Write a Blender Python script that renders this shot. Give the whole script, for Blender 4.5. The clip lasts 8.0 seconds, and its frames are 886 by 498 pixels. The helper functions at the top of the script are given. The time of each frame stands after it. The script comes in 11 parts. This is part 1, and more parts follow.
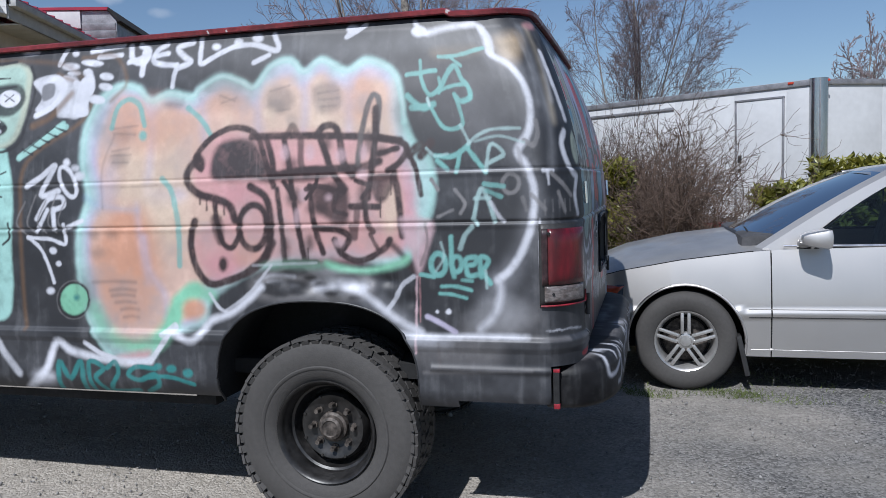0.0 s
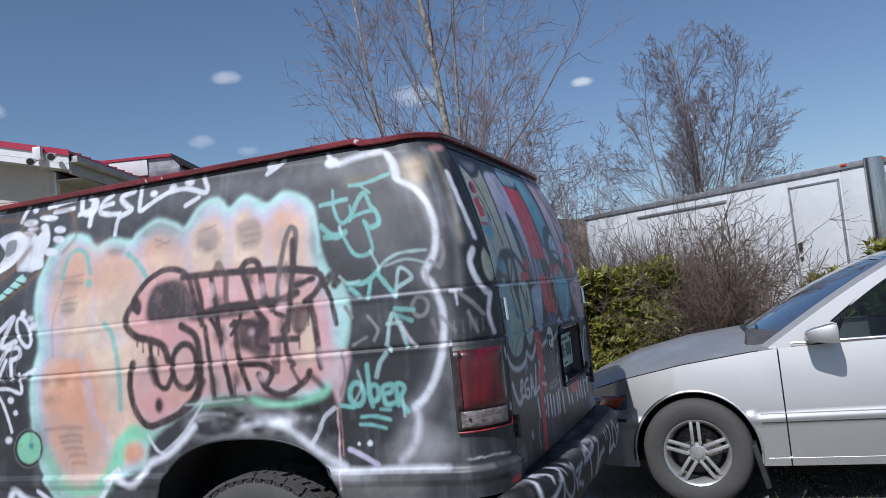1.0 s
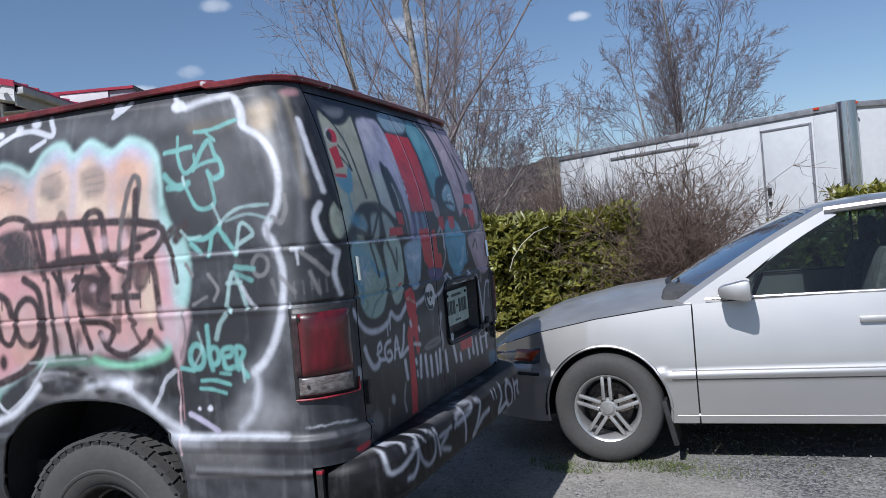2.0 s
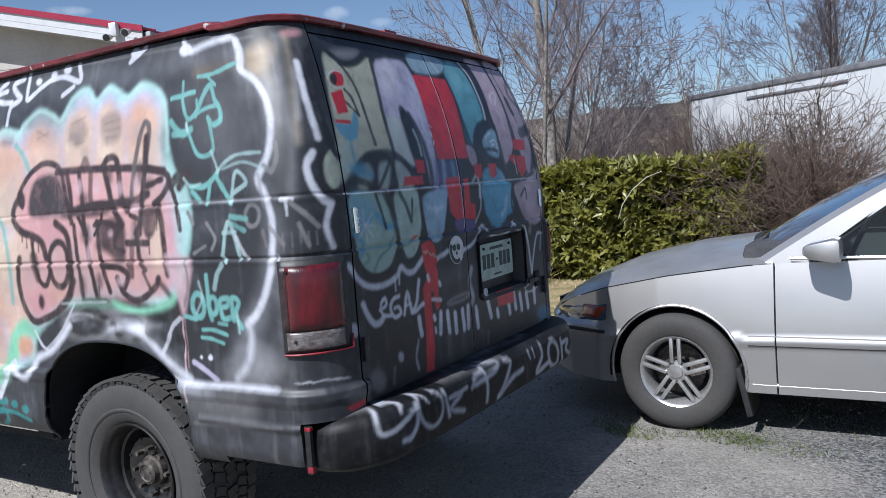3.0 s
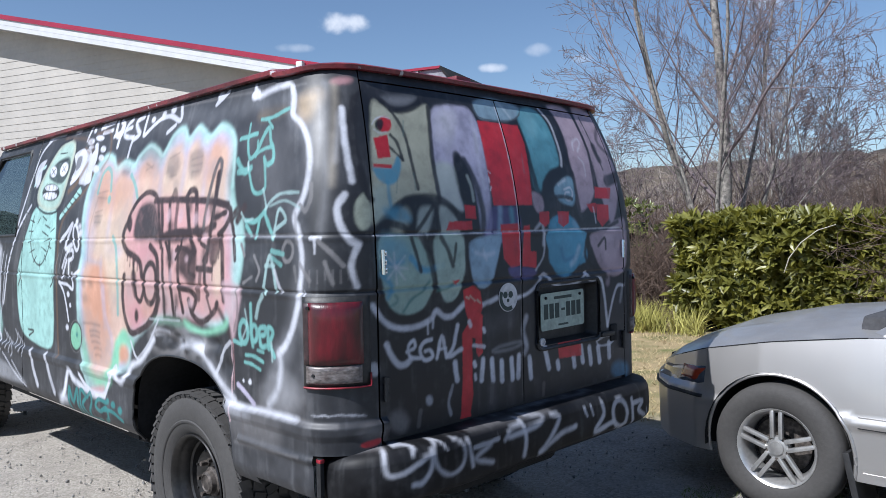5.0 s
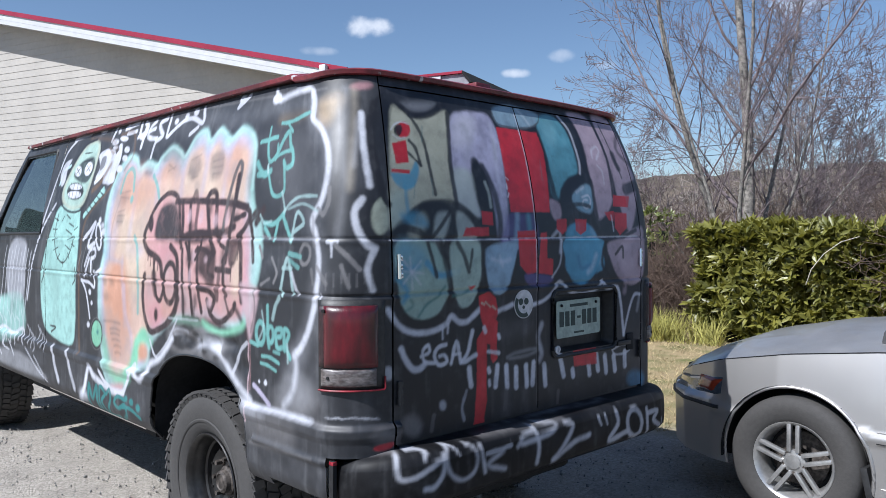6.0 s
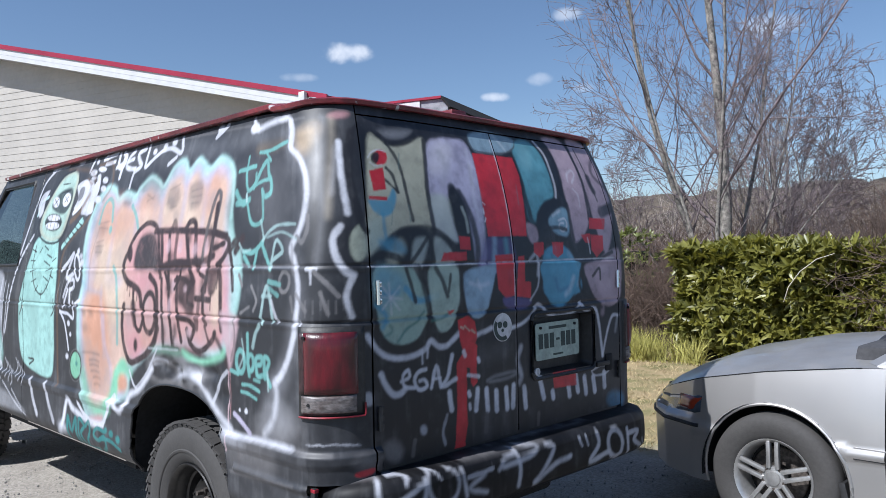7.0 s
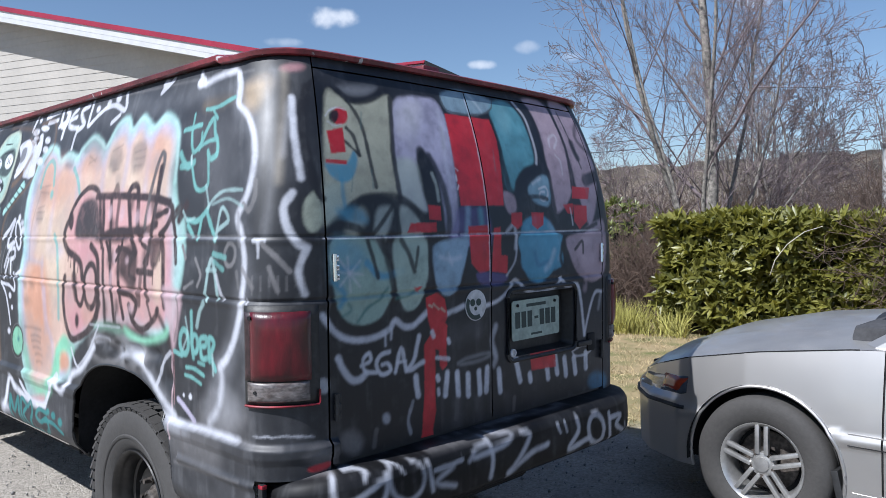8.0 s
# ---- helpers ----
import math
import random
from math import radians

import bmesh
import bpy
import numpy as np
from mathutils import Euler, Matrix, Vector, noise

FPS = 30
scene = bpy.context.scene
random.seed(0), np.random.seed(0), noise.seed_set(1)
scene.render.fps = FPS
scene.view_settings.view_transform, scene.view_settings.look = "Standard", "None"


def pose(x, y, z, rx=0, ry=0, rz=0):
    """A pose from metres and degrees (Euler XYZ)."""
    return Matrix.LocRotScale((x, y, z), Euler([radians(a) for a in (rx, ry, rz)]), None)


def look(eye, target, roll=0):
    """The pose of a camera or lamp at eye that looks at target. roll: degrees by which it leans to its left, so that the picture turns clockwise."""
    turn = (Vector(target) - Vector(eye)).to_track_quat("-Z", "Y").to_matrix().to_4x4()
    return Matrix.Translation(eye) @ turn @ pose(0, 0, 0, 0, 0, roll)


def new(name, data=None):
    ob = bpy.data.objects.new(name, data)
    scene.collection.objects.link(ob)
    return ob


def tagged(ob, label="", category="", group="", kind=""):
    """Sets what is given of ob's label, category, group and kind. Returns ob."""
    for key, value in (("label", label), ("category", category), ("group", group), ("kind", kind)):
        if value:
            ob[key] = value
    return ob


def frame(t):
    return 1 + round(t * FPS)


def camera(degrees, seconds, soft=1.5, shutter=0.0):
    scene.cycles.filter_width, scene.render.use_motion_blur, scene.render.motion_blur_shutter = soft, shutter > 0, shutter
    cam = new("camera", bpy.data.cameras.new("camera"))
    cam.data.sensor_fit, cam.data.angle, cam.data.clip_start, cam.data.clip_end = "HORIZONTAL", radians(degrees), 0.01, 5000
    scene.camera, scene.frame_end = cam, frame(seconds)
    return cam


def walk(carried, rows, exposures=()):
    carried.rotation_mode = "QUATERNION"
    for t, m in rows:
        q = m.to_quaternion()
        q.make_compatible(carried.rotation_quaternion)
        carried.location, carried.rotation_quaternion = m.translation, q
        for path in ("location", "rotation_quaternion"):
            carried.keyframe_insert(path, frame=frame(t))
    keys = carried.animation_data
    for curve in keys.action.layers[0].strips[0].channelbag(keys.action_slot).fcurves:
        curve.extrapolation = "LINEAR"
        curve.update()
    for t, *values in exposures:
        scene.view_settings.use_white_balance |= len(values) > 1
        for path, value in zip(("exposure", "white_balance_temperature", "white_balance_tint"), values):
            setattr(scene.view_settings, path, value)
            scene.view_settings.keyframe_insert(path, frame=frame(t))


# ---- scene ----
cam = camera(59.6, 8.0, 0.8)
PATH = [
    (0, (0.375, -2.684, 1.324), (-0.106, -0.894, 1.169), -1.7),
    (0.2, (0.454, -2.621, 1.314), (0.035, -0.813, 1.189), -3.1),
    (0.5, (0.605, -2.555, 1.335), (0.074, -0.772, 1.336), -3.9),
    (0.8, (0.827, -2.487, 1.320), (0.166, -0.753, 1.439), -4.0),
    (1, (0.939, -2.445, 1.333), (0.282, -0.710, 1.455), -5.9),
    (1.2, (1.025, -2.365, 1.314), (0.457, -0.595, 1.397), -5.7),
    (1.5, (1.116, -2.231, 1.328), (0.477, -0.485, 1.291), -2.8),
    (1.7, (1.177, -2.167, 1.346), (0.575, -0.407, 1.320), -3.6),
    (2.8, (1.641, -1.853, 1.373), (0.668, -0.270, 1.293), -8.8),
    (3, (1.638, -1.745, 1.362), (0.682, -0.156, 1.215), -4.3),
    (3.2, (1.636, -1.646, 1.357), (0.636, -0.087, 1.184), -2.5),
    (3.5, (1.684, -1.576, 1.374), (0.567, -0.099, 1.206), -3.7),
    (3.7, (1.771, -1.539, 1.368), (0.571, -0.124, 1.233), -2.5),
    (4, (1.924, -1.508, 1.386), (0.605, -0.202, 1.272), -2.2),
    (4.2, (1.964, -1.468, 1.367), (0.651, -0.154, 1.280), -2.8),
    (5.5, (2.065, -1.431, 1.383), (0.748, -0.119, 1.347), -0.1),
    (6, (2.062, -1.432, 1.382), (0.721, -0.143, 1.349), -0.1),
    (6.5, (2.071, -1.428, 1.382), (0.748, -0.121, 1.349), -0.6),
    (6.8, (2.089, -1.422, 1.379), (0.785, -0.095, 1.372), -0.1),
    (7, (2.095, -1.442, 1.388), (0.784, -0.123, 1.411), -1.1),
    (7.2, (2.095, -1.420, 1.389), (0.776, -0.109, 1.418), -1.1),
    (7.5, (2.073, -1.375, 1.388), (0.785, -0.033, 1.366), -2.9),
    (7.7, (2.037, -1.309, 1.381), (0.744, 0.028, 1.349), -1.8),
    (8, (1.950, -1.211, 1.396), (0.664, 0.132, 1.343), -0.6),
]
walk(cam, [(t, look(eye, target, roll)) for t, eye, target, roll in PATH],
     [(0, 0.12, 5850, 11), (1.0, 0.16, 5850, 11), (3.0, 0.39, 5850, 11), (4.0, 0.50, 5850, 11), (5.5, 0.54, 5850, 11), (8.0, 0.54, 5850, 11)])

# ---- daylight ----
SUN_HEIGHT, SUN_TURN = 49.0, -10.0
world = bpy.data.worlds.new("sky")
scene.world = world
world.use_nodes = True
wn = world.node_tree
wn.nodes.clear()
w_out = wn.nodes.new("ShaderNodeOutputWorld")
w_bg = wn.nodes.new("ShaderNodeBackground")
w_sky = wn.nodes.new("ShaderNodeTexSky")
w_sky.sky_type, w_sky.sun_disc = "NISHITA", False
w_sky.sun_elevation, w_sky.sun_rotation = radians(SUN_HEIGHT), radians(180 - SUN_TURN)
w_sky.altitude, w_sky.air_density, w_sky.dust_density, w_sky.ozone_density = 300, 1.0, 0.5, 1.6
w_bg.inputs["Strength"].default_value = 0.075
# a few small fair-weather clouds: (direction, half width, half height)
w_tc = wn.nodes.new("ShaderNodeTexCoord")
w_noise = wn.nodes.new("ShaderNodeTexNoise")
w_noise.inputs["Scale"].default_value, w_noise.inputs["Detail"].default_value = 42.0, 9.0
wn.links.new(w_tc.outputs["Generated"], w_noise.inputs["Vector"])
colour = w_sky.outputs[0]
CLOUDS = [((-0.757, 0.599, 0.258), 0.034, 0.013, 1.0), ((-0.799, 0.556, 0.228), 0.022, 0.006, 0.35), ((-0.592, 0.774, 0.222), 0.018, 0.008, 0.4),
          ((-0.639, 0.742, 0.203), 0.018, 0.006, 0.75), ((-0.549, 0.810, 0.209), 0.016, 0.006, 0.25), ((-0.354, 0.900, 0.262), 0.035, 0.014, 0.5),
          ((-0.155, 0.955, 0.252), 0.016, 0.006, 0.85), ((-0.560, 0.790, 0.300), 0.020, 0.008, 0.5)]


def w_math(op, a, b=0.0):
    x = wn.nodes.new("ShaderNodeMath")
    x.operation = op
    for k, v in ((0, a), (1, b)):
        if isinstance(v, (int, float)):
            x.inputs[k].default_value = v
        else:
            wn.links.new(v, x.inputs[k])
    return x.outputs[0]


for way, half_w, half_h, body in CLOUDS:
    c = Vector(way).normalized()
    side = c.cross(Vector((0, 0, 1))).normalized()
    dots = []
    for axis, size in ((side, half_w), (side.cross(c), half_h)):
        dot = wn.nodes.new("ShaderNodeVectorMath")
        dot.operation = "DOT_PRODUCT"
        dot.inputs[1].default_value = axis
        wn.links.new(w_tc.outputs["Generated"], dot.inputs[0])
        dots.append(w_math("POWER", w_math("ABSOLUTE", w_math("DIVIDE", w_math("SUBTRACT", dot.outputs["Value"], c.dot(axis)), size)), 2.0))
    ahead = wn.nodes.new("ShaderNodeVectorMath")
    ahead.operation = "DOT_PRODUCT"
    ahead.inputs[1].default_value = c
    wn.links.new(w_tc.outputs["Generated"], ahead.inputs[0])
    r = w_math("ADD", dots[0], dots[1])
    r = w_math("ADD", r, w_math("MULTIPLY", w_math("SUBTRACT", w_noise.outputs["Fac"], 0.5), 2.6))
    fade = wn.nodes.new("ShaderNodeMapRange")
    fade.interpolation_type = "SMOOTHSTEP"
    for k, v in (("From Min", -0.5), ("From Max", 1.3), ("To Min", body), ("To Max", 0.0)):
        fade.inputs[k].default_value = v
    wn.links.new(r, fade.inputs["Value"])
    front = w_math("GREATER_THAN", ahead.outputs["Value"], 0.5)
    mix = wn.nodes.new("ShaderNodeMix")
    mix.data_type = "RGBA"
    mix.inputs["B"].default_value = (8.6, 8.8, 9.2, 1)
    wn.links.new(w_math("MULTIPLY", fade.outputs[0], front), mix.inputs["Factor"])
    wn.links.new(colour, mix.inputs["A"])
    colour = mix.outputs["Result"]
wn.links.new(colour, w_bg.inputs[0])
wn.links.new(w_bg.outputs[0], w_out.inputs[0])
sun = new("sun", bpy.data.lights.new("sun", "SUN"))
sun.data.energy, sun.data.angle, sun.data.color = 5.0, radians(0.53), (1.0, 0.965, 0.905)
sun.matrix_world = look((math.sin(radians(SUN_TURN)) * math.cos(radians(SUN_HEIGHT)) * 30, -math.cos(radians(SUN_TURN)) * math.cos(radians(SUN_HEIGHT)) * 30, math.sin(radians(SUN_HEIGHT)) * 30), (0, 0, 0))

# ---- builders ----
def mesh_of(bm, smooth=True):
    me = bpy.data.meshes.new("mesh")
    bm.normal_update()
    bm.to_mesh(me)
    bm.free()
    if smooth:
        me.polygons.foreach_set("use_smooth", [True] * len(me.polygons))
        me.set_sharp_from_angle(angle=radians(38))
    return me


def part(name, bm, material, parent=None, label="", smooth=True):
    """Links a bmesh (or a mesh) as one object under a thing or a part."""
    me = bm if isinstance(bm, bpy.types.Mesh) else mesh_of(bm, smooth)
    if material and not me.materials:
        me.materials.append(material)
    ob = new(name, me)
    ob.parent = parent
    return tagged(ob, label)


def empty(name, at=(0, 0, 0), label="", category="", group="", kind=""):
    ob = new(name)
    ob.location = at
    ob.empty_display_size = 0.2
    return tagged(ob, label, category, group, kind)


def box(size, at=(0, 0, 0), bevel=0.0, bm=None, turn=None):
    own = bm if bm is not None else bmesh.new()
    m = Matrix.Translation(at) @ (turn or Matrix()) @ Matrix.Diagonal((*size, 1))
    made = bmesh.ops.create_cube(own, size=1, matrix=m)
    if bevel:
        edges = list({e for v in made["verts"] for e in v.link_edges})
        bmesh.ops.bevel(own, geom=edges, offset=bevel, segments=2, affect="EDGES", profile=0.6)
    return own


def rod(a, b, r0, r1=None, n=8, bm=None, caps=True):
    own = bm if bm is not None else bmesh.new()
    a, b = Vector(a), Vector(b)
    d = b - a
    m = Matrix.Translation((a + b) / 2) @ d.to_track_quat("Z", "Y").to_matrix().to_4x4()
    bmesh.ops.create_cone(own, cap_ends=caps, segments=n, radius1=r0, radius2=r0 if r1 is None else r1, depth=d.length, matrix=m)
    return own


def tube(points, r, n=8, bm=None, closed=False):
    """A round bar swept along points."""
    own = bm if bm is not None else bmesh.new()
    pts = [Vector(p) for p in points]
    rings = []
    for i, p in enumerate(pts):
        a = pts[i - 1] if (i or closed) else p
        b = pts[(i + 1) % len(pts)] if (i + 1 < len(pts) or closed) else p
        q = (b - a).to_track_quat("Z", "Y")
        rr = r[i] if isinstance(r, (list, tuple)) else r
        rings.append([own.verts.new(p + q @ Vector((rr * math.cos(2 * math.pi * k / n), rr * math.sin(2 * math.pi * k / n), 0))) for k in range(n)])
    for i in range(len(rings) - (0 if closed else 1)):
        u, v = rings[i], rings[(i + 1) % len(rings)]
        for k in range(n):
            own.faces.new((u[k], u[(k + 1) % n], v[(k + 1) % n], v[k]))
    if not closed:
        own.faces.new(rings[0][::-1])
        own.faces.new(rings[-1])
    return own


def lathe(profile, n=48, bm=None, axis="y", at=(0, 0, 0)):
    """Turns (radius, along) pairs round an axis."""
    own = bm if bm is not None else bmesh.new()
    rings = []
    for r, h in profile:
        ring = []
        for k in range(n):
            c, s = r * math.cos(2 * math.pi * k / n), r * math.sin(2 * math.pi * k / n)
            p = (c, h, s) if axis == "y" else (c, s, h)
            ring.append(own.verts.new(Vector(p) + Vector(at)))
        rings.append(ring)
    for u, v in zip(rings, rings[1:]):
        for k in range(n):
            own.faces.new((u[k], u[(k + 1) % n], v[(k + 1) % n], v[k]))
    return own


def plate(outline, thick, bm=None, m=None):
    """A flat piece: an outline in x, y, given a thickness along z, then posed by m."""
    own = bm if bm is not None else bmesh.new()
    m = m or Matrix()
    lo = [own.verts.new(m @ Vector((x, y, 0))) for x, y in outline]
    hi = [own.verts.new(m @ Vector((x, y, thick))) for x, y in outline]
    own.faces.new(lo[::-1])
    own.faces.new(hi)
    for i in range(len(lo)):
        j = (i + 1) % len(lo)
        own.faces.new((lo[i], lo[j], hi[j], hi[i]))
    return own


def rounded(w, h, r, n=4):
    """The outline of a rounded rectangle round the origin."""
    out = []
    for cx, cy, a0 in ((w / 2 - r, h / 2 - r, 0), (-w / 2 + r, h / 2 - r, 90), (-w / 2 + r, -h / 2 + r, 180), (w / 2 - r, -h / 2 + r, 270)):
        for k in range(n + 1):
            a = radians(a0 + 90 * k / n)
            out.append((cx + r * math.cos(a), cy + r * math.sin(a)))
    return out


def grid_mesh(P, keep=None, close=False):
    """A sheet from an array of places (rows, columns, 3); keep tells which cells stay."""
    nr, nc = P.shape[:2]
    idx = np.arange(nr * nc).reshape(nr, nc)
    q = np.stack([idx[:-1, :-1], idx[:-1, 1:], idx[1:, 1:], idx[1:, :-1]], -1)
    q = q[keep] if keep is not None else q.reshape(-1, 4)
    used = np.unique(q)
    remap = np.zeros(nr * nc, int)
    remap[used] = np.arange(len(used))
    V, q = P.reshape(-1, 3)[used], remap[q]
    me = bpy.data.meshes.new("sheet")
    me.vertices.add(len(V))
    me.vertices.foreach_set("co", V.astype(np.float32).ravel())
    me.loops.add(q.size)
    me.loops.foreach_set("vertex_index", q.astype(np.int32).ravel())
    me.polygons.add(len(q))
    me.polygons.foreach_set("loop_start", np.arange(0, q.size, 4, dtype=np.int32))
    me.polygons.foreach_set("use_smooth", np.ones(len(q), bool))
    me.update(calc_edges=True)
    me.validate()
    return me, used


def raw_mesh(V, Fs, smooth=False):
    me = bpy.data.meshes.new("raw")
    me.from_pydata([tuple(v) for v in V], [], [tuple(f) for f in Fs])
    me.polygons.foreach_set("use_smooth", [smooth] * len(me.polygons))
    me.update()
    return me

# ---- materials ----
def material(name, colour, rough=0.6, metal=0.0, vary=0.15, scale=6.0, fine=60.0, bump=0.0, bump_scale=80.0, colour2=None, coat=0.0, per_piece=0.0, spec=0.5, stretch=(1, 1, 1), rough_vary=0.1):
    """A surface with colour that varies at two sizes, uneven gloss and fine relief."""
    m = bpy.data.materials.new(name)
    m.use_nodes = True
    nt = m.node_tree
    n, l = nt.nodes, nt.links
    b = n["Principled BSDF"]
    tc = n.new("ShaderNodeTexCoord")
    mp = n.new("ShaderNodeMapping")
    mp.inputs["Scale"].default_value = stretch
    l.new(tc.outputs["Object"], mp.inputs[0])

    def field(size, detail=5.0):
        t = n.new("ShaderNodeTexNoise")
        t.inputs["Scale"].default_value, t.inputs["Detail"].default_value = size, detail
        l.new(mp.outputs[0], t.inputs["Vector"])
        return t.outputs["Fac"]

    c2 = colour2 or tuple(c * (1 - vary * 1.6) for c in colour)
    c1 = colour if colour2 else tuple(min(1, c * (1 + vary * 0.6)) for c in colour)
    ramp = n.new("ShaderNodeMapRange")
    ramp.inputs["From Min"].default_value, ramp.inputs["From Max"].default_value = 0.33, 0.67
    l.new(field(scale), ramp.inputs["Value"])
    mix = n.new("ShaderNodeMix")
    mix.data_type = "RGBA"
    mix.inputs["A"].default_value, mix.inputs["B"].default_value = (*c2, 1), (*c1, 1)
    l.new(ramp.outputs[0], mix.inputs["Factor"])
    grain = n.new("ShaderNodeMapRange")
    grain.inputs["From Min"].default_value, grain.inputs["From Max"].default_value = 0.3, 0.7
    grain.inputs["To Min"].default_value, grain.inputs["To Max"].default_value = 1 - vary, 1 + vary * 0.5
    l.new(field(fine, 3.0), grain.inputs["Value"])
    hsv = n.new("ShaderNodeHueSaturation")
    l.new(mix.outputs["Result"], hsv.inputs["Color"])
    if per_piece:
        info = n.new("ShaderNodeObjectInfo")
        geo = n.new("ShaderNodeNewGeometry")
        add = n.new("ShaderNodeMath")
        add.operation = "ADD"
        l.new(info.outputs["Random"], add.inputs[0])
        l.new(geo.outputs["Random Per Island"], add.inputs[1])
        r2 = n.new("ShaderNodeMapRange")
        r2.inputs["From Max"].default_value = 2.0
        r2.inputs["To Min"].default_value, r2.inputs["To Max"].default_value = 1 - per_piece, 1 + per_piece
        l.new(add.outputs[0], r2.inputs["Value"])
        mul = n.new("ShaderNodeMath")
        mul.operation = "MULTIPLY"
        l.new(grain.outputs[0], mul.inputs[0])
        l.new(r2.outputs[0], mul.inputs[1])
        l.new(mul.outputs[0], hsv.inputs["Value"])
    else:
        l.new(grain.outputs[0], hsv.inputs["Value"])
    l.new(hsv.outputs[0], b.inputs["Base Color"])
    rr = n.new("ShaderNodeMapRange")
    rr.inputs["To Min"].default_value, rr.inputs["To Max"].default_value = max(0.02, rough - rough_vary), min(1, rough + rough_vary)
    l.new(field(scale * 2.3), rr.inputs["Value"])
    l.new(rr.outputs[0], b.inputs["Roughness"])
    b.inputs["Metallic"].default_value = metal
    b.inputs["Specular IOR Level"].default_value = spec
    b.inputs["Coat Weight"].default_value = coat
    b.inputs["Coat Roughness"].default_value = 0.06
    if bump:
        bp = n.new("ShaderNodeBump")
        bp.inputs["Strength"].default_value, bp.inputs["Distance"].default_value = 1.0, bump
        l.new(field(bump_scale, 6.0), bp.inputs["Height"])
        l.new(bp.outputs[0], b.inputs["Normal"])
    return m


def glass_material(name, tint, rough=0.02, ior=1.6):
    m = bpy.data.materials.new(name)
    m.use_nodes = True
    n, l = m.node_tree.nodes, m.node_tree.links
    n.remove(n["Principled BSDF"])
    tr = n.new("ShaderNodeBsdfTransparent")
    tr.inputs[0].default_value = (*tint, 1)
    gl = n.new("ShaderNodeBsdfGlossy")
    gl.inputs["Roughness"].default_value = rough
    fr = n.new("ShaderNodeFresnel")
    fr.inputs[0].default_value = ior
    mx = n.new("ShaderNodeMixShader")
    l.new(fr.outputs[0], mx.inputs[0])
    l.new(tr.outputs[0], mx.inputs[1])
    l.new(gl.outputs[0], mx.inputs[2])
    l.new(mx.outputs[0], n["Material Output"].inputs[0])
    return m


def chipped(m, colour, scale, cover, stretch=(1, 1, 1)):
    """Adds small flecks of another colour to a surface: chips, dust marks or fallen petals."""
    n, l = m.node_tree.nodes, m.node_tree.links
    b = n["Principled BSDF"]
    under = b.inputs["Base Color"].links[0].from_socket
    tc, mp = n.new("ShaderNodeTexCoord"), n.new("ShaderNodeMapping")
    mp.inputs["Scale"].default_value = stretch
    l.new(tc.outputs["Object"], mp.inputs[0])
    t = n.new("ShaderNodeTexNoise")
    t.inputs["Scale"].default_value, t.inputs["Detail"].default_value = scale, 4.0
    l.new(mp.outputs[0], t.inputs["Vector"])
    r = n.new("ShaderNodeMapRange")
    r.inputs["From Min"].default_value, r.inputs["From Max"].default_value = 1 - cover, 1 - cover + 0.02
    l.new(t.outputs["Fac"], r.inputs["Value"])
    mix = n.new("ShaderNodeMix")
    mix.data_type = "RGBA"
    mix.inputs["B"].default_value = (*colour, 1)
    l.new(r.outputs[0], mix.inputs["Factor"])
    l.new(under, mix.inputs["A"])
    l.new(mix.outputs["Result"], b.inputs["Base Color"])
    return m


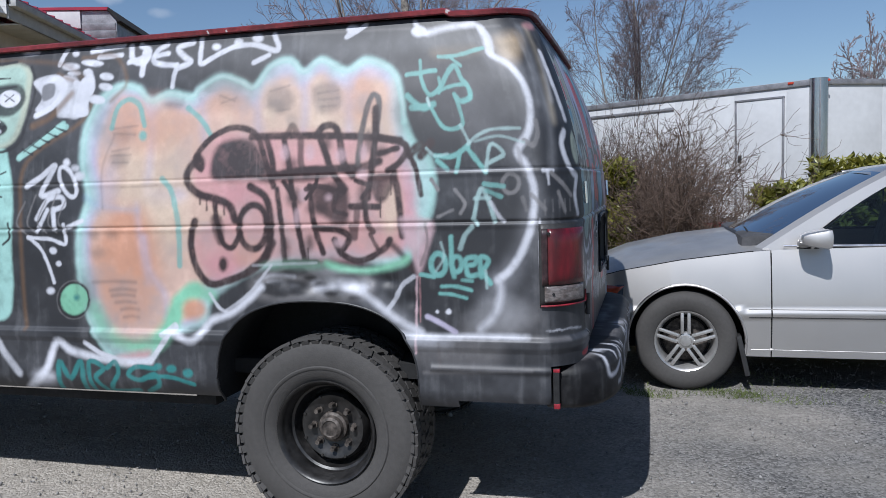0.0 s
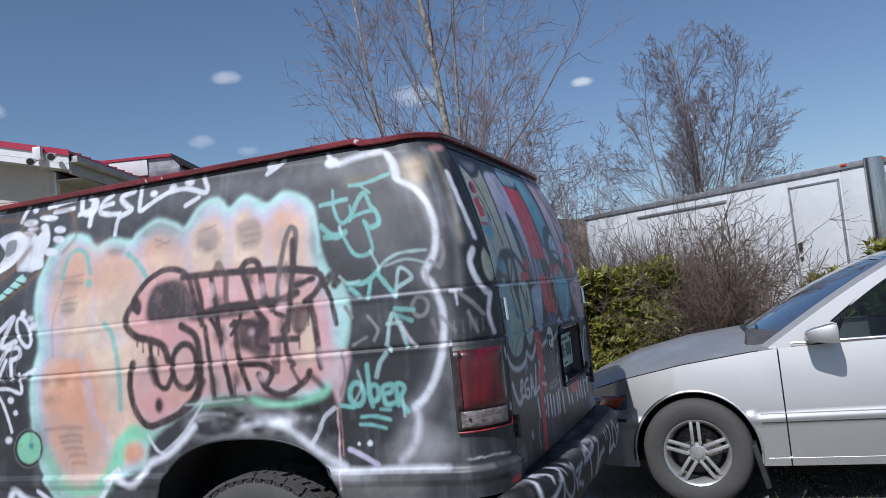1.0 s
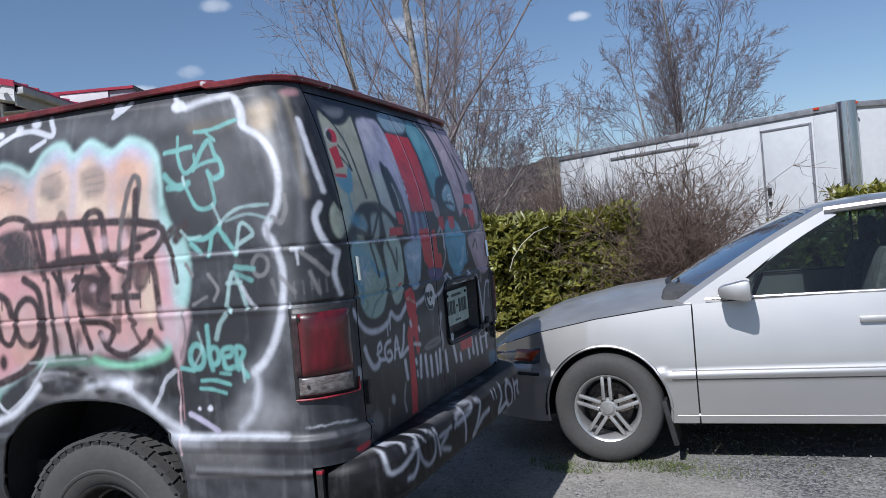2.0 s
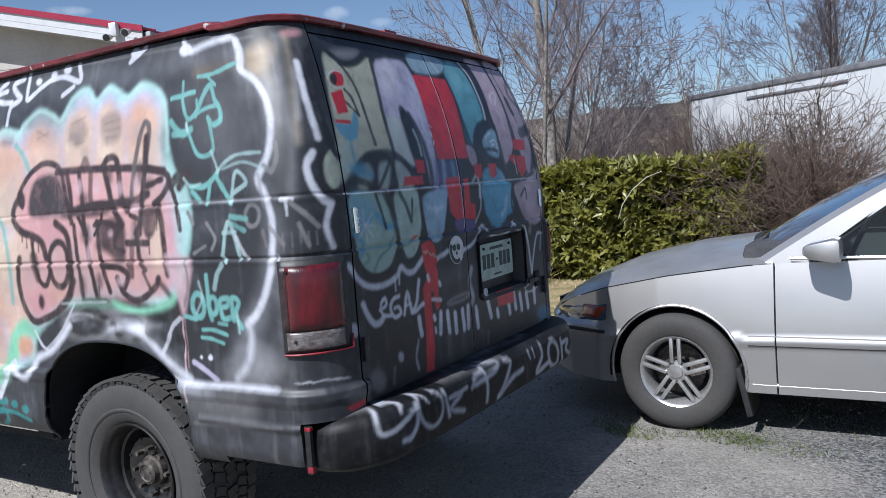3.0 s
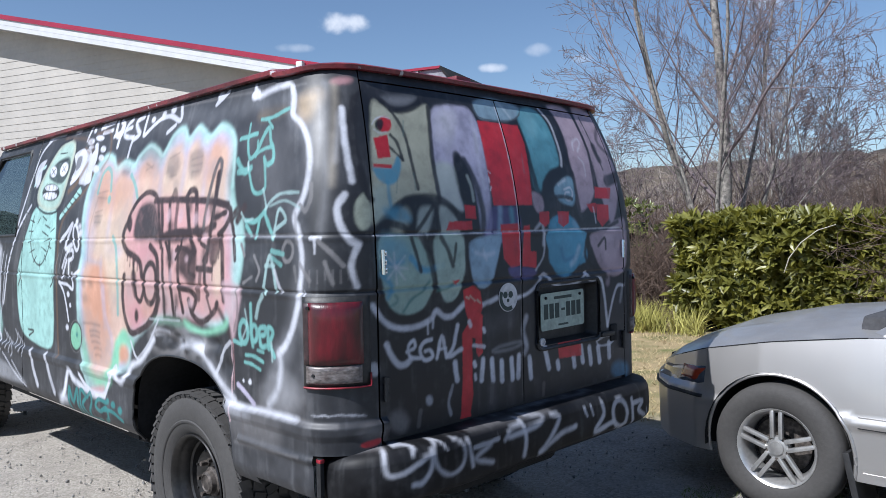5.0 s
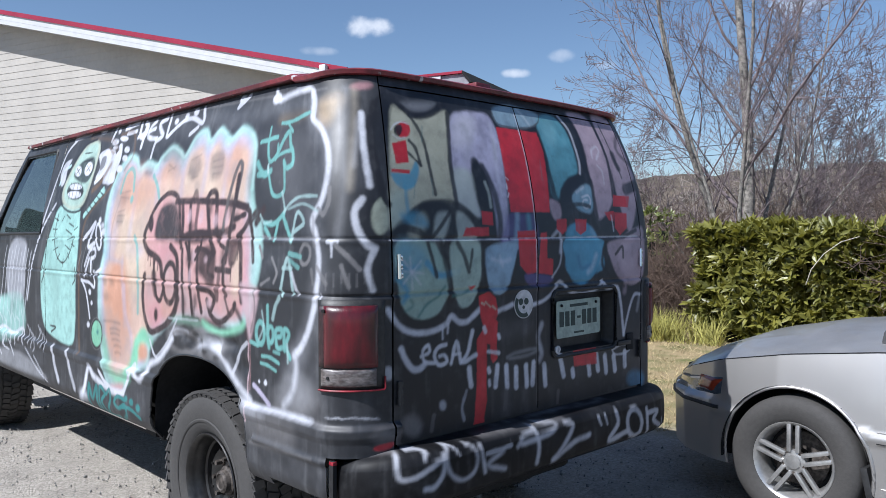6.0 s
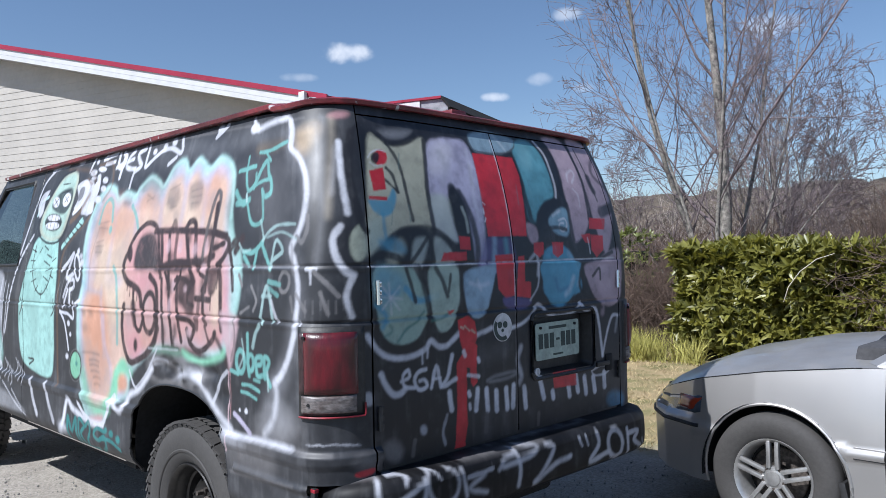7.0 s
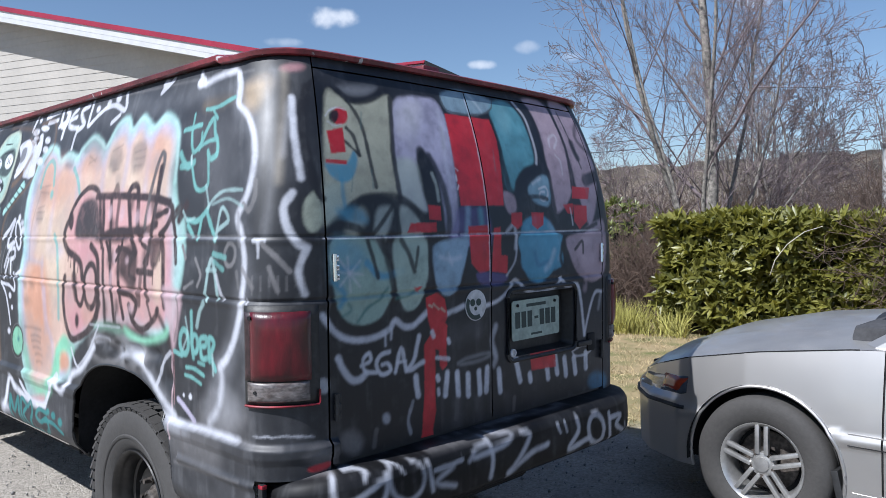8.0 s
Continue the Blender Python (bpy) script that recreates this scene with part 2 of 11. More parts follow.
def painted_material(name, rough=0.42, gloss=0.45):
    """Spray paint: the colour laid on by the graffiti strokes, with dust, grain and uneven gloss."""
    m = bpy.data.materials.new(name)
    m.use_nodes = True
    n, l = m.node_tree.nodes, m.node_tree.links
    b = n["Principled BSDF"]
    at = n.new("ShaderNodeAttribute")
    at.attribute_name = "paint"
    tc = n.new("ShaderNodeTexCoord")
    big, small = n.new("ShaderNodeTexNoise"), n.new("ShaderNodeTexNoise")
    big.inputs["Scale"].default_value, big.inputs["Detail"].default_value = 3.0, 6.0
    small.inputs["Scale"].default_value, small.inputs["Detail"].default_value = 240.0, 3.0
    for t in (big, small):
        l.new(tc.outputs["Object"], t.inputs["Vector"])
    dust = n.new("ShaderNodeMix")
    dust.data_type = "RGBA"
    dust.inputs["B"].default_value = (0.30, 0.27, 0.24, 1)
    amount = n.new("ShaderNodeMapRange")
    amount.inputs["From Min"].default_value, amount.inputs["From Max"].default_value = 0.45, 0.8
    amount.inputs["To Min"].default_value, amount.inputs["To Max"].default_value = 0.002, 0.022
    l.new(big.outputs["Fac"], amount.inputs["Value"])
    l.new(amount.outputs[0], dust.inputs["Factor"])
    l.new(at.outputs["Color"], dust.inputs["A"])
    speck = n.new("ShaderNodeMapRange")
    speck.inputs["From Min"].default_value, speck.inputs["From Max"].default_value = 0.3, 0.7
    speck.inputs["To Min"].default_value, speck.inputs["To Max"].default_value = 0.92, 1.06
    l.new(small.outputs["Fac"], speck.inputs["Value"])
    hsv = n.new("ShaderNodeHueSaturation")
    l.new(dust.outputs["Result"], hsv.inputs["Color"])
    l.new(speck.outputs[0], hsv.inputs["Value"])
    l.new(hsv.outputs[0], b.inputs["Base Color"])
    rr = n.new("ShaderNodeMapRange")
    rr.inputs["To Min"].default_value, rr.inputs["To Max"].default_value = rough - 0.10, rough + 0.16
    l.new(big.outputs["Fac"], rr.inputs["Value"])
    l.new(rr.outputs[0], b.inputs["Roughness"])
    b.inputs["Specular IOR Level"].default_value = gloss
    dent = n.new("ShaderNodeTexNoise")
    dent.inputs["Scale"].default_value, dent.inputs["Detail"].default_value = 2.2, 2.0
    l.new(tc.outputs["Object"], dent.inputs["Vector"])
    b1, b2 = n.new("ShaderNodeBump"), n.new("ShaderNodeBump")
    b1.inputs["Distance"].default_value, b1.inputs["Strength"].default_value = 0.012, 1.0
    b2.inputs["Distance"].default_value, b2.inputs["Strength"].default_value = 0.00012, 1.0
    l.new(dent.outputs["Fac"], b1.inputs["Height"])
    l.new(small.outputs["Fac"], b2.inputs["Height"])
    l.new(b1.outputs[0], b2.inputs["Normal"])
    l.new(b2.outputs[0], b.inputs["Normal"])
    return m


M_PAINT = painted_material("sprayed_paint", 0.50, 0.52)
M_DOOR_PAINT = painted_material("sprayed_door_paint", 0.38, 0.48)
M_BUMPER = painted_material("scuffed_black_plastic", 0.52, 0.22)
M_BLACK = material("black_paint", (0.020, 0.021, 0.024), 0.42, bump=0.0006, scale=3)
M_REDROOF = material("maroon_paint", (0.19, 0.024, 0.03), 0.4, vary=0.35, scale=5, bump=0.0008)
chipped(M_REDROOF, (0.42, 0.40, 0.40), 22, 0.335, (1, 1, 0.6))
M_RUBBER = material("tyre_rubber", (0.052, 0.049, 0.047), 0.8, vary=0.12, scale=3, bump=0.001, bump_scale=160)
M_STEEL_BLACK = material("black_steel", (0.022, 0.021, 0.021), 0.38, vary=0.4, scale=14, bump=0.0005)
M_HUB = material("rusty_grey_hub", (0.10, 0.085, 0.075), 0.6, metal=0.4, vary=0.4, scale=30, bump=0.001)
M_DARK = material("under_dark", (0.012, 0.012, 0.013), 0.9, vary=0.4)
M_CHROME = material("chrome", (0.75, 0.75, 0.76), 0.18, metal=1.0, vary=0.06)
M_SILVER = material("silver_paint", (0.50, 0.485, 0.475), 0.47, metal=0.86, vary=0.03, scale=2, fine=700, coat=0.7, rough_vary=0.04)
M_BONNET = chipped(material("dusty_silver_paint", (0.48, 0.47, 0.46), 0.50, metal=0.80, vary=0.10, scale=4, fine=300, coat=0.5), (0.50, 0.49, 0.47), 38, 0.33)
M_ALLOY = material("alloy_wheel", (0.496, 0.488, 0.48), 0.32, metal=0.7, vary=0.12, scale=12)
M_TRIM = material("black_trim", (0.018, 0.018, 0.019), 0.55, vary=0.3)
M_CABIN = material("cabin_grey", (0.06, 0.06, 0.065), 0.8, vary=0.25)
M_GLASS = glass_material("tinted_glass", (0.32, 0.40, 0.42), 0.03, 2.1)
M_GLASS_DARK = glass_material("car_glass", (0.34, 0.45, 0.44))

# ---- the van's shape ----
VAN_W = 1.86
HUB_X, HUB_Z, TYRE_R, ARCH_R = -0.862, 0.366, 0.385, 0.50


def door_inset(z):
    """How far the back doors' edges stand in at a height, less the corner."""
    t = np.clip((z - 1.24) / 0.71, 0, 1.2)
    return 0.095 * t * t


def side_inset(z):
    """How far the side leans in at a height."""
    t = np.clip((z - 1.2) / 0.75, 0, 1.2)
    return 0.045 * t + 0.100 * t * t


def lean(z):
    """How far the far side of the body stands out at a height: the van sits a little askew."""
    return 0.10 * np.clip((z - 1.2) / 0.7, 0, 1.1) ** 1.3


def corner_drop(s, z):
    """How far the roof line falls towards the two back corners."""
    u = np.clip(np.abs(s - 1.01) / 1.01, 0, 1) ** 3 * np.clip((s + 0.9) / 0.9, 0, 1) ** 2
    return 0.016 * u * np.clip((z - 1.45) / 0.5, 0, 1.1) ** 2


def rear_x(z):
    """Where the back of the van stands at a height."""
    t = np.clip((z - 1.2) / 0.79, 0, 1.2)
    return 0.14 - 0.22 * t * t


def skin(s, z):
    """The place on the van's skin: s runs along the side (below 0), round the corner (to 0.28) and across the back (to 1.74)."""
    s, z = np.broadcast_arrays(np.asarray(s, float), np.asarray(z, float))
    inset, back = side_inset(z), rear_x(z)
    start = back - 0.15
    w = np.clip((s + 0.6) / 0.6, 0, 1)
    w = w * w * (3 - 2 * w)
    phi = np.clip(s / 0.28, 0, 1) * math.pi / 2
    hinge = door_inset(z) + 0.20
    round_y, half = hinge - inset, VAN_W / 2 - hinge
    x = np.where(s < 0, s + start * w, start + 0.15 * np.sin(phi))
    y = np.where(s < 0, inset, inset + round_y * (1 - np.cos(phi)))
    y = np.where(s > 0.28, hinge + (s - 0.28) / 0.73 * half, y)
    # far corner
    q = np.clip((s - 1.74) / 0.28, 0, 1) * math.pi / 2
    x = np.where(s > 1.74, start + 0.15 * np.cos(q), x)
    y = np.where(s > 1.74, VAN_W - inset - round_y * (1 - np.sin(q)), y)
    y = y + lean(z) * np.clip((s - 0.28) / 1.46, 0, 1)
    return x, y, z - corner_drop(s, z)


def skin_normal(s, z, e=0.002):
    a = np.stack(skin(s + e, z), -1) - np.stack(skin(s - e, z), -1)
    b = np.stack(skin(s, z + e), -1) - np.stack(skin(s, z - e), -1)
    n = np.cross(a, b)
    return n / np.linalg.norm(n, axis=-1, keepdims=True)


def pressed(s, z):
    """Ridges and creases pressed into the sheet metal: metres outward."""
    g = lambda v, c, w: np.exp(-((v - c) / w) ** 2)
    out = -0.007 * g(z, 1.187, 0.0045) - 0.004 * g(z, 1.372, 0.004) + 0.002 * g(z, 1.36, 0.01) + 0.003 * g(z, 1.175, 0.010)
    low = np.where(s < 0.30, 1.0, 0.0)
    out = out + low * (0.016 * np.clip((0.775 - z) / 0.015, 0, 1) - 0.010 * np.clip((0.735 - z) / 0.02, 0, 1) * 0.6)
    out = out + low * np.where(s > -0.40, 0.008 * g(z, 0.655, 0.012), 0) - low * 0.05 * np.clip((0.575 - z) / 0.09, 0, 1) ** 2
    for ds, dz, ws, wz, deep in ((-0.86, 0.955, 0.050, 0.030, -0.020), (-0.78, 0.940, 0.024, 0.034, 0.012), (-0.70, 0.965, 0.045, 0.026, -0.018), (-0.62, 0.945, 0.026, 0.030, 0.014),
                                 (-0.56, 0.975, 0.040, 0.022, -0.014), (-0.97, 0.975, 0.036, 0.030, -0.010), (-0.72, 1.005, 0.10, 0.016, 0.006), (-0.47, 0.900, 0.030, 0.028, -0.010)):
        out = out + deep * np.exp(-((s - ds) / ws) ** 2 - ((z - dz) / wz) ** 2)
    return out


def arch_at(t, grow=0.0):
    """A point (x, z) on the edge of the rear wheel opening, from behind the wheel (0) to in front of it (1)."""
    a = math.pi * (t * 1.10 - 0.05)
    c, n = math.cos(a), math.sin(a)
    x = HUB_X - 0.006 + (0.42 + grow) * math.copysign(abs(c) ** 0.80, c)
    z = 0.57 + (0.326 + grow) * math.copysign(abs(n) ** 0.80, n)
    return x, max(z, 0.50) if n > 0 else 0.57 + 0.55 * n


def in_arch(s, z):
    """Whether a place on the side lies in the rear wheel opening."""
    u, v = np.abs(s - HUB_X + 0.006) / 0.42, np.maximum(z - 0.57, 0) / 0.326
    return u ** 2.5 + v ** 2.5 < 1


def bumper_path():
    """The line that the rear bumper follows, seen from above, in even short steps."""
    half = [(0.012, -0.016), (0.05, -0.020), (0.09, -0.018), (0.135, -0.006), (0.175, 0.022), (0.210, 0.065), (0.238, 0.12), (0.254, 0.19), (0.262, 0.26)]
    half = [(x, 0.052 + y * 0.944) for x, y in half]
    pts = np.array(half + [(0.2655, 0.6), (0.266, VAN_W / 2), (0.2655, VAN_W - 0.6)] + [(x, VAN_W - y) for x, y in half[::-1]])
    fine = []
    for _ in range(3):
        mid = (pts[:-1] + pts[1:]) / 2
        soft = np.empty((len(pts) * 2 - 1, 2))
        soft[0::2], soft[1::2] = pts, mid
        soft[2:-2:2] = 0.5 * soft[2:-2:2] + 0.25 * (soft[1:-3:2] + soft[3:-1:2])
        pts = soft
    run = np.concatenate([[0], np.cumsum(np.hypot(*np.diff(pts, axis=0).T))])
    even = np.arange(0, run[-1], 0.007)
    return np.stack([np.interp(even, run, pts[:, 0]), np.interp(even, run, pts[:, 1])], 1), even

# ---- spray paint ----
LAYERS = []


def smooth_line(pts, closed=False, k=5):
    p = np.array(pts, float)
    if len(p) < 3:
        return p
    if closed:
        q = np.vstack([p[-1], p, p[0], p[1]])
    else:
        q = np.vstack([2 * p[0] - p[1], p, 2 * p[-1] - p[-2]])
    out = []
    for i in range(1, len(q) - 2):
        a, b, c, d = q[i - 1], q[i], q[i + 1], q[i + 2]
        for t in np.arange(k) / k:
            out.append(0.5 * (2 * b + (c - a) * t + (2 * a - 5 * b + 4 * c - d) * t * t + (3 * b - a - 3 * c + d) * t ** 3))
    out.append(q[-2])
    return np.array(out)


def line(colour, width, pts, soft=0.006, strength=1.0, curve=True):
    """A sprayed line through (s, z) pairs."""
    LAYERS.append((0, colour, width / 2, smooth_line(pts) if curve else np.array(pts, float), soft, strength))


def fill(colour, pts, soft=0.008, strength=1.0, curve=True):
    """A sprayed patch inside (s, z) pairs."""
    LAYERS.append((1, colour, 0.0, smooth_line(pts, True) if curve else np.array(list(pts) + [pts[0]], float), soft, strength))


def spot(colour, at, radius, soft=0.02, strength=0.5, tall=1.0):
    fill(colour, [(at[0] + radius * math.cos(a), at[1] + tall * radius * math.sin(a)) for a in np.arange(8) * math.pi / 4], soft, strength)


def gap2(P, A, B):
    """Squared distance from places P to the stretch A to B."""
    d = B - A
    t = np.clip(((P - A) @ d) / max(d @ d, 1e-12), 0, 1)
    r = P - A - t[:, None] * d
    return (r * r).sum(1)


def mottle(P, size, seed, tall=1.0):
    """Smooth cloudy noise, 0 to 1, over places P."""
    rng = np.random.RandomState(seed)
    T = rng.rand(64, 64)
    total, weight = np.zeros(len(P)), 0.0
    for k in range(4):
        q = P * np.array((1.0, 1.0 / tall)) / size * 2 ** k + 7.3 * k
        i = np.floor(q).astype(int)
        f = q - i
        f = f * f * (3 - 2 * f)
        a, b = i[:, 0] % 64, i[:, 1] % 64
        c, d = (a + 1) % 64, (b + 1) % 64
        v = (T[a, b] * (1 - f[:, 0]) + T[c, b] * f[:, 0]) * (1 - f[:, 1]) + (T[a, d] * (1 - f[:, 0]) + T[c, d] * f[:, 0]) * f[:, 1]
        total += v * 0.6 ** k
        weight += 0.6 ** k
    return np.clip((total / weight - 0.5) * 1.7 + 0.5, 0, 1)


def sprayed(s, z, base):
    """The colours of a sheet after all the strokes, in the order in which they were laid."""
    shape = s.shape
    P = np.stack([s.ravel(), z.ravel()], 1)
    rng = np.random.RandomState(4)
    P = P + rng.normal(0, 0.0004, P.shape)
    wob = 0.0006 * np.sin(P[:, 0] * 61 + 3 * np.sin(P[:, 1] * 47)) + 0.0005 * np.sin(P[:, 1] * 93 + 2 * np.sin(P[:, 0] * 71))
    C = np.tile(np.array(base, float), (len(P), 1))
    cloud, fine, streak = mottle(P, 0.16, 5), mottle(P, 0.035, 6), mottle(P, 0.03, 7, 9.0)
    # thin grey overspray and runs of dirt on the black
    veil = (0.05 * np.clip(cloud - 0.45, 0, 1) + 0.05 * np.clip(streak - 0.6, 0, 1)) * np.where(P[:, 0] > 0.28, 0.4, 0.9)
    C += veil[:, None] * np.array((0.9, 0.92, 1.0))
    for kind, colour, half, L, soft, strength in LAYERS:
        lo, hi = L.min(0) - half - soft - 0.004, L.max(0) + half + soft + 0.004
        near = np.nonzero(((P >= lo) & (P <= hi)).all(1))[0]
        if not len(near):
            continue
        Q = P[near]
        d2 = np.full(len(Q), 9.0)
        for A, B in zip(L, L[1:]):
            d2 = np.minimum(d2, gap2(Q, A, B))
        d = np.sqrt(d2) + wob[near]
        if kind:
            inside = np.zeros(len(Q), bool)
            for A, B in zip(L, L[1:]):
                if A[1] != B[1]:
                    inside ^= ((A[1] > Q[:, 1]) != (B[1] > Q[:, 1])) & (Q[:, 0] < (B[0] - A[0]) * (Q[:, 1] - A[1]) / (B[1] - A[1]) + A[0])
            d = np.where(inside, -d, d)
        else:
            d = d - half
        a = np.clip(0.5 - d / (2 * soft), 0, 1)
        a = a * a * (3 - 2 * a) * strength
        if soft > 0.02:
            a = a * (0.55 + 0.9 * cloud[near])
        else:
            a = a * (1.0 - 0.35 * np.clip(0.55 - fine[near], 0, 1) - 0.5 * np.clip(streak[near] - 0.75, 0, 1))
        a = np.clip(a, 0, 1)[:, None]
        C[near] = C[near] * (1 - a) + np.array(colour) * a
    # worn, dusty finish over everything
    C *= (0.86 + 0.28 * cloud * (0.6 + 0.8 * fine))[:, None]
    C += (0.028 * np.clip(fine + streak - 1.15, 0, 1))[:, None]
    return np.clip(C, 0, 1).reshape(*shape, 3)


def painted_sheet(s, z, base=(0.015, 0.016, 0.020), keep=None, lift=0.0):
    """A piece of the van's skin over columns s and rows z, pressed and painted."""
    S, Z = np.meshgrid(s, z)
    N = skin_normal(S, Z)
    Pl = np.stack(skin(S, Z), -1) - N * 0 + N * (pressed(S, Z) + lift)[..., None]
    me, used = grid_mesh(Pl, keep)
    col = np.ones((len(used), 4), np.float32)
    col[:, :3] = sprayed(S, Z, base).reshape(-1, 3)[used]
    at = me.attributes.new("paint", "FLOAT_COLOR", "POINT")
    at.data.foreach_set("color", col.ravel())
    return me

# ---- the graffiti, stroke by stroke, with some highlights painted in ----
HAZE = (0.26, 0.267, 0.29)
SANDY_SHEEN = (0.356, 0.314, 0.253)
PEACH = (0.43, 0.30, 0.25)
ORANGE = (0.42, 0.22, 0.148)
SAND = (0.44, 0.345, 0.27)
MINT = (0.164, 0.391, 0.267)
HALO = (0.298, 0.429, 0.429)
LAV = (0.33, 0.306, 0.401)
PINK = (0.40, 0.20, 0.218)
ROSE = (0.375, 0.265, 0.29)
WHITE = (0.46, 0.47, 0.52)
CHALK = (0.60, 0.61, 0.68)
TEAL = (0.12, 0.29, 0.275)
DEEPTEAL = (0.02, 0.143, 0.143)
WINE = (0.021, 0.01, 0.012)
GREY = (0.143, 0.138, 0.143)
MID = (0.067, 0.067, 0.074)
TAN = (0.464, 0.338, 0.199)
AQUA = (0.25, 0.43, 0.40)
BLACK = (0.009, 0.009, 0.012)
BROWN = (0.123, 0.067, 0.032)
KHAKI = (0.322, 0.356, 0.29)
SEA = (0.148, 0.322, 0.322)
BLUE = (0.049, 0.187, 0.322)
SKY = (0.175, 0.282, 0.429)
VIOLET = (0.246, 0.26, 0.401)
MAUVE = (0.298, 0.239, 0.298)
PURPLE = (0.085, 0.071, 0.206)
RED = (0.469, 0.019, 0.03)
SMOKE = (0.078, 0.067, 0.067)
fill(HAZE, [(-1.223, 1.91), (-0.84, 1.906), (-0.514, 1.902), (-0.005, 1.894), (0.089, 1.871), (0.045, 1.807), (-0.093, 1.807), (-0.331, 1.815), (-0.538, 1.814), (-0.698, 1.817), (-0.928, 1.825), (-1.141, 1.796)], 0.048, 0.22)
# tan patch painted in as part of the rear corner's highlight
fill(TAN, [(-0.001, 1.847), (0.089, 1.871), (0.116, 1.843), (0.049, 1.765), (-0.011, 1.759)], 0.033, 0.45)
line(GREY, 0.009, [(-1.151, 1.931), (-0.658, 1.913), (0.046, 1.901)], 0.007, 0.5)
fill(BLACK, [(-0.518, 1.804), (-0.396, 1.814), (-0.108, 1.829), (-0.072, 1.789), (-0.099, 1.736), (-0.25, 1.765), (-0.431, 1.753)], 0.025, 0.5)
fill(MID, [(-1.724, 1.744), (-1.811, 1.585), (-2.044, 1.528), (-2.29, 1.608), (-2.408, 1.785), (-2.327, 1.954), (-2.089, 2.008), (-1.837, 1.917)], 0.162, 0.22)
fill(MID, [(-1.095, 1.837), (-1.178, 1.796), (-1.389, 1.791), (-1.611, 1.826), (-1.71, 1.882), (-1.622, 1.925), (-1.401, 1.929), (-1.185, 1.892)], 0.073, 0.5)
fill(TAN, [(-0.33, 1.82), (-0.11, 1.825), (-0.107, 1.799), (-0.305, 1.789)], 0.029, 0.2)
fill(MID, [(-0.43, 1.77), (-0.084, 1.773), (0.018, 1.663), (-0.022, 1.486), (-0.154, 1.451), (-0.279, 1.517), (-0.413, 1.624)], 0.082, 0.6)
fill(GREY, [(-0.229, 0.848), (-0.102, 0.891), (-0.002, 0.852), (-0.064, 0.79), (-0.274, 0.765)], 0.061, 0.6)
# soft grey glow painted in below the lower ridge's highlight
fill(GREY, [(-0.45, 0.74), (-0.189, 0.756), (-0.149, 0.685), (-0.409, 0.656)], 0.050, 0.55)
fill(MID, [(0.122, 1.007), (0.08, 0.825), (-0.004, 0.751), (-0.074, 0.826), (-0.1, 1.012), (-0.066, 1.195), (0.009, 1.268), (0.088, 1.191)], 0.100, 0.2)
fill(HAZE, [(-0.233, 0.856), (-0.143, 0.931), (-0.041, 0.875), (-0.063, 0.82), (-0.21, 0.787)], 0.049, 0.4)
# faint highlight of the second ridge, painted as a thin grey line
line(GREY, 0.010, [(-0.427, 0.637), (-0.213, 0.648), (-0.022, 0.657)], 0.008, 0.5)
fill(HALO, [(-1.758, 0.636), (-1.869, 0.799), (-1.914, 0.988), (-1.904, 1.175), (-1.856, 1.313), (-1.889, 1.452), (-1.879, 1.602), (-1.823, 1.722), (-1.727, 1.776), (-1.633, 1.761), (-1.569, 1.707), (-1.482, 1.733), (-1.384, 1.712), (-1.346, 1.747), (-1.258, 1.787), (-1.163, 1.758), (-1.109, 1.737), (-1.046, 1.812), (-0.964, 1.832), (-0.898, 1.78), (-0.835, 1.823), (-0.751, 1.782), (-0.714, 1.776), (-0.653, 1.81), (-0.581, 1.787), (-0.517, 1.737), (-0.487, 1.649), (-0.475, 1.555), (-0.445, 1.483), (-0.391, 1.43), (-0.366, 1.358), (-0.376, 1.257), (-0.41, 1.156), (-0.434, 1.094), (-0.528, 1.032), (-0.75, 1.065), (-1.031, 1.033), (-1.282, 0.911), (-1.335, 0.797), (-1.496, 0.755), (-1.577, 0.651), (-1.664, 0.627)], 0.021)
fill(LAV, [(-1.735, 0.684), (-1.828, 0.823), (-1.868, 1.011), (-1.859, 1.198), (-1.807, 1.312), (-1.845, 1.451), (-1.835, 1.588), (-1.78, 1.696), (-1.692, 1.737), (-1.617, 1.719), (-1.572, 1.662), (-1.485, 1.693), (-1.382, 1.669), (-1.333, 1.702), (-1.251, 1.746), (-1.151, 1.713), (-1.107, 1.684), (-1.048, 1.764), (-0.961, 1.788), (-0.9, 1.737), (-0.833, 1.786), (-0.758, 1.745), (-0.717, 1.738), (-0.645, 1.775), (-0.579, 1.75), (-0.531, 1.688), (-0.517, 1.547), (-0.475, 1.402), (-0.453, 1.279), (-0.471, 1.156), (-0.527, 1.074), (-0.749, 1.086), (-1.03, 1.055), (-1.305, 0.944), (-1.377, 0.808), (-1.495, 0.783), (-1.602, 0.678)], 0.033, 0.85)
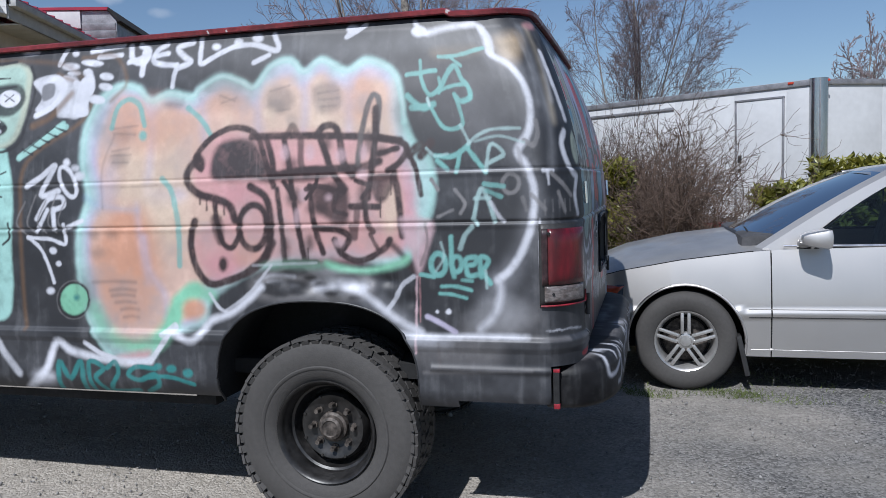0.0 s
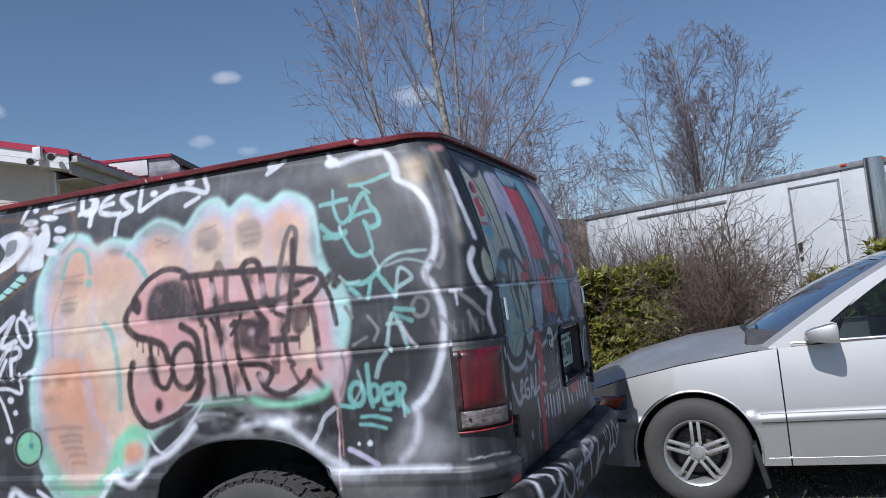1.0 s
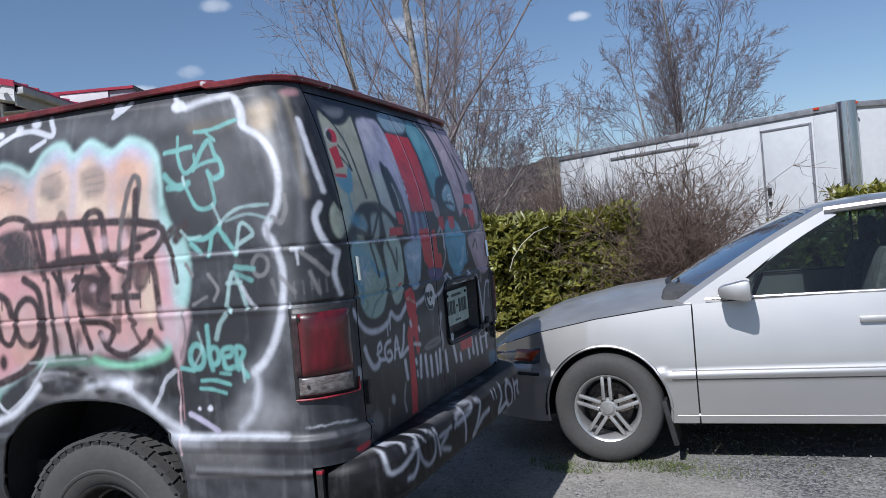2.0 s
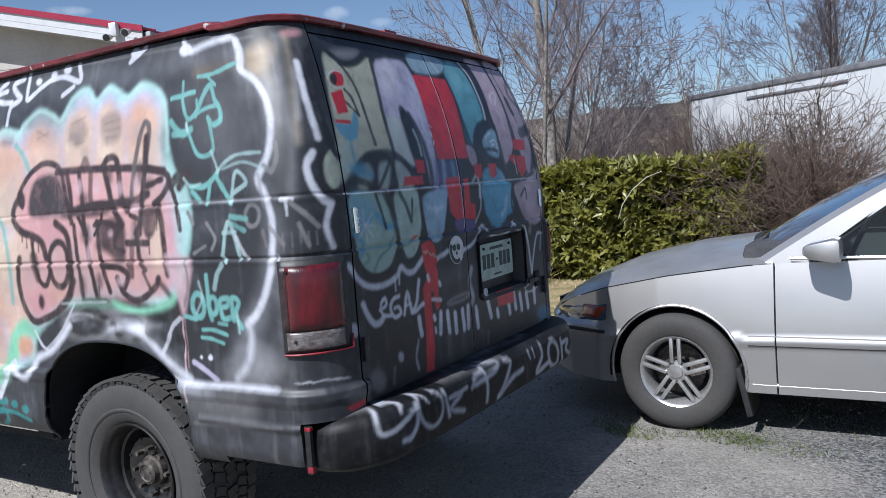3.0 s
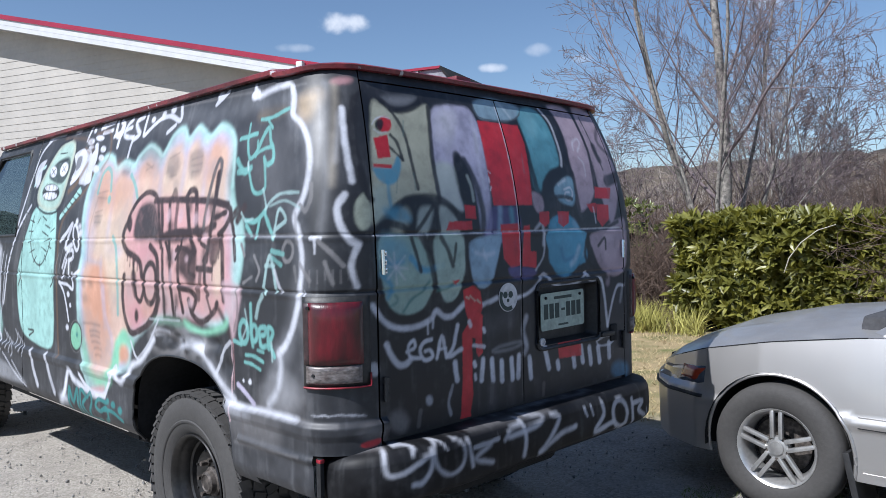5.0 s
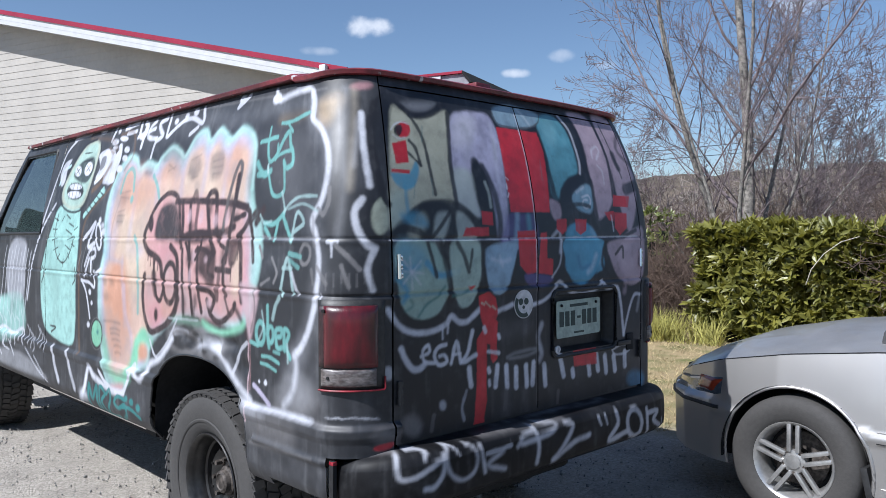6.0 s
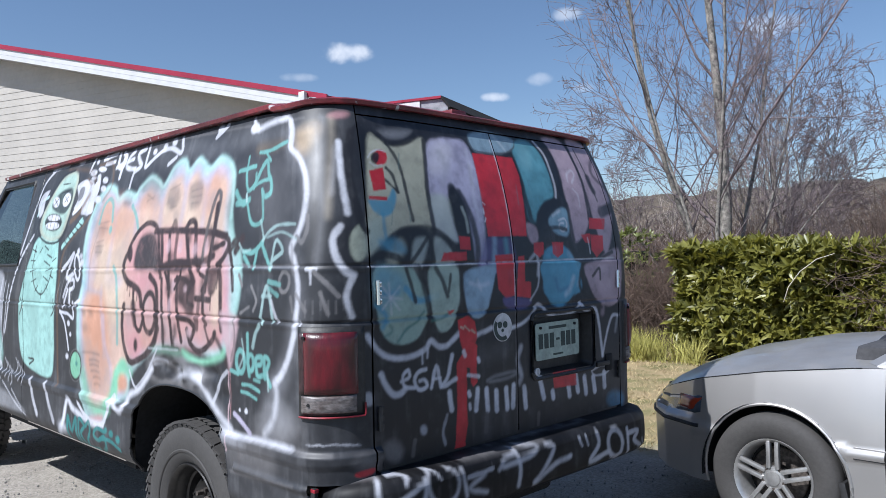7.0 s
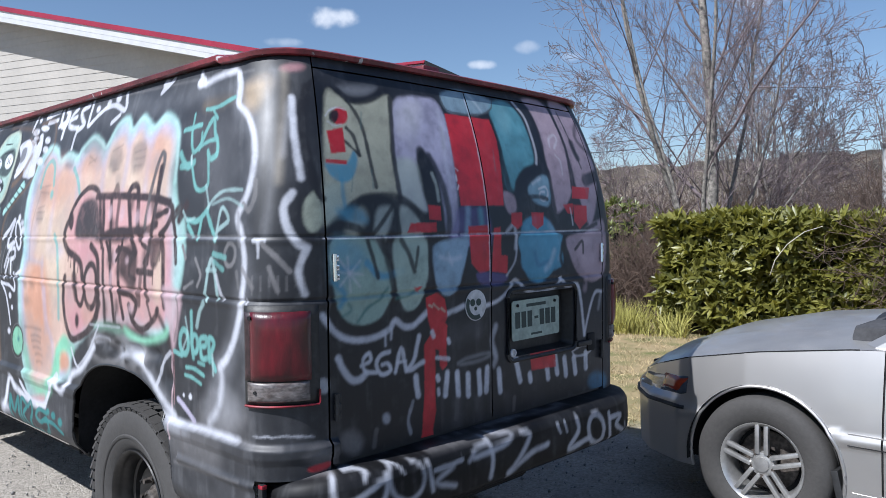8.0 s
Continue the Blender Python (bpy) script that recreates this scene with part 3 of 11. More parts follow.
fill(PEACH, [(-1.727, 0.717), (-1.795, 0.824), (-1.835, 1.011), (-1.832, 1.186), (-1.774, 1.311), (-1.802, 1.449), (-1.797, 1.563), (-1.747, 1.671), (-1.679, 1.709), (-1.615, 1.687), (-1.57, 1.63), (-1.484, 1.666), (-1.381, 1.638), (-1.327, 1.671), (-1.245, 1.719), (-1.15, 1.682), (-1.101, 1.654), (-1.051, 1.729), (-0.96, 1.758), (-0.908, 1.703), (-0.832, 1.758), (-0.762, 1.715), (-0.716, 1.699), (-0.639, 1.749), (-0.583, 1.72), (-0.55, 1.662), (-0.536, 1.527), (-0.498, 1.383), (-0.485, 1.26), (-0.498, 1.136), (-0.549, 1.07), (-0.749, 1.092), (-1.03, 1.059), (-1.227, 1.011), (-1.357, 0.921), (-1.394, 0.83), (-1.493, 0.801), (-1.6, 0.706)], 0.028)
fill(SAND, [(-1.676, 1.513), (-1.455, 1.548), (-1.38, 1.412), (-1.394, 1.146), (-1.5, 1.079), (-1.616, 1.285), (-1.705, 1.355)], 0.097, 0.8)
fill(SAND, [(-1.017, 1.722), (-0.692, 1.618), (-0.536, 1.507), (-0.65, 1.326), (-0.919, 1.482), (-1.037, 1.594)], 0.087, 0.5)
line(LAV, 0.029, [(-1.573, 1.689), (-1.553, 1.553), (-1.566, 1.351)], 0.029, 0.5)
line(LAV, 0.028, [(-1.344, 1.721), (-1.326, 1.631), (-1.314, 1.531)], 0.028, 0.5)
line(LAV, 0.027, [(-1.108, 1.711), (-1.085, 1.618), (-1.08, 1.542)], 0.027, 0.5)
line(LAV, 0.026, [(-0.901, 1.754), (-0.888, 1.65), (-0.891, 1.54)], 0.026, 0.5)
line(LAV, 0.026, [(-0.715, 1.746), (-0.708, 1.64), (-0.705, 1.531)], 0.026, 0.5)
line(SAND, 0.038, [(-1.51, 1.663), (-1.455, 1.504), (-1.456, 1.415)], 0.038, 0.55)
line(SAND, 0.036, [(-1.04, 1.702), (-1.023, 1.572)], 0.036, 0.55)
line(SAND, 0.035, [(-0.831, 1.732), (-0.813, 1.572)], 0.035, 0.55)
line(SAND, 0.034, [(-0.605, 1.718), (-0.567, 1.549)], 0.034, 0.55)
line(SAND, 0.037, [(-1.234, 1.703), (-1.206, 1.57)], 0.037, 0.55)
fill(LAV, [(-1.393, 1.313), (-1.421, 1.292), (-1.487, 1.284), (-1.552, 1.295), (-1.578, 1.318), (-1.55, 1.339), (-1.484, 1.347), (-1.419, 1.336)], 0.038, 0.5)
fill(SAND, [(-1.479, 1.203), (-1.512, 1.169), (-1.586, 1.155), (-1.66, 1.171), (-1.688, 1.207), (-1.654, 1.241), (-1.579, 1.255), (-1.507, 1.239)], 0.044, 0.8)
fill(LAV, [(-1.708, 1.355), (-1.722, 1.291), (-1.75, 1.265), (-1.775, 1.292), (-1.783, 1.357), (-1.77, 1.421), (-1.743, 1.447), (-1.717, 1.42)], 0.040, 0.4)
fill(SAND, [(-0.503, 1.588), (-0.514, 1.501), (-0.536, 1.466), (-0.558, 1.503), (-0.567, 1.591), (-0.559, 1.678), (-0.536, 1.713), (-0.512, 1.676)], 0.029, 0.4)
fill(LAV, [(-0.551, 1.735), (-0.567, 1.721), (-0.605, 1.718), (-0.643, 1.726), (-0.659, 1.742), (-0.644, 1.756), (-0.607, 1.76), (-0.568, 1.751)], 0.021, 0.5)
fill(LAV, [(-0.94, 1.783), (-0.956, 1.768), (-0.995, 1.765), (-1.036, 1.774), (-1.054, 1.79), (-1.038, 1.805), (-0.998, 1.808), (-0.957, 1.799)], 0.023, 0.45)
fill(LAV, [(-0.798, 1.777), (-0.811, 1.766), (-0.844, 1.763), (-0.877, 1.77), (-0.891, 1.784), (-0.878, 1.795), (-0.845, 1.798), (-0.812, 1.79)], 0.020, 0.45)
line(AQUA, 0.021, [(-1.758, 0.636), (-1.869, 0.799), (-1.906, 0.988), (-1.893, 1.175), (-1.845, 1.313), (-1.875, 1.452), (-1.866, 1.601), (-1.811, 1.712), (-1.726, 1.764), (-1.637, 1.75), (-1.568, 1.695), (-1.482, 1.722), (-1.384, 1.701), (-1.345, 1.734), (-1.258, 1.775), (-1.163, 1.747), (-1.108, 1.724), (-1.045, 1.801), (-0.963, 1.821), (-0.902, 1.771), (-0.834, 1.812), (-0.755, 1.774), (-0.714, 1.765), (-0.652, 1.799), (-0.58, 1.777), (-0.527, 1.734), (-0.497, 1.649), (-0.484, 1.556)], 0.009, 0.75)
line(WHITE, 0.009, [(-1.758, 0.636), (-1.869, 0.799), (-1.906, 0.988), (-1.893, 1.175), (-1.845, 1.313), (-1.875, 1.452), (-1.866, 1.601), (-1.811, 1.712), (-1.726, 1.764), (-1.637, 1.75), (-1.568, 1.695), (-1.482, 1.722), (-1.384, 1.701), (-1.345, 1.734), (-1.258, 1.775), (-1.163, 1.747), (-1.108, 1.724), (-1.045, 1.801), (-0.963, 1.821), (-0.902, 1.771), (-0.834, 1.812), (-0.755, 1.774), (-0.714, 1.765), (-0.652, 1.799), (-0.58, 1.777), (-0.527, 1.734), (-0.497, 1.649), (-0.484, 1.556)], 0.007, 0.3)
line(AQUA, 0.025, [(-0.484, 1.556), (-0.45, 1.483), (-0.397, 1.43), (-0.375, 1.358), (-0.384, 1.257), (-0.414, 1.166)], 0.014, 0.6)
fill(ORANGE, [(-1.529, 1.034), (-1.583, 0.863), (-1.692, 0.79), (-1.792, 0.861), (-1.822, 1.034), (-1.765, 1.206), (-1.657, 1.274), (-1.56, 1.203)], 0.069, 0.95)
fill(ORANGE, [(-1.387, 1.578), (-1.432, 1.514), (-1.545, 1.492), (-1.66, 1.524), (-1.709, 1.594), (-1.663, 1.659), (-1.549, 1.681), (-1.435, 1.647)], 0.085, 0.6)
fill(ORANGE, [(-1.646, 1.613), (-1.661, 1.534), (-1.702, 1.502), (-1.744, 1.537), (-1.763, 1.619), (-1.75, 1.7), (-1.71, 1.731), (-1.667, 1.695)], 0.040, 0.45)
fill(ORANGE, [(-0.57, 1.643), (-0.593, 1.585), (-0.647, 1.564), (-0.702, 1.591), (-0.726, 1.652), (-0.705, 1.71), (-0.65, 1.731), (-0.594, 1.703)], 0.055, 0.5)
fill(ORANGE, [(-1.123, 1.674), (-1.15, 1.63), (-1.219, 1.614), (-1.289, 1.637), (-1.32, 1.686), (-1.293, 1.731), (-1.224, 1.746), (-1.154, 1.723)], 0.060, 0.4)
fill(SMOKE, [(-1.167, 1.683), (-1.182, 1.663), (-1.22, 1.656), (-1.259, 1.667), (-1.276, 1.69), (-1.26, 1.711), (-1.222, 1.718), (-1.184, 1.706)], 0.037, 0.3)
fill(SMOKE, [(-0.935, 1.661), (-0.952, 1.626), (-0.995, 1.613), (-1.039, 1.631), (-1.058, 1.668), (-1.041, 1.704), (-0.998, 1.717), (-0.954, 1.699)], 0.022, 0.5)
fill(MID, [(-0.972, 1.642), (-0.983, 1.624), (-1.009, 1.618), (-1.036, 1.627), (-1.048, 1.646), (-1.037, 1.664), (-1.011, 1.67), (-0.984, 1.661)], 0.018, 0.3)
fill(SMOKE, [(-0.858, 1.708), (-0.762, 1.715), (-0.742, 1.629), (-0.805, 1.603), (-0.846, 1.622)], 0.017, 0.5)
fill(SMOKE, [(-1.631, 1.556), (-1.647, 1.534), (-1.684, 1.527), (-1.722, 1.538), (-1.738, 1.561), (-1.722, 1.583), (-1.685, 1.59), (-1.647, 1.579)], 0.035, 0.4)
fill(SMOKE, [(-1.657, 1.462), (-1.67, 1.44), (-1.7, 1.432), (-1.73, 1.442), (-1.742, 1.465), (-1.73, 1.487), (-1.7, 1.496), (-1.67, 1.485)], 0.025, 0.45)
line(SMOKE, 0.007, [(-1.737, 1.497), (-1.657, 1.507)], 0.007, 0.4)
line(SMOKE, 0.007, [(-1.742, 1.479), (-1.647, 1.48)], 0.007, 0.4)
line(SMOKE, 0.007, [(-1.732, 1.451), (-1.658, 1.449)], 0.007, 0.4)
line(SMOKE, 0.007, [(-1.738, 1.588), (-1.622, 1.596)], 0.007, 0.4)
line(SMOKE, 0.007, [(-1.732, 1.57), (-1.631, 1.561)], 0.007, 0.4)
line(SMOKE, 0.007, [(-1.254, 1.697), (-1.189, 1.672)], 0.007, 0.4)
line(SMOKE, 0.007, [(-1.247, 1.666), (-1.184, 1.684)], 0.007, 0.4)
line(SMOKE, 0.007, [(-1.04, 1.702), (-0.96, 1.719)], 0.007, 0.4)
line(SMOKE, 0.007, [(-1.024, 1.623), (-0.953, 1.628)], 0.007, 0.4)
line(SMOKE, 0.007, [(-0.838, 1.681), (-0.756, 1.689)], 0.007, 0.4)
line(SMOKE, 0.007, [(-0.833, 1.656), (-0.751, 1.659)], 0.007, 0.4)
line(SMOKE, 0.007, [(-0.828, 1.63), (-0.764, 1.631)], 0.007, 0.4)
fill(GREY, [(-0.92, 1.584), (-0.926, 1.566), (-0.943, 1.559), (-0.959, 1.568), (-0.966, 1.586), (-0.96, 1.604), (-0.943, 1.61), (-0.927, 1.602)], 0.013, 0.35)
fill(SAND, [(-1.009, 1.614), (-1.017, 1.599), (-1.037, 1.594), (-1.058, 1.601), (-1.066, 1.617), (-1.058, 1.632), (-1.038, 1.637), (-1.018, 1.63)], 0.018, 0.6)
fill(SMOKE, [(-1.418, 1.671), (-1.429, 1.661), (-1.458, 1.658), (-1.487, 1.664), (-1.5, 1.676), (-1.488, 1.686), (-1.459, 1.689), (-1.43, 1.683)], 0.024, 0.6)
fill(SMOKE, [(-1.802, 1.16), (-1.81, 1.147), (-1.828, 1.142), (-1.845, 1.147), (-1.851, 1.16), (-1.842, 1.173), (-1.825, 1.179), (-1.808, 1.173)], 0.020, 0.4)
fill(SMOKE, [(-1.713, 1.159), (-1.721, 1.146), (-1.738, 1.141), (-1.755, 1.146), (-1.761, 1.159), (-1.753, 1.172), (-1.736, 1.177), (-1.719, 1.172)], 0.020, 0.4)
fill(SMOKE, [(-1.78, 1.085), (-1.791, 1.071), (-1.815, 1.065), (-1.837, 1.071), (-1.846, 1.086), (-1.835, 1.101), (-1.811, 1.107), (-1.789, 1.1)], 0.023, 0.3)
line(SMOKE, 0.013, [(-1.842, 0.964), (-1.739, 0.969), (-1.639, 0.965)], 0.010, 0.42)
line(SMOKE, 0.012, [(-1.762, 0.932), (-1.701, 0.937), (-1.642, 0.933)], 0.010, 0.42)
line(SMOKE, 0.012, [(-1.756, 0.909), (-1.702, 0.914), (-1.649, 0.91)], 0.010, 0.42)
line(SMOKE, 0.012, [(-1.739, 0.881), (-1.692, 0.886), (-1.645, 0.882)], 0.010, 0.42)
line(SMOKE, 0.012, [(-1.714, 0.853), (-1.674, 0.858), (-1.634, 0.854)], 0.010, 0.42)
line(SMOKE, 0.012, [(-1.703, 0.821), (-1.669, 0.826), (-1.636, 0.822)], 0.010, 0.42)
line(LAV, 0.029, [(-1.587, 1.148), (-1.57, 1.011), (-1.511, 0.92), (-1.505, 0.828)], 0.022, 0.5)
line(LAV, 0.024, [(-1.616, 1.285), (-1.603, 1.103), (-1.581, 0.965)], 0.022, 0.35)
line(SKY, 0.018, [(-1.856, 1.313), (-1.79, 1.277), (-1.618, 1.258)], 0.023, 0.35)
line(SMOKE, 0.008, [(-1.73, 1.56), (-1.781, 1.426), (-1.777, 1.265)], 0.010, 0.35)
line(SMOKE, 0.006, [(-1.687, 1.35), (-1.556, 1.351), (-1.522, 1.354)], 0.005, 0.5)
fill(SAND, [(-1.706, 1.35), (-1.612, 1.37), (-1.458, 1.348), (-1.463, 1.255), (-1.59, 1.284), (-1.683, 1.273)], 0.029, 0.5)
line(MINT, 0.064, [(-1.842, 0.858), (-1.776, 0.753), (-1.672, 0.704), (-1.564, 0.721), (-1.495, 0.783), (-1.45, 0.863), (-1.37, 0.921)], 0.030, 0.95)
line(MINT, 0.052, [(-1.441, 0.886), (-1.369, 0.939), (-1.302, 0.917)], 0.024, 0.9)
fill(PINK, [(-1.748, 0.655), (-1.66, 0.681), (-1.58, 0.688), (-1.604, 0.64), (-1.691, 0.624)], 0.020, 0.8)
fill(ORANGE, [(-1.326, 0.858), (-1.342, 0.829), (-1.379, 0.817), (-1.415, 0.828), (-1.428, 0.857), (-1.411, 0.886), (-1.374, 0.898), (-1.339, 0.887)], 0.024, 0.8)
fill(MINT, [(-1.869, 0.894), (-1.893, 0.846), (-1.944, 0.826), (-1.992, 0.845), (-2.009, 0.892), (-1.984, 0.939), (-1.933, 0.959), (-1.886, 0.94)], 0.008)
fill(DEEPTEAL, [(-1.913, 0.9), (-1.918, 0.892), (-1.928, 0.888), (-1.937, 0.892), (-1.941, 0.9), (-1.936, 0.908), (-1.926, 0.912), (-1.916, 0.909)], 0.010)
line(BLACK, 0.010, [(-1.867, 0.891), (-1.884, 0.848), (-1.924, 0.821), (-1.971, 0.82), (-2.007, 0.846), (-2.017, 0.89), (-1.999, 0.933), (-1.959, 0.96), (-1.913, 0.96), (-1.877, 0.934), (-1.867, 0.891)], 0.004)
line(GREY, 0.005, [(-1.858, 0.891), (-1.878, 0.844), (-1.922, 0.814), (-1.974, 0.813), (-2.014, 0.842), (-2.026, 0.89), (-2.006, 0.937), (-1.961, 0.967), (-1.91, 0.967), (-1.87, 0.938), (-1.858, 0.891)], 0.004, 0.6)
fill(WHITE, [(-2.034, 0.928), (-2.041, 0.918), (-2.055, 0.913), (-2.069, 0.917), (-2.074, 0.927), (-2.067, 0.938), (-2.053, 0.942), (-2.039, 0.938)], 0.008)
line(TEAL, 0.022, [(-1.744, 1.593), (-1.723, 1.674), (-1.674, 1.706), (-1.62, 1.678), (-1.59, 1.595)], 0.006, 0.85)
fill(TEAL, [(-1.576, 1.554), (-1.582, 1.539), (-1.594, 1.534), (-1.607, 1.541), (-1.613, 1.555), (-1.608, 1.569), (-1.595, 1.575), (-1.582, 1.568)], 0.010, 0.9)
line(TEAL, 0.021, [(-1.394, 1.656), (-1.33, 1.604), (-1.284, 1.54)], 0.005, 0.85)
line(TEAL, 0.024, [(-1.5, 1.378), (-1.461, 1.337), (-1.441, 1.27), (-1.427, 1.18), (-1.431, 1.034)], 0.006, 0.8)
fill(PINK, [(-1.367, 1.412), (-1.324, 1.494), (-1.205, 1.559), (-1.084, 1.536), (-0.827, 1.537), (-0.536, 1.491), (-0.461, 1.432), (-0.438, 1.218), (-0.477, 1.095), (-0.66, 1.05), (-0.842, 1.05), (-1.035, 1.051), (-1.153, 1.011), (-1.267, 0.955), (-1.345, 1.034), (-1.368, 1.146), (-1.214, 1.232), (-1.333, 1.312)], 0.027, 0.62)
fill(PINK, [(-1.159, 1.033), (-1.184, 0.999), (-1.241, 0.985), (-1.296, 0.999), (-1.317, 1.034), (-1.292, 1.068), (-1.235, 1.082), (-1.18, 1.068)], 0.041, 0.8)
fill(ORANGE, [(-1.067, 1.077), (-1.086, 1.037), (-1.128, 1.02), (-1.169, 1.037), (-1.183, 1.078), (-1.164, 1.118), (-1.122, 1.134), (-1.082, 1.117)], 0.036, 0.5)
fill(PINK, [(-1.041, 1.304), (-1.07, 1.271), (-1.139, 1.259), (-1.207, 1.274), (-1.234, 1.309), (-1.204, 1.342), (-1.135, 1.354), (-1.067, 1.338)], 0.032, 0.8)
fill(SAND, [(-0.503, 1.239), (-0.517, 1.174), (-0.546, 1.147), (-0.573, 1.175), (-0.582, 1.241), (-0.568, 1.306), (-0.539, 1.333), (-0.512, 1.305)], 0.029, 0.7)
fill(BLACK, [(-1.274, 1.463), (-1.225, 1.516), (-1.108, 1.515), (-1.056, 1.444), (-1.011, 1.353), (-1.11, 1.364), (-1.271, 1.369)], 0.016, 0.95)
fill(WINE, [(-0.841, 1.327), (-0.721, 1.336), (-0.708, 1.206), (-0.778, 1.203), (-0.842, 1.251)], 0.015, 0.9)
fill(WINE, [(-0.618, 1.362), (-0.53, 1.363), (-0.554, 1.278), (-0.598, 1.27)], 0.010, 0.9)
fill(WINE, [(-1.014, 1.389), (-0.828, 1.398), (-0.76, 1.387), (-0.806, 1.355), (-0.968, 1.352)], 0.013, 0.9)
fill(WINE, [(-1.283, 1.222), (-1.234, 1.221), (-1.23, 1.122), (-1.26, 1.122)], 0.011, 0.8)
line(WINE, 0.025, [(-1.325, 1.41), (-1.354, 1.444), (-1.316, 1.502), (-1.254, 1.548), (-1.169, 1.568), (-1.084, 1.531), (-1.047, 1.433), (-1.011, 1.336)], 0.006)
line(WINE, 0.032, [(-1.341, 1.455), (-1.385, 1.401), (-1.377, 1.35), (-1.328, 1.311), (-1.259, 1.294), (-1.199, 1.265), (-1.176, 1.209)], 0.008)
line(WINE, 0.030, [(-1.352, 1.208), (-1.374, 1.135), (-1.36, 1.034), (-1.304, 0.962), (-1.217, 0.974), (-1.129, 1.007), (-1.058, 1.06), (-1.03, 1.142), (-1.026, 1.218), (-1.046, 1.294), (-1.111, 1.338)], 0.007)
line(WINE, 0.034, [(-1.129, 1.007), (-1.053, 1.066), (-1.022, 1.12)], 0.008, 0.9)
line(WINE, 0.027, [(-1.04, 1.181), (-1.054, 1.132), (-1.086, 1.101), (-1.123, 1.101), (-1.151, 1.133), (-1.16, 1.183), (-1.146, 1.233), (-1.114, 1.263), (-1.077, 1.262), (-1.049, 1.231), (-1.04, 1.181)], 0.007)
line(WINE, 0.023, [(-1.264, 1.294), (-1.255, 1.2), (-1.23, 1.118), (-1.192, 1.104), (-1.154, 1.161)], 0.006)
line(WINE, 0.028, [(-1.108, 1.528), (-0.966, 1.526), (-0.827, 1.52), (-0.647, 1.508), (-0.502, 1.489)], 0.007)
line(WINE, 0.027, [(-1.046, 1.519), (-1.023, 1.454), (-1.01, 1.378)], 0.007)
line(WINE, 0.024, [(-0.971, 1.516), (-0.948, 1.419), (-0.933, 1.291)], 0.006)
line(WINE, 0.026, [(-0.901, 1.513), (-0.897, 1.417), (-0.875, 1.374)], 0.007, 0.8)
line(WINE, 0.032, [(-1.005, 1.374), (-0.897, 1.392), (-0.783, 1.392), (-0.648, 1.396), (-0.586, 1.416)], 0.008)
line(WINE, 0.026, [(-0.954, 1.536), (-0.938, 1.563), (-0.919, 1.535)], 0.007, 0.7)
line(WINE, 0.028, [(-0.836, 1.52), (-0.809, 1.553), (-0.763, 1.551), (-0.741, 1.495), (-0.724, 1.411), (-0.689, 1.364)], 0.007)
line(WINE, 0.028, [(-0.827, 1.524), (-0.795, 1.445), (-0.769, 1.381), (-0.721, 1.317)], 0.007)
line(SMOKE, 0.023, [(-0.67, 1.409), (-0.656, 1.523), (-0.634, 1.625), (-0.613, 1.664), (-0.59, 1.633), (-0.598, 1.52)], 0.006)
line(WINE, 0.027, [(-0.603, 1.613), (-0.603, 1.489), (-0.615, 1.387), (-0.629, 1.284)], 0.007)
line(WINE, 0.025, [(-0.598, 1.506), (-0.514, 1.486), (-0.473, 1.459), (-0.506, 1.407), (-0.551, 1.38)], 0.006)
line(WINE, 0.023, [(-0.586, 1.443), (-0.514, 1.461)], 0.006)
line(WINE, 0.021, [(-0.478, 1.46), (-0.44, 1.381), (-0.422, 1.289)], 0.005)
line(WINE, 0.027, [(-0.529, 1.38), (-0.51, 1.281), (-0.498, 1.14)], 0.007)
line(WINE, 0.024, [(-0.925, 1.265), (-0.907, 1.151), (-0.889, 1.05)], 0.006)
line(WINE, 0.022, [(-0.997, 1.325), (-0.98, 1.185), (-0.973, 1.051)], 0.006)
line(WINE, 0.024, [(-0.862, 1.331), (-0.845, 1.183), (-0.813, 1.08)], 0.006)
line(WINE, 0.020, [(-0.968, 1.352), (-0.924, 1.286), (-0.945, 1.334)], 0.005)
line(WINE, 0.026, [(-0.971, 1.042), (-0.901, 1.042), (-0.843, 1.042)], 0.007)
line(WINE, 0.025, [(-0.765, 1.129), (-0.736, 1.075), (-0.66, 1.05), (-0.57, 1.095), (-0.547, 1.126)], 0.006)
line(WINE, 0.026, [(-0.836, 1.174), (-0.746, 1.164), (-0.706, 1.138), (-0.73, 1.096)], 0.006)
line(WINE, 0.025, [(-0.67, 1.247), (-0.684, 1.138), (-0.695, 1.18)], 0.006, 0.8)
line(WINE, 0.025, [(-0.697, 1.252), (-0.59, 1.249)], 0.006)
line(WINE, 0.023, [(-0.641, 1.267), (-0.633, 1.19), (-0.612, 1.158)], 0.006)
line(WINE, 0.015, [(-0.623, 1.148), (-0.596, 1.095)], 0.004, 0.9)
line(WINE, 0.025, [(-0.547, 1.116), (-0.5, 1.07), (-0.446, 0.999)], 0.010, 0.85)
line(WINE, 0.037, [(-0.465, 1.439), (-0.423, 1.466)], 0.009)
line(WINE, 0.033, [(-0.42, 1.429), (-0.376, 1.476)], 0.008)
fill(WINE, [(-0.891, 1.29), (-0.902, 1.266), (-0.925, 1.257), (-0.948, 1.267), (-0.956, 1.291), (-0.946, 1.315), (-0.922, 1.325), (-0.9, 1.314)], 0.020, 0.75)
fill(WINE, [(-0.713, 1.296), (-0.728, 1.276), (-0.764, 1.268), (-0.799, 1.277), (-0.813, 1.298), (-0.797, 1.319), (-0.762, 1.327), (-0.727, 1.317)], 0.019, 0.75)
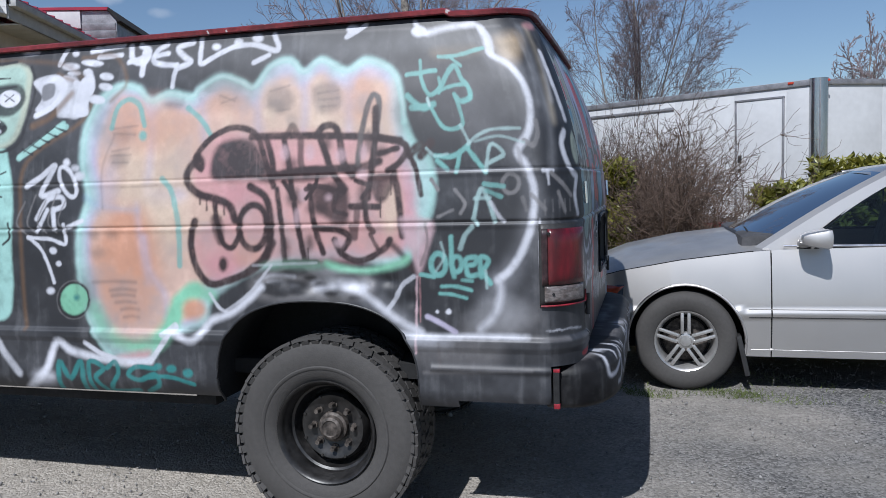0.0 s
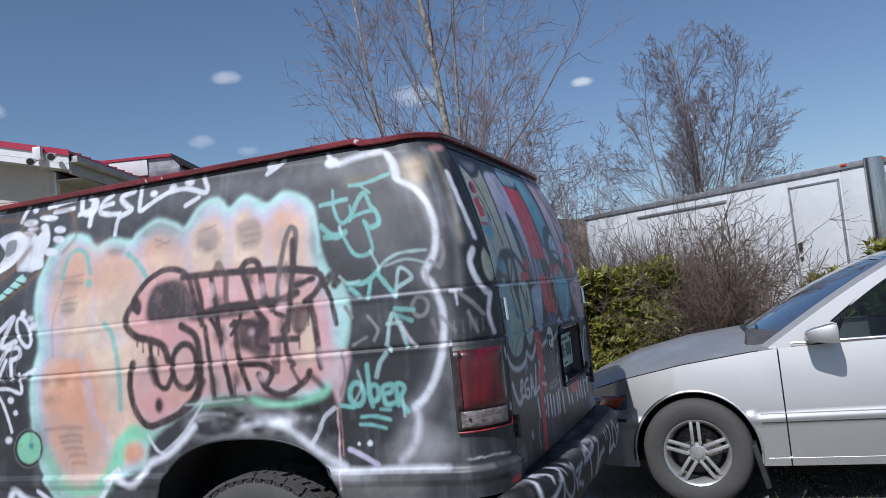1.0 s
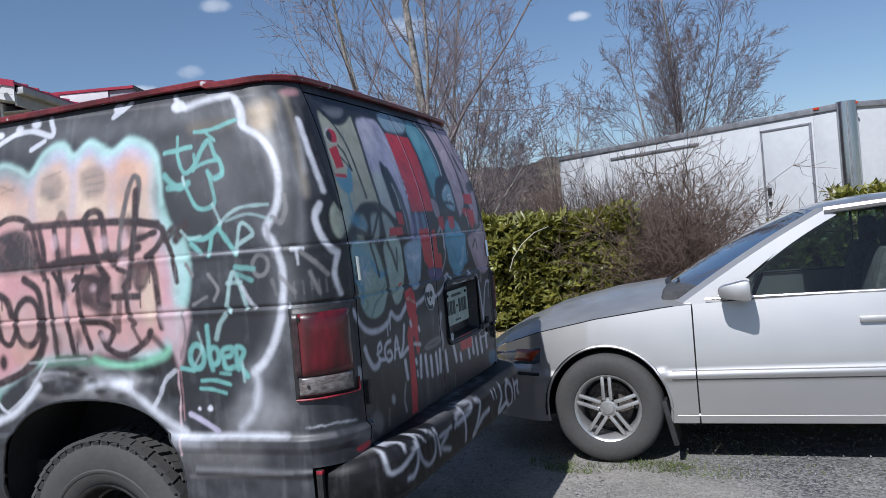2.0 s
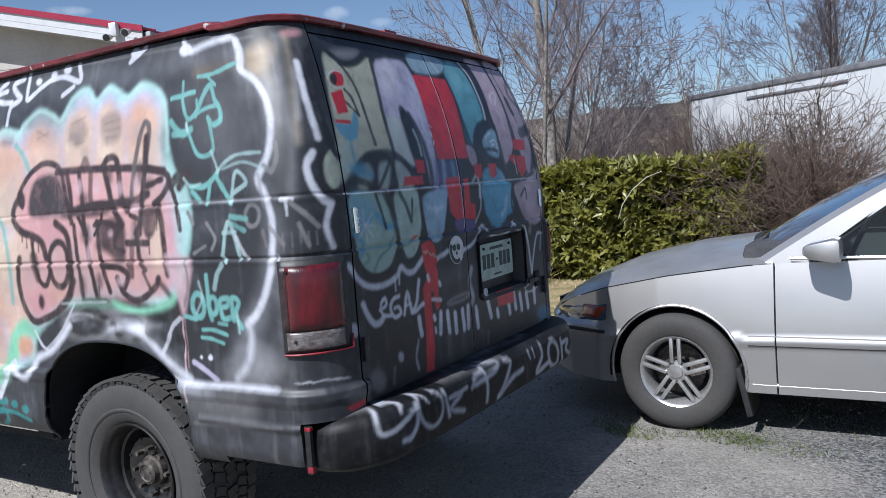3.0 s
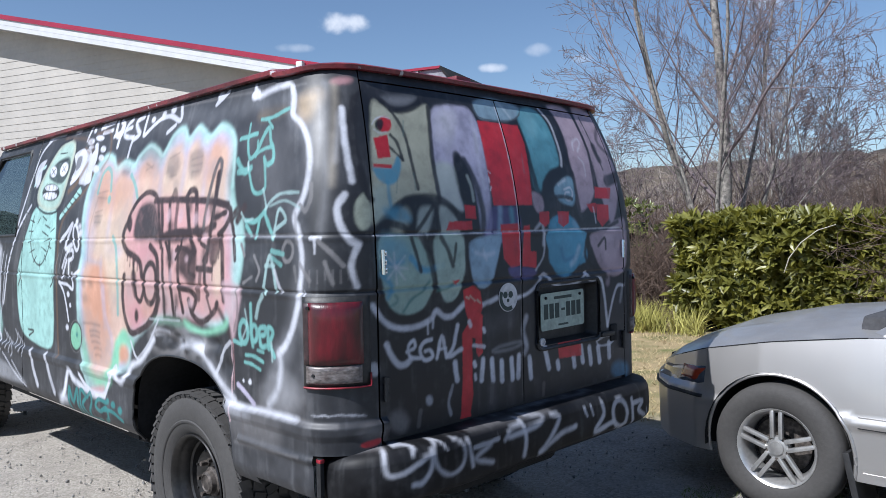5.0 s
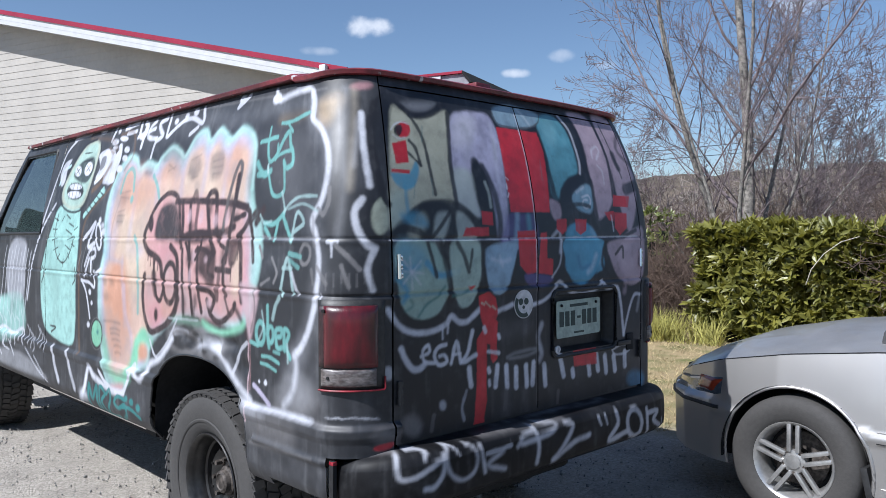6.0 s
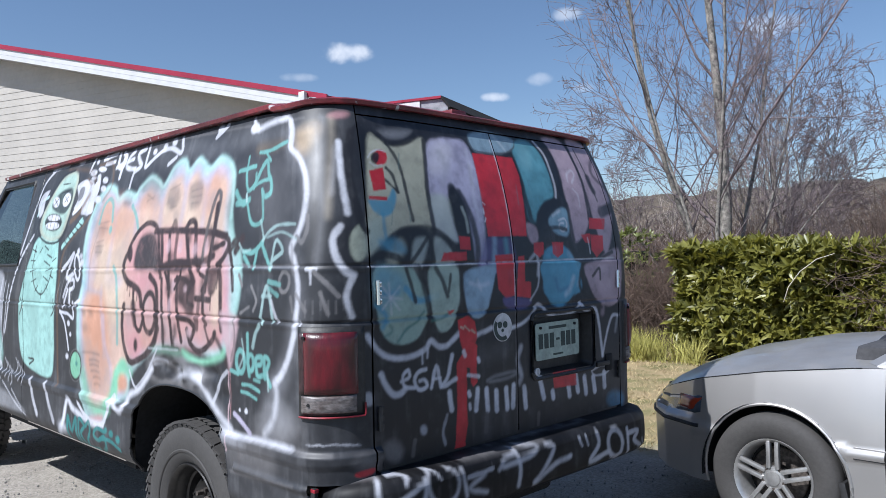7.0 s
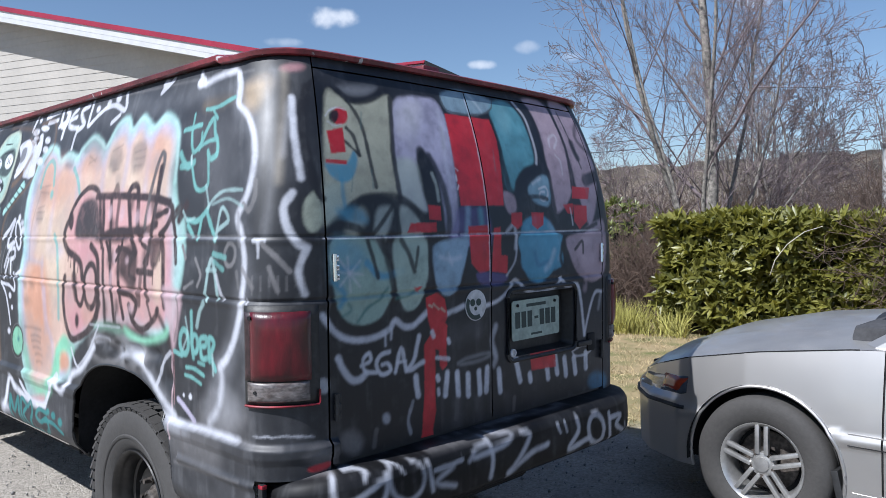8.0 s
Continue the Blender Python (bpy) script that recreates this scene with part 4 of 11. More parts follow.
fill(WINE, [(-0.657, 1.388), (-0.668, 1.374), (-0.693, 1.368), (-0.718, 1.375), (-0.728, 1.39), (-0.718, 1.405), (-0.692, 1.41), (-0.667, 1.403)], 0.019, 0.75)
fill(WINE, [(-0.792, 1.245), (-0.805, 1.231), (-0.834, 1.225), (-0.863, 1.232), (-0.875, 1.247), (-0.862, 1.262), (-0.832, 1.267), (-0.803, 1.26)], 0.019, 0.75)
fill(WINE, [(-0.708, 1.191), (-0.72, 1.176), (-0.745, 1.171), (-0.771, 1.177), (-0.781, 1.192), (-0.769, 1.207), (-0.743, 1.213), (-0.718, 1.206)], 0.019, 0.75)
fill(WINE, [(-0.633, 1.294), (-0.639, 1.262), (-0.652, 1.249), (-0.664, 1.262), (-0.668, 1.295), (-0.662, 1.327), (-0.649, 1.34), (-0.637, 1.326)], 0.019, 0.75)
fill(WINE, [(-0.911, 1.418), (-0.919, 1.403), (-0.939, 1.397), (-0.959, 1.404), (-0.967, 1.42), (-0.958, 1.434), (-0.938, 1.44), (-0.919, 1.433)], 0.020, 0.75)
fill(WINE, [(-0.775, 1.486), (-0.78, 1.469), (-0.793, 1.462), (-0.806, 1.47), (-0.811, 1.488), (-0.806, 1.505), (-0.793, 1.512), (-0.78, 1.504)], 0.019, 0.75)
fill(WINE, [(-0.55, 1.45), (-0.558, 1.439), (-0.577, 1.435), (-0.596, 1.44), (-0.603, 1.452), (-0.595, 1.463), (-0.577, 1.468), (-0.558, 1.462)], 0.019, 0.75)
fill(WINE, [(-0.949, 1.098), (-0.956, 1.071), (-0.97, 1.059), (-0.983, 1.071), (-0.987, 1.098), (-0.98, 1.126), (-0.966, 1.137), (-0.954, 1.126)], 0.020, 0.75)
fill(WINE, [(-0.848, 1.119), (-0.855, 1.098), (-0.868, 1.089), (-0.881, 1.098), (-0.885, 1.119), (-0.879, 1.14), (-0.865, 1.149), (-0.853, 1.14)], 0.019, 0.75)
fill(WINE, [(-0.612, 1.49), (-0.617, 1.461), (-0.63, 1.449), (-0.642, 1.462), (-0.647, 1.491), (-0.642, 1.52), (-0.629, 1.532), (-0.617, 1.519)], 0.019, 0.75)
fill(ROSE, [(-0.947, 1.462), (-0.953, 1.441), (-0.966, 1.432), (-0.98, 1.442), (-0.985, 1.463), (-0.979, 1.484), (-0.966, 1.492), (-0.953, 1.483)], 0.013, 0.7)
fill(ROSE, [(-0.843, 1.457), (-0.849, 1.437), (-0.862, 1.429), (-0.875, 1.438), (-0.88, 1.459), (-0.874, 1.48), (-0.861, 1.488), (-0.848, 1.478)], 0.013, 0.7)
fill(ROSE, [(-0.714, 1.442), (-0.721, 1.425), (-0.737, 1.418), (-0.753, 1.426), (-0.759, 1.444), (-0.752, 1.461), (-0.736, 1.468), (-0.721, 1.46)], 0.013, 0.7)
fill(ROSE, [(-0.634, 1.449), (-0.638, 1.429), (-0.648, 1.421), (-0.657, 1.43), (-0.661, 1.45), (-0.656, 1.471), (-0.647, 1.479), (-0.638, 1.47)], 0.013, 0.7)
fill(ROSE, [(-0.868, 1.3), (-0.874, 1.282), (-0.887, 1.275), (-0.9, 1.283), (-0.905, 1.301), (-0.899, 1.319), (-0.885, 1.326), (-0.872, 1.318)], 0.013, 0.7)
fill(ROSE, [(-0.627, 1.366), (-0.633, 1.352), (-0.649, 1.346), (-0.665, 1.353), (-0.671, 1.368), (-0.664, 1.382), (-0.648, 1.388), (-0.633, 1.381)], 0.013, 0.7)
fill(ROSE, [(-0.725, 1.118), (-0.732, 1.106), (-0.748, 1.101), (-0.764, 1.106), (-0.77, 1.118), (-0.763, 1.13), (-0.747, 1.135), (-0.731, 1.13)], 0.013, 0.7)
fill(ROSE, [(-0.772, 1.287), (-0.776, 1.278), (-0.786, 1.275), (-0.796, 1.279), (-0.799, 1.288), (-0.795, 1.296), (-0.785, 1.3), (-0.776, 1.296)], 0.013, 0.7)
fill(ROSE, [(-0.902, 1.216), (-0.907, 1.191), (-0.917, 1.182), (-0.927, 1.192), (-0.929, 1.216), (-0.924, 1.24), (-0.914, 1.25), (-0.904, 1.24)], 0.013, 0.7)
line(WINE, 0.019, [(-0.739, 1.328), (-0.765, 1.245), (-0.716, 1.223)], 0.005, 0.9)
line(WINE, 0.021, [(-0.876, 1.321), (-0.83, 1.331), (-0.726, 1.307)], 0.005, 0.9)
line(WINE, 0.017, [(-0.828, 1.394), (-0.839, 1.331), (-0.877, 1.285)], 0.004)
line(WINE, 0.019, [(-0.676, 1.347), (-0.628, 1.325), (-0.651, 1.284)], 0.005)
fill(WINE, [(-1.218, 1.038), (-1.225, 1.018), (-1.239, 1.009), (-1.253, 1.018), (-1.257, 1.038), (-1.25, 1.058), (-1.236, 1.067), (-1.222, 1.058)], 0.011)
fill(WINE, [(-1.31, 1.447), (-1.307, 1.421), (-1.316, 1.408), (-1.333, 1.414), (-1.348, 1.436), (-1.352, 1.461), (-1.342, 1.475), (-1.325, 1.469)], 0.009)
line(WINE, 0.007, [(-1.329, 1.3), (-1.328, 1.274)], 0.005, 0.9)
line(WINE, 0.007, [(-1.299, 1.295), (-1.299, 1.251)], 0.005, 0.9)
line(WINE, 0.007, [(-1.224, 1.272), (-1.223, 1.232)], 0.005, 0.9)
line(WINE, 0.007, [(-1.021, 1.228), (-1.023, 1.142)], 0.004, 0.9)
line(WINE, 0.006, [(-0.58, 1.282), (-0.581, 1.21)], 0.004, 0.9)
line(WINE, 0.006, [(-0.538, 1.364), (-0.538, 1.292)], 0.004, 0.9)
line(WINE, 0.007, [(-0.875, 1.097), (-0.875, 1.05)], 0.004, 0.9)
fill(ROSE, [(-0.504, 1.209), (-0.378, 1.192), (-0.399, 1.094), (-0.437, 0.997), (-0.461, 1.063), (-0.491, 1.136)], 0.014, 0.9)
line(SMOKE, 0.010, [(-0.409, 1.186), (-0.402, 1.115), (-0.431, 1.032)], 0.004, 0.6)
line(ROSE, 0.008, [(-0.446, 0.991), (-0.452, 0.876), (-0.456, 0.708)], 0.004)
line(PINK, 0.004, [(-0.435, 0.991), (-0.438, 0.824)], 0.004, 0.7)
line(WHITE, 0.004, [(-0.425, 1.38), (-0.44, 1.032)], 0.006, 0.2)
fill(GREY, [(-1.132, 0.956), (-1.041, 1.02), (-0.843, 1.033), (-0.662, 1.003), (-0.611, 0.944), (-0.689, 0.905), (-0.85, 0.895), (-1.062, 0.897)], 0.026, 0.8)
fill(HAZE, [(-0.641, 0.969), (-0.675, 0.942), (-0.756, 0.93), (-0.837, 0.941), (-0.869, 0.968), (-0.834, 0.996), (-0.752, 1.007), (-0.673, 0.996)], 0.030, 0.7)
fill(MINT, [(-0.797, 1.033), (-0.838, 1.019), (-0.937, 1.014), (-1.038, 1.019), (-1.079, 1.033), (-1.036, 1.047), (-0.935, 1.053), (-0.837, 1.047)], 0.018, 0.35)
fill(BLACK, [(-1.022, 0.941), (-1.033, 0.929), (-1.061, 0.924), (-1.088, 0.928), (-1.099, 0.941), (-1.086, 0.953), (-1.059, 0.959), (-1.032, 0.954)], 0.011, 0.85)
fill(BLACK, [(-0.965, 0.924), (-0.974, 0.915), (-0.994, 0.911), (-1.015, 0.915), (-1.022, 0.924), (-1.014, 0.933), (-0.993, 0.937), (-0.973, 0.934)], 0.011, 0.85)
fill(BLACK, [(-0.88, 0.938), (-0.892, 0.924), (-0.918, 0.918), (-0.945, 0.924), (-0.955, 0.937), (-0.943, 0.951), (-0.917, 0.957), (-0.89, 0.952)], 0.011, 0.85)
fill(BLACK, [(-0.85, 0.986), (-0.857, 0.978), (-0.874, 0.975), (-0.89, 0.978), (-0.896, 0.986), (-0.889, 0.993), (-0.873, 0.996), (-0.856, 0.993)], 0.011, 0.85)
fill(BLACK, [(-0.763, 0.926), (-0.771, 0.918), (-0.791, 0.915), (-0.81, 0.918), (-0.818, 0.925), (-0.81, 0.933), (-0.79, 0.936), (-0.771, 0.933)], 0.011, 0.85)
fill(BLACK, [(-0.931, 0.998), (-0.944, 0.991), (-0.974, 0.987), (-1.004, 0.991), (-1.016, 0.998), (-1.003, 1.006), (-0.973, 1.009), (-0.943, 1.006)], 0.011, 0.85)
fill(BLACK, [(-0.671, 0.91), (-0.678, 0.902), (-0.694, 0.899), (-0.71, 0.902), (-0.716, 0.909), (-0.709, 0.917), (-0.693, 0.92), (-0.677, 0.917)], 0.011, 0.85)
fill(WHITE, [(-0.987, 0.968), (-0.997, 0.962), (-1.021, 0.959), (-1.044, 0.961), (-1.054, 0.968), (-1.043, 0.974), (-1.02, 0.976), (-0.996, 0.974)], 0.011, 0.6)
fill(WHITE, [(-0.819, 0.964), (-0.827, 0.955), (-0.847, 0.951), (-0.866, 0.955), (-0.874, 0.964), (-0.866, 0.973), (-0.846, 0.977), (-0.826, 0.973)], 0.011, 0.6)
fill(WHITE, [(-0.691, 0.973), (-0.702, 0.961), (-0.727, 0.956), (-0.753, 0.961), (-0.763, 0.973), (-0.752, 0.985), (-0.726, 0.99), (-0.701, 0.985)], 0.011, 0.6)
fill(WHITE, [(-0.633, 0.952), (-0.643, 0.943), (-0.665, 0.939), (-0.687, 0.943), (-0.696, 0.952), (-0.686, 0.961), (-0.664, 0.965), (-0.642, 0.961)], 0.011, 0.6)
fill(WHITE, [(-0.921, 0.955), (-0.927, 0.949), (-0.941, 0.946), (-0.954, 0.949), (-0.959, 0.955), (-0.953, 0.961), (-0.94, 0.964), (-0.927, 0.961)], 0.011, 0.6)
fill(MINT, [(-0.801, 1.05), (-0.662, 1.02), (-0.527, 1.049), (-0.474, 1.074), (-0.493, 1.032), (-0.64, 1.003), (-0.775, 1.016)], 0.017, 0.95)
fill(BLACK, [(-1.071, 0.956), (-0.986, 0.979), (-0.893, 0.968), (-0.918, 0.925), (-1.037, 0.913)], 0.013, 0.9)
fill(BLACK, [(-0.803, 0.951), (-0.813, 0.936), (-0.836, 0.93), (-0.859, 0.936), (-0.868, 0.951), (-0.858, 0.966), (-0.834, 0.973), (-0.812, 0.967)], 0.011, 0.8)
fill(BLACK, [(-0.881, 1.007), (-0.898, 0.996), (-0.938, 0.992), (-0.978, 0.996), (-0.994, 1.007), (-0.977, 1.018), (-0.937, 1.022), (-0.897, 1.018)], 0.011, 0.7)
line(WHITE, 0.011, [(-1.095, 0.967), (-1.033, 0.994), (-0.938, 0.99)], 0.011, 0.5)
line(WHITE, 0.019, [(-0.859, 0.94), (-0.755, 0.954), (-0.665, 0.944)], 0.013, 0.6)
line(WHITE, 0.027, [(-0.732, 0.952), (-0.654, 0.927), (-0.579, 0.868), (-0.509, 0.819), (-0.437, 0.786)], 0.013, 0.9)
line(WHITE, 0.059, [(-0.643, 0.923), (-0.557, 0.852), (-0.47, 0.794)], 0.034, 0.2)
# the next three paint the pressed ridge's highlight and its soft glow
line(WHITE, 0.019, [(-0.526, 0.784), (-0.405, 0.772), (-0.21, 0.777), (-0.033, 0.776)], 0.010, 0.75)
line(GREY, 0.014, [(-0.033, 0.776), (0.13, 0.767)], 0.010, 0.6)
fill(WHITE, [(-0.318, 0.755), (-0.344, 0.74), (-0.406, 0.732), (-0.469, 0.737), (-0.494, 0.751), (-0.468, 0.767), (-0.405, 0.774), (-0.343, 0.77)], 0.025, 0.4)
line(SMOKE, 0.008, [(-0.366, 0.75), (-0.365, 0.658)], 0.008, 0.5)
line(WHITE, 0.028, [(-1.465, 0.76), (-1.407, 0.734), (-1.363, 0.749), (-1.303, 0.813), (-1.224, 0.842), (-1.135, 0.901), (-1.079, 0.95)], 0.014)
line(WHITE, 0.014, [(-1.302, 0.922), (-1.265, 0.866), (-1.224, 0.844)], 0.004, 0.8)
line(WHITE, 0.011, [(-1.236, 0.855), (-1.134, 0.923), (-1.031, 1.033)], 0.004, 0.6)
line(WHITE, 0.011, [(-1.108, 1.033), (-0.983, 1.038), (-0.843, 1.042)], 0.004, 0.35)
line(WHITE, 0.022, [(-1.523, 0.754), (-1.468, 0.794)], 0.005, 0.9)
line(WHITE, 0.017, [(-0.459, 0.991), (-0.504, 0.959), (-0.533, 0.907), (-0.565, 0.868)], 0.004, 0.7)
line(WHITE, 0.023, [(-0.423, 1.927), (-0.366, 1.889), (-0.247, 1.901), (-0.12, 1.912), (-0.046, 1.911), (-0.037, 1.863), (-0.046, 1.804)], 0.013)
fill(WHITE, [(-0.35, 1.893), (-0.369, 1.879), (-0.405, 1.874), (-0.437, 1.882), (-0.45, 1.898), (-0.435, 1.912), (-0.399, 1.917), (-0.362, 1.909)], 0.009)
line(WHITE, 0.031, [(-0.036, 1.897), (-0.028, 1.853), (-0.043, 1.801)], 0.008, 0.8)
line(WHITE, 0.068, [(-0.04, 1.787), (0.015, 1.741), (0.044, 1.663), (0.038, 1.573), (0.005, 1.494), (-0.044, 1.431), (-0.02, 1.383), (0, 1.298), (-0.009, 1.2), (-0.037, 1.107), (-0.089, 1.02), (-0.137, 0.979)], 0.040, 0.16)
line(WHITE, 0.026, [(-0.04, 1.787), (0.015, 1.741), (0.044, 1.663), (0.038, 1.573), (0.005, 1.494), (-0.044, 1.431), (-0.02, 1.383), (0, 1.298), (-0.009, 1.2), (-0.037, 1.107), (-0.089, 1.02), (-0.137, 0.979)], 0.010, 0.95)
line(WHITE, 0.024, [(-0.133, 0.983), (-0.131, 0.921), (-0.157, 0.849), (-0.205, 0.803)], 0.018, 0.7)
line(WHITE, 0.018, [(-0.717, 1.918), (-0.733, 1.893), (-0.659, 1.935)], 0.004, 0.9)
fill(WHITE, [(-0.683, 1.919), (-0.69, 1.908), (-0.709, 1.904), (-0.729, 1.911), (-0.738, 1.924), (-0.73, 1.936), (-0.711, 1.939), (-0.692, 1.932)], 0.007)
line(GREY, 0.018, [(0.049, 1.538), (0.046, 1.493), (0.018, 1.452), (-0.013, 1.469)], 0.004, 0.8)
line(GREY, 0.016, [(-0.04, 1.443), (-0.038, 1.397), (-0.028, 1.348)], 0.004, 0.5)
line(TEAL, 0.017, [(-0.476, 1.731), (-0.328, 1.742)], 0.004)
line(TEAL, 0.017, [(-0.406, 1.781), (-0.404, 1.71), (-0.37, 1.651), (-0.318, 1.677), (-0.317, 1.71)], 0.004)
line(TEAL, 0.021, [(-0.326, 1.661), (-0.274, 1.725), (-0.224, 1.756), (-0.208, 1.705), (-0.186, 1.675), (-0.187, 1.634), (-0.23, 1.622), (-0.251, 1.641)], 0.005)
line(TEAL, 0.014, [(-0.32, 1.665), (-0.246, 1.682), (-0.188, 1.683)], 0.004)
line(TEAL, 0.015, [(-0.304, 1.793), (-0.211, 1.793), (-0.063, 1.818)], 0.004)
line(TEAL, 0.015, [(-0.237, 1.788), (-0.196, 1.754)], 0.004)
line(TEAL, 0.023, [(-0.472, 1.652), (-0.434, 1.621), (-0.395, 1.603), (-0.353, 1.617)], 0.006)
line(TEAL, 0.023, [(-0.454, 1.606), (-0.374, 1.61)], 0.006)
line(TEAL, 0.016, [(-0.365, 1.598), (-0.315, 1.526), (-0.241, 1.535), (-0.244, 1.606), (-0.255, 1.648)], 0.004)
line(HALO, 0.012, [(-0.248, 1.535), (-0.221, 1.47)], 0.004, 0.7)
line(HALO, 0.012, [(-0.381, 1.639), (-0.374, 1.61)], 0.004)
line(TEAL, 0.018, [(-0.361, 1.427), (-0.29, 1.424), (-0.228, 1.458)], 0.005)
line(TEAL, 0.018, [(-0.354, 1.41), (-0.316, 1.377)], 0.005)
line(TEAL, 0.016, [(-0.261, 1.439), (-0.282, 1.368)], 0.004)
line(TEAL, 0.018, [(-0.229, 1.446), (-0.17, 1.364)], 0.005)
line(HALO, 0.014, [(-0.17, 1.364), (-0.14, 1.459), (-0.095, 1.425), (-0.154, 1.396)], 0.004, 0.7)
line(HALO, 0.012, [(-0.227, 1.464), (-0.186, 1.493), (-0.12, 1.514), (-0.02, 1.513)], 0.004, 0.6)
line(HALO, 0.010, [(-0.199, 1.473), (-0.104, 1.489), (-0.016, 1.462)], 0.004, 0.5)
line(HALO, 0.010, [(-0.396, 1.456), (-0.361, 1.427), (-0.311, 1.433)], 0.004, 0.6)
# thin pale line along the side's upper crease
line(WHITE, 0.010, [(-0.365, 1.378), (-0.251, 1.371), (-0.002, 1.371)], 0.006, 0.35)
line(GREY, 0.014, [(-0.051, 1.319), (-0.059, 1.3), (-0.075, 1.288), (-0.094, 1.288), (-0.108, 1.301), (-0.112, 1.321), (-0.104, 1.34), (-0.088, 1.352), (-0.069, 1.351), (-0.055, 1.339), (-0.051, 1.319)], 0.004, 0.9)
line(HALO, 0.016, [(-0.224, 1.198), (-0.203, 1.283), (-0.185, 1.303), (-0.163, 1.253), (-0.145, 1.188)], 0.004, 0.7)
line(HALO, 0.014, [(-0.216, 1.27), (-0.162, 1.272)], 0.004, 0.6)
line(TEAL, 0.018, [(-0.179, 1.321), (-0.109, 1.311)], 0.004, 0.8)
line(TEAL, 0.016, [(-0.173, 1.297), (-0.12, 1.275)], 0.004, 0.7)
line(GREY, 0.012, [(-0.291, 1.304), (-0.255, 1.255), (-0.272, 1.219)], 0.004)
line(GREY, 0.012, [(-0.358, 1.208), (-0.303, 1.231)], 0.004, 0.8)
line(HALO, 0.012, [(-0.216, 1.189), (-0.208, 1.177)], 0.004)
line(WHITE, 0.014, [(-0.159, 1.256), (-0.128, 1.204), (-0.112, 1.188)], 0.004, 0.6)
line(GREY, 0.016, [(-0.38, 1.342), (-0.356, 1.305)], 0.004)
line(WHITE, 0.014, [(0.043, 1.362), (0.085, 1.361)], 0.004, 0.8)
line(WHITE, 0.010, [(0.061, 1.361), (0.062, 1.314)], 0.004, 0.8)
line(GREY, 0.016, [(0.077, 1.353), (0.122, 1.315), (0.161, 1.274)], 0.004)
line(GREY, 0.016, [(-0.011, 1.279), (0.041, 1.228)], 0.004, 0.7)
line(GREY, 0.014, [(0.1, 1.286), (0.127, 1.218)], 0.004, 0.8)
line(GREY, 0.014, [(-0.042, 1.27), (-0.03, 1.226)], 0.004, 0.6)
line(TEAL, 0.020, [(-0.333, 1.036), (-0.339, 1.013), (-0.354, 0.999), (-0.371, 0.999), (-0.385, 1.013), (-0.39, 1.036), (-0.383, 1.059), (-0.369, 1.073), (-0.351, 1.073), (-0.338, 1.059), (-0.333, 1.036)], 0.005)
line(TEAL, 0.018, [(-0.311, 1.134), (-0.31, 1.032), (-0.302, 0.991)], 0.005)
line(TEAL, 0.018, [(-0.273, 1.036), (-0.277, 1.019), (-0.287, 1.009), (-0.299, 1.009), (-0.308, 1.019), (-0.312, 1.036), (-0.307, 1.053), (-0.297, 1.063), (-0.285, 1.063), (-0.276, 1.053), (-0.273, 1.036)], 0.005)
line(TEAL, 0.018, [(-0.251, 0.999), (-0.258, 1.052), (-0.219, 1.06), (-0.224, 1.036), (-0.254, 1.028), (-0.246, 0.995), (-0.204, 0.999)], 0.005)
line(TEAL, 0.018, [(-0.2, 0.991), (-0.202, 1.06), (-0.173, 1.052), (-0.186, 1.024), (-0.203, 1.02), (-0.167, 0.967)], 0.005)
line(TEAL, 0.016, [(-0.43, 0.999), (-0.38, 0.991)], 0.004)
line(HALO, 0.010, [(-0.183, 1.012), (-0.18, 0.951)], 0.004, 0.6)
line(HALO, 0.018, [(-0.276, 1.093), (-0.259, 1.138), (-0.229, 1.17)], 0.005, 0.7)
line(TEAL, 0.012, [(-0.272, 0.979), (-0.234, 0.975)], 0.004, 0.8)
line(HALO, 0.010, [(-0.35, 1.114), (-0.339, 1.063), (-0.371, 1.012)], 0.004, 0.5)
line(TEAL, 0.014, [(-0.351, 0.956), (-0.299, 0.956), (-0.239, 0.942)], 0.004)
line(TEAL, 0.012, [(-0.36, 0.929), (-0.313, 0.927), (-0.257, 0.913)], 0.004)
fill(WHITE, [(-0.317, 0.863), (-0.32, 0.856), (-0.328, 0.853), (-0.336, 0.856), (-0.339, 0.863), (-0.335, 0.87), (-0.327, 0.874), (-0.32, 0.871)], 0.004)
fill(WHITE, [(-0.365, 0.863), (-0.367, 0.858), (-0.371, 0.856), (-0.376, 0.858), (-0.378, 0.863), (-0.376, 0.867), (-0.371, 0.869), (-0.367, 0.867)], 0.004)
line(LAV, 0.019, [(-0.411, 0.845), (-0.359, 0.821), (-0.304, 0.789)], 0.005)
line(WHITE, 0.024, [(-2.149, 1.367), (-2.074, 1.407), (-2.011, 1.447), (-2.077, 1.33), (-1.992, 1.344)], 0.006)
line(WHITE, 0.018, [(-1.915, 1.391), (-1.903, 1.353), (-1.907, 1.325), (-1.926, 1.318), (-1.952, 1.335), (-1.976, 1.369), (-1.989, 1.408), (-1.986, 1.436), (-1.967, 1.442), (-1.94, 1.425), (-1.915, 1.391)], 0.005)
line(WHITE, 0.021, [(-2.101, 1.23), (-2.044, 1.308), (-1.977, 1.316), (-1.968, 1.281), (-2.019, 1.266)], 0.005)
line(WHITE, 0.021, [(-2.019, 1.27), (-2.014, 1.191)], 0.005)
line(WHITE, 0.019, [(-2.047, 1.266), (-2.1, 1.178)], 0.005)
line(WHITE, 0.018, [(-1.947, 1.194), (-1.876, 1.219)], 0.005)
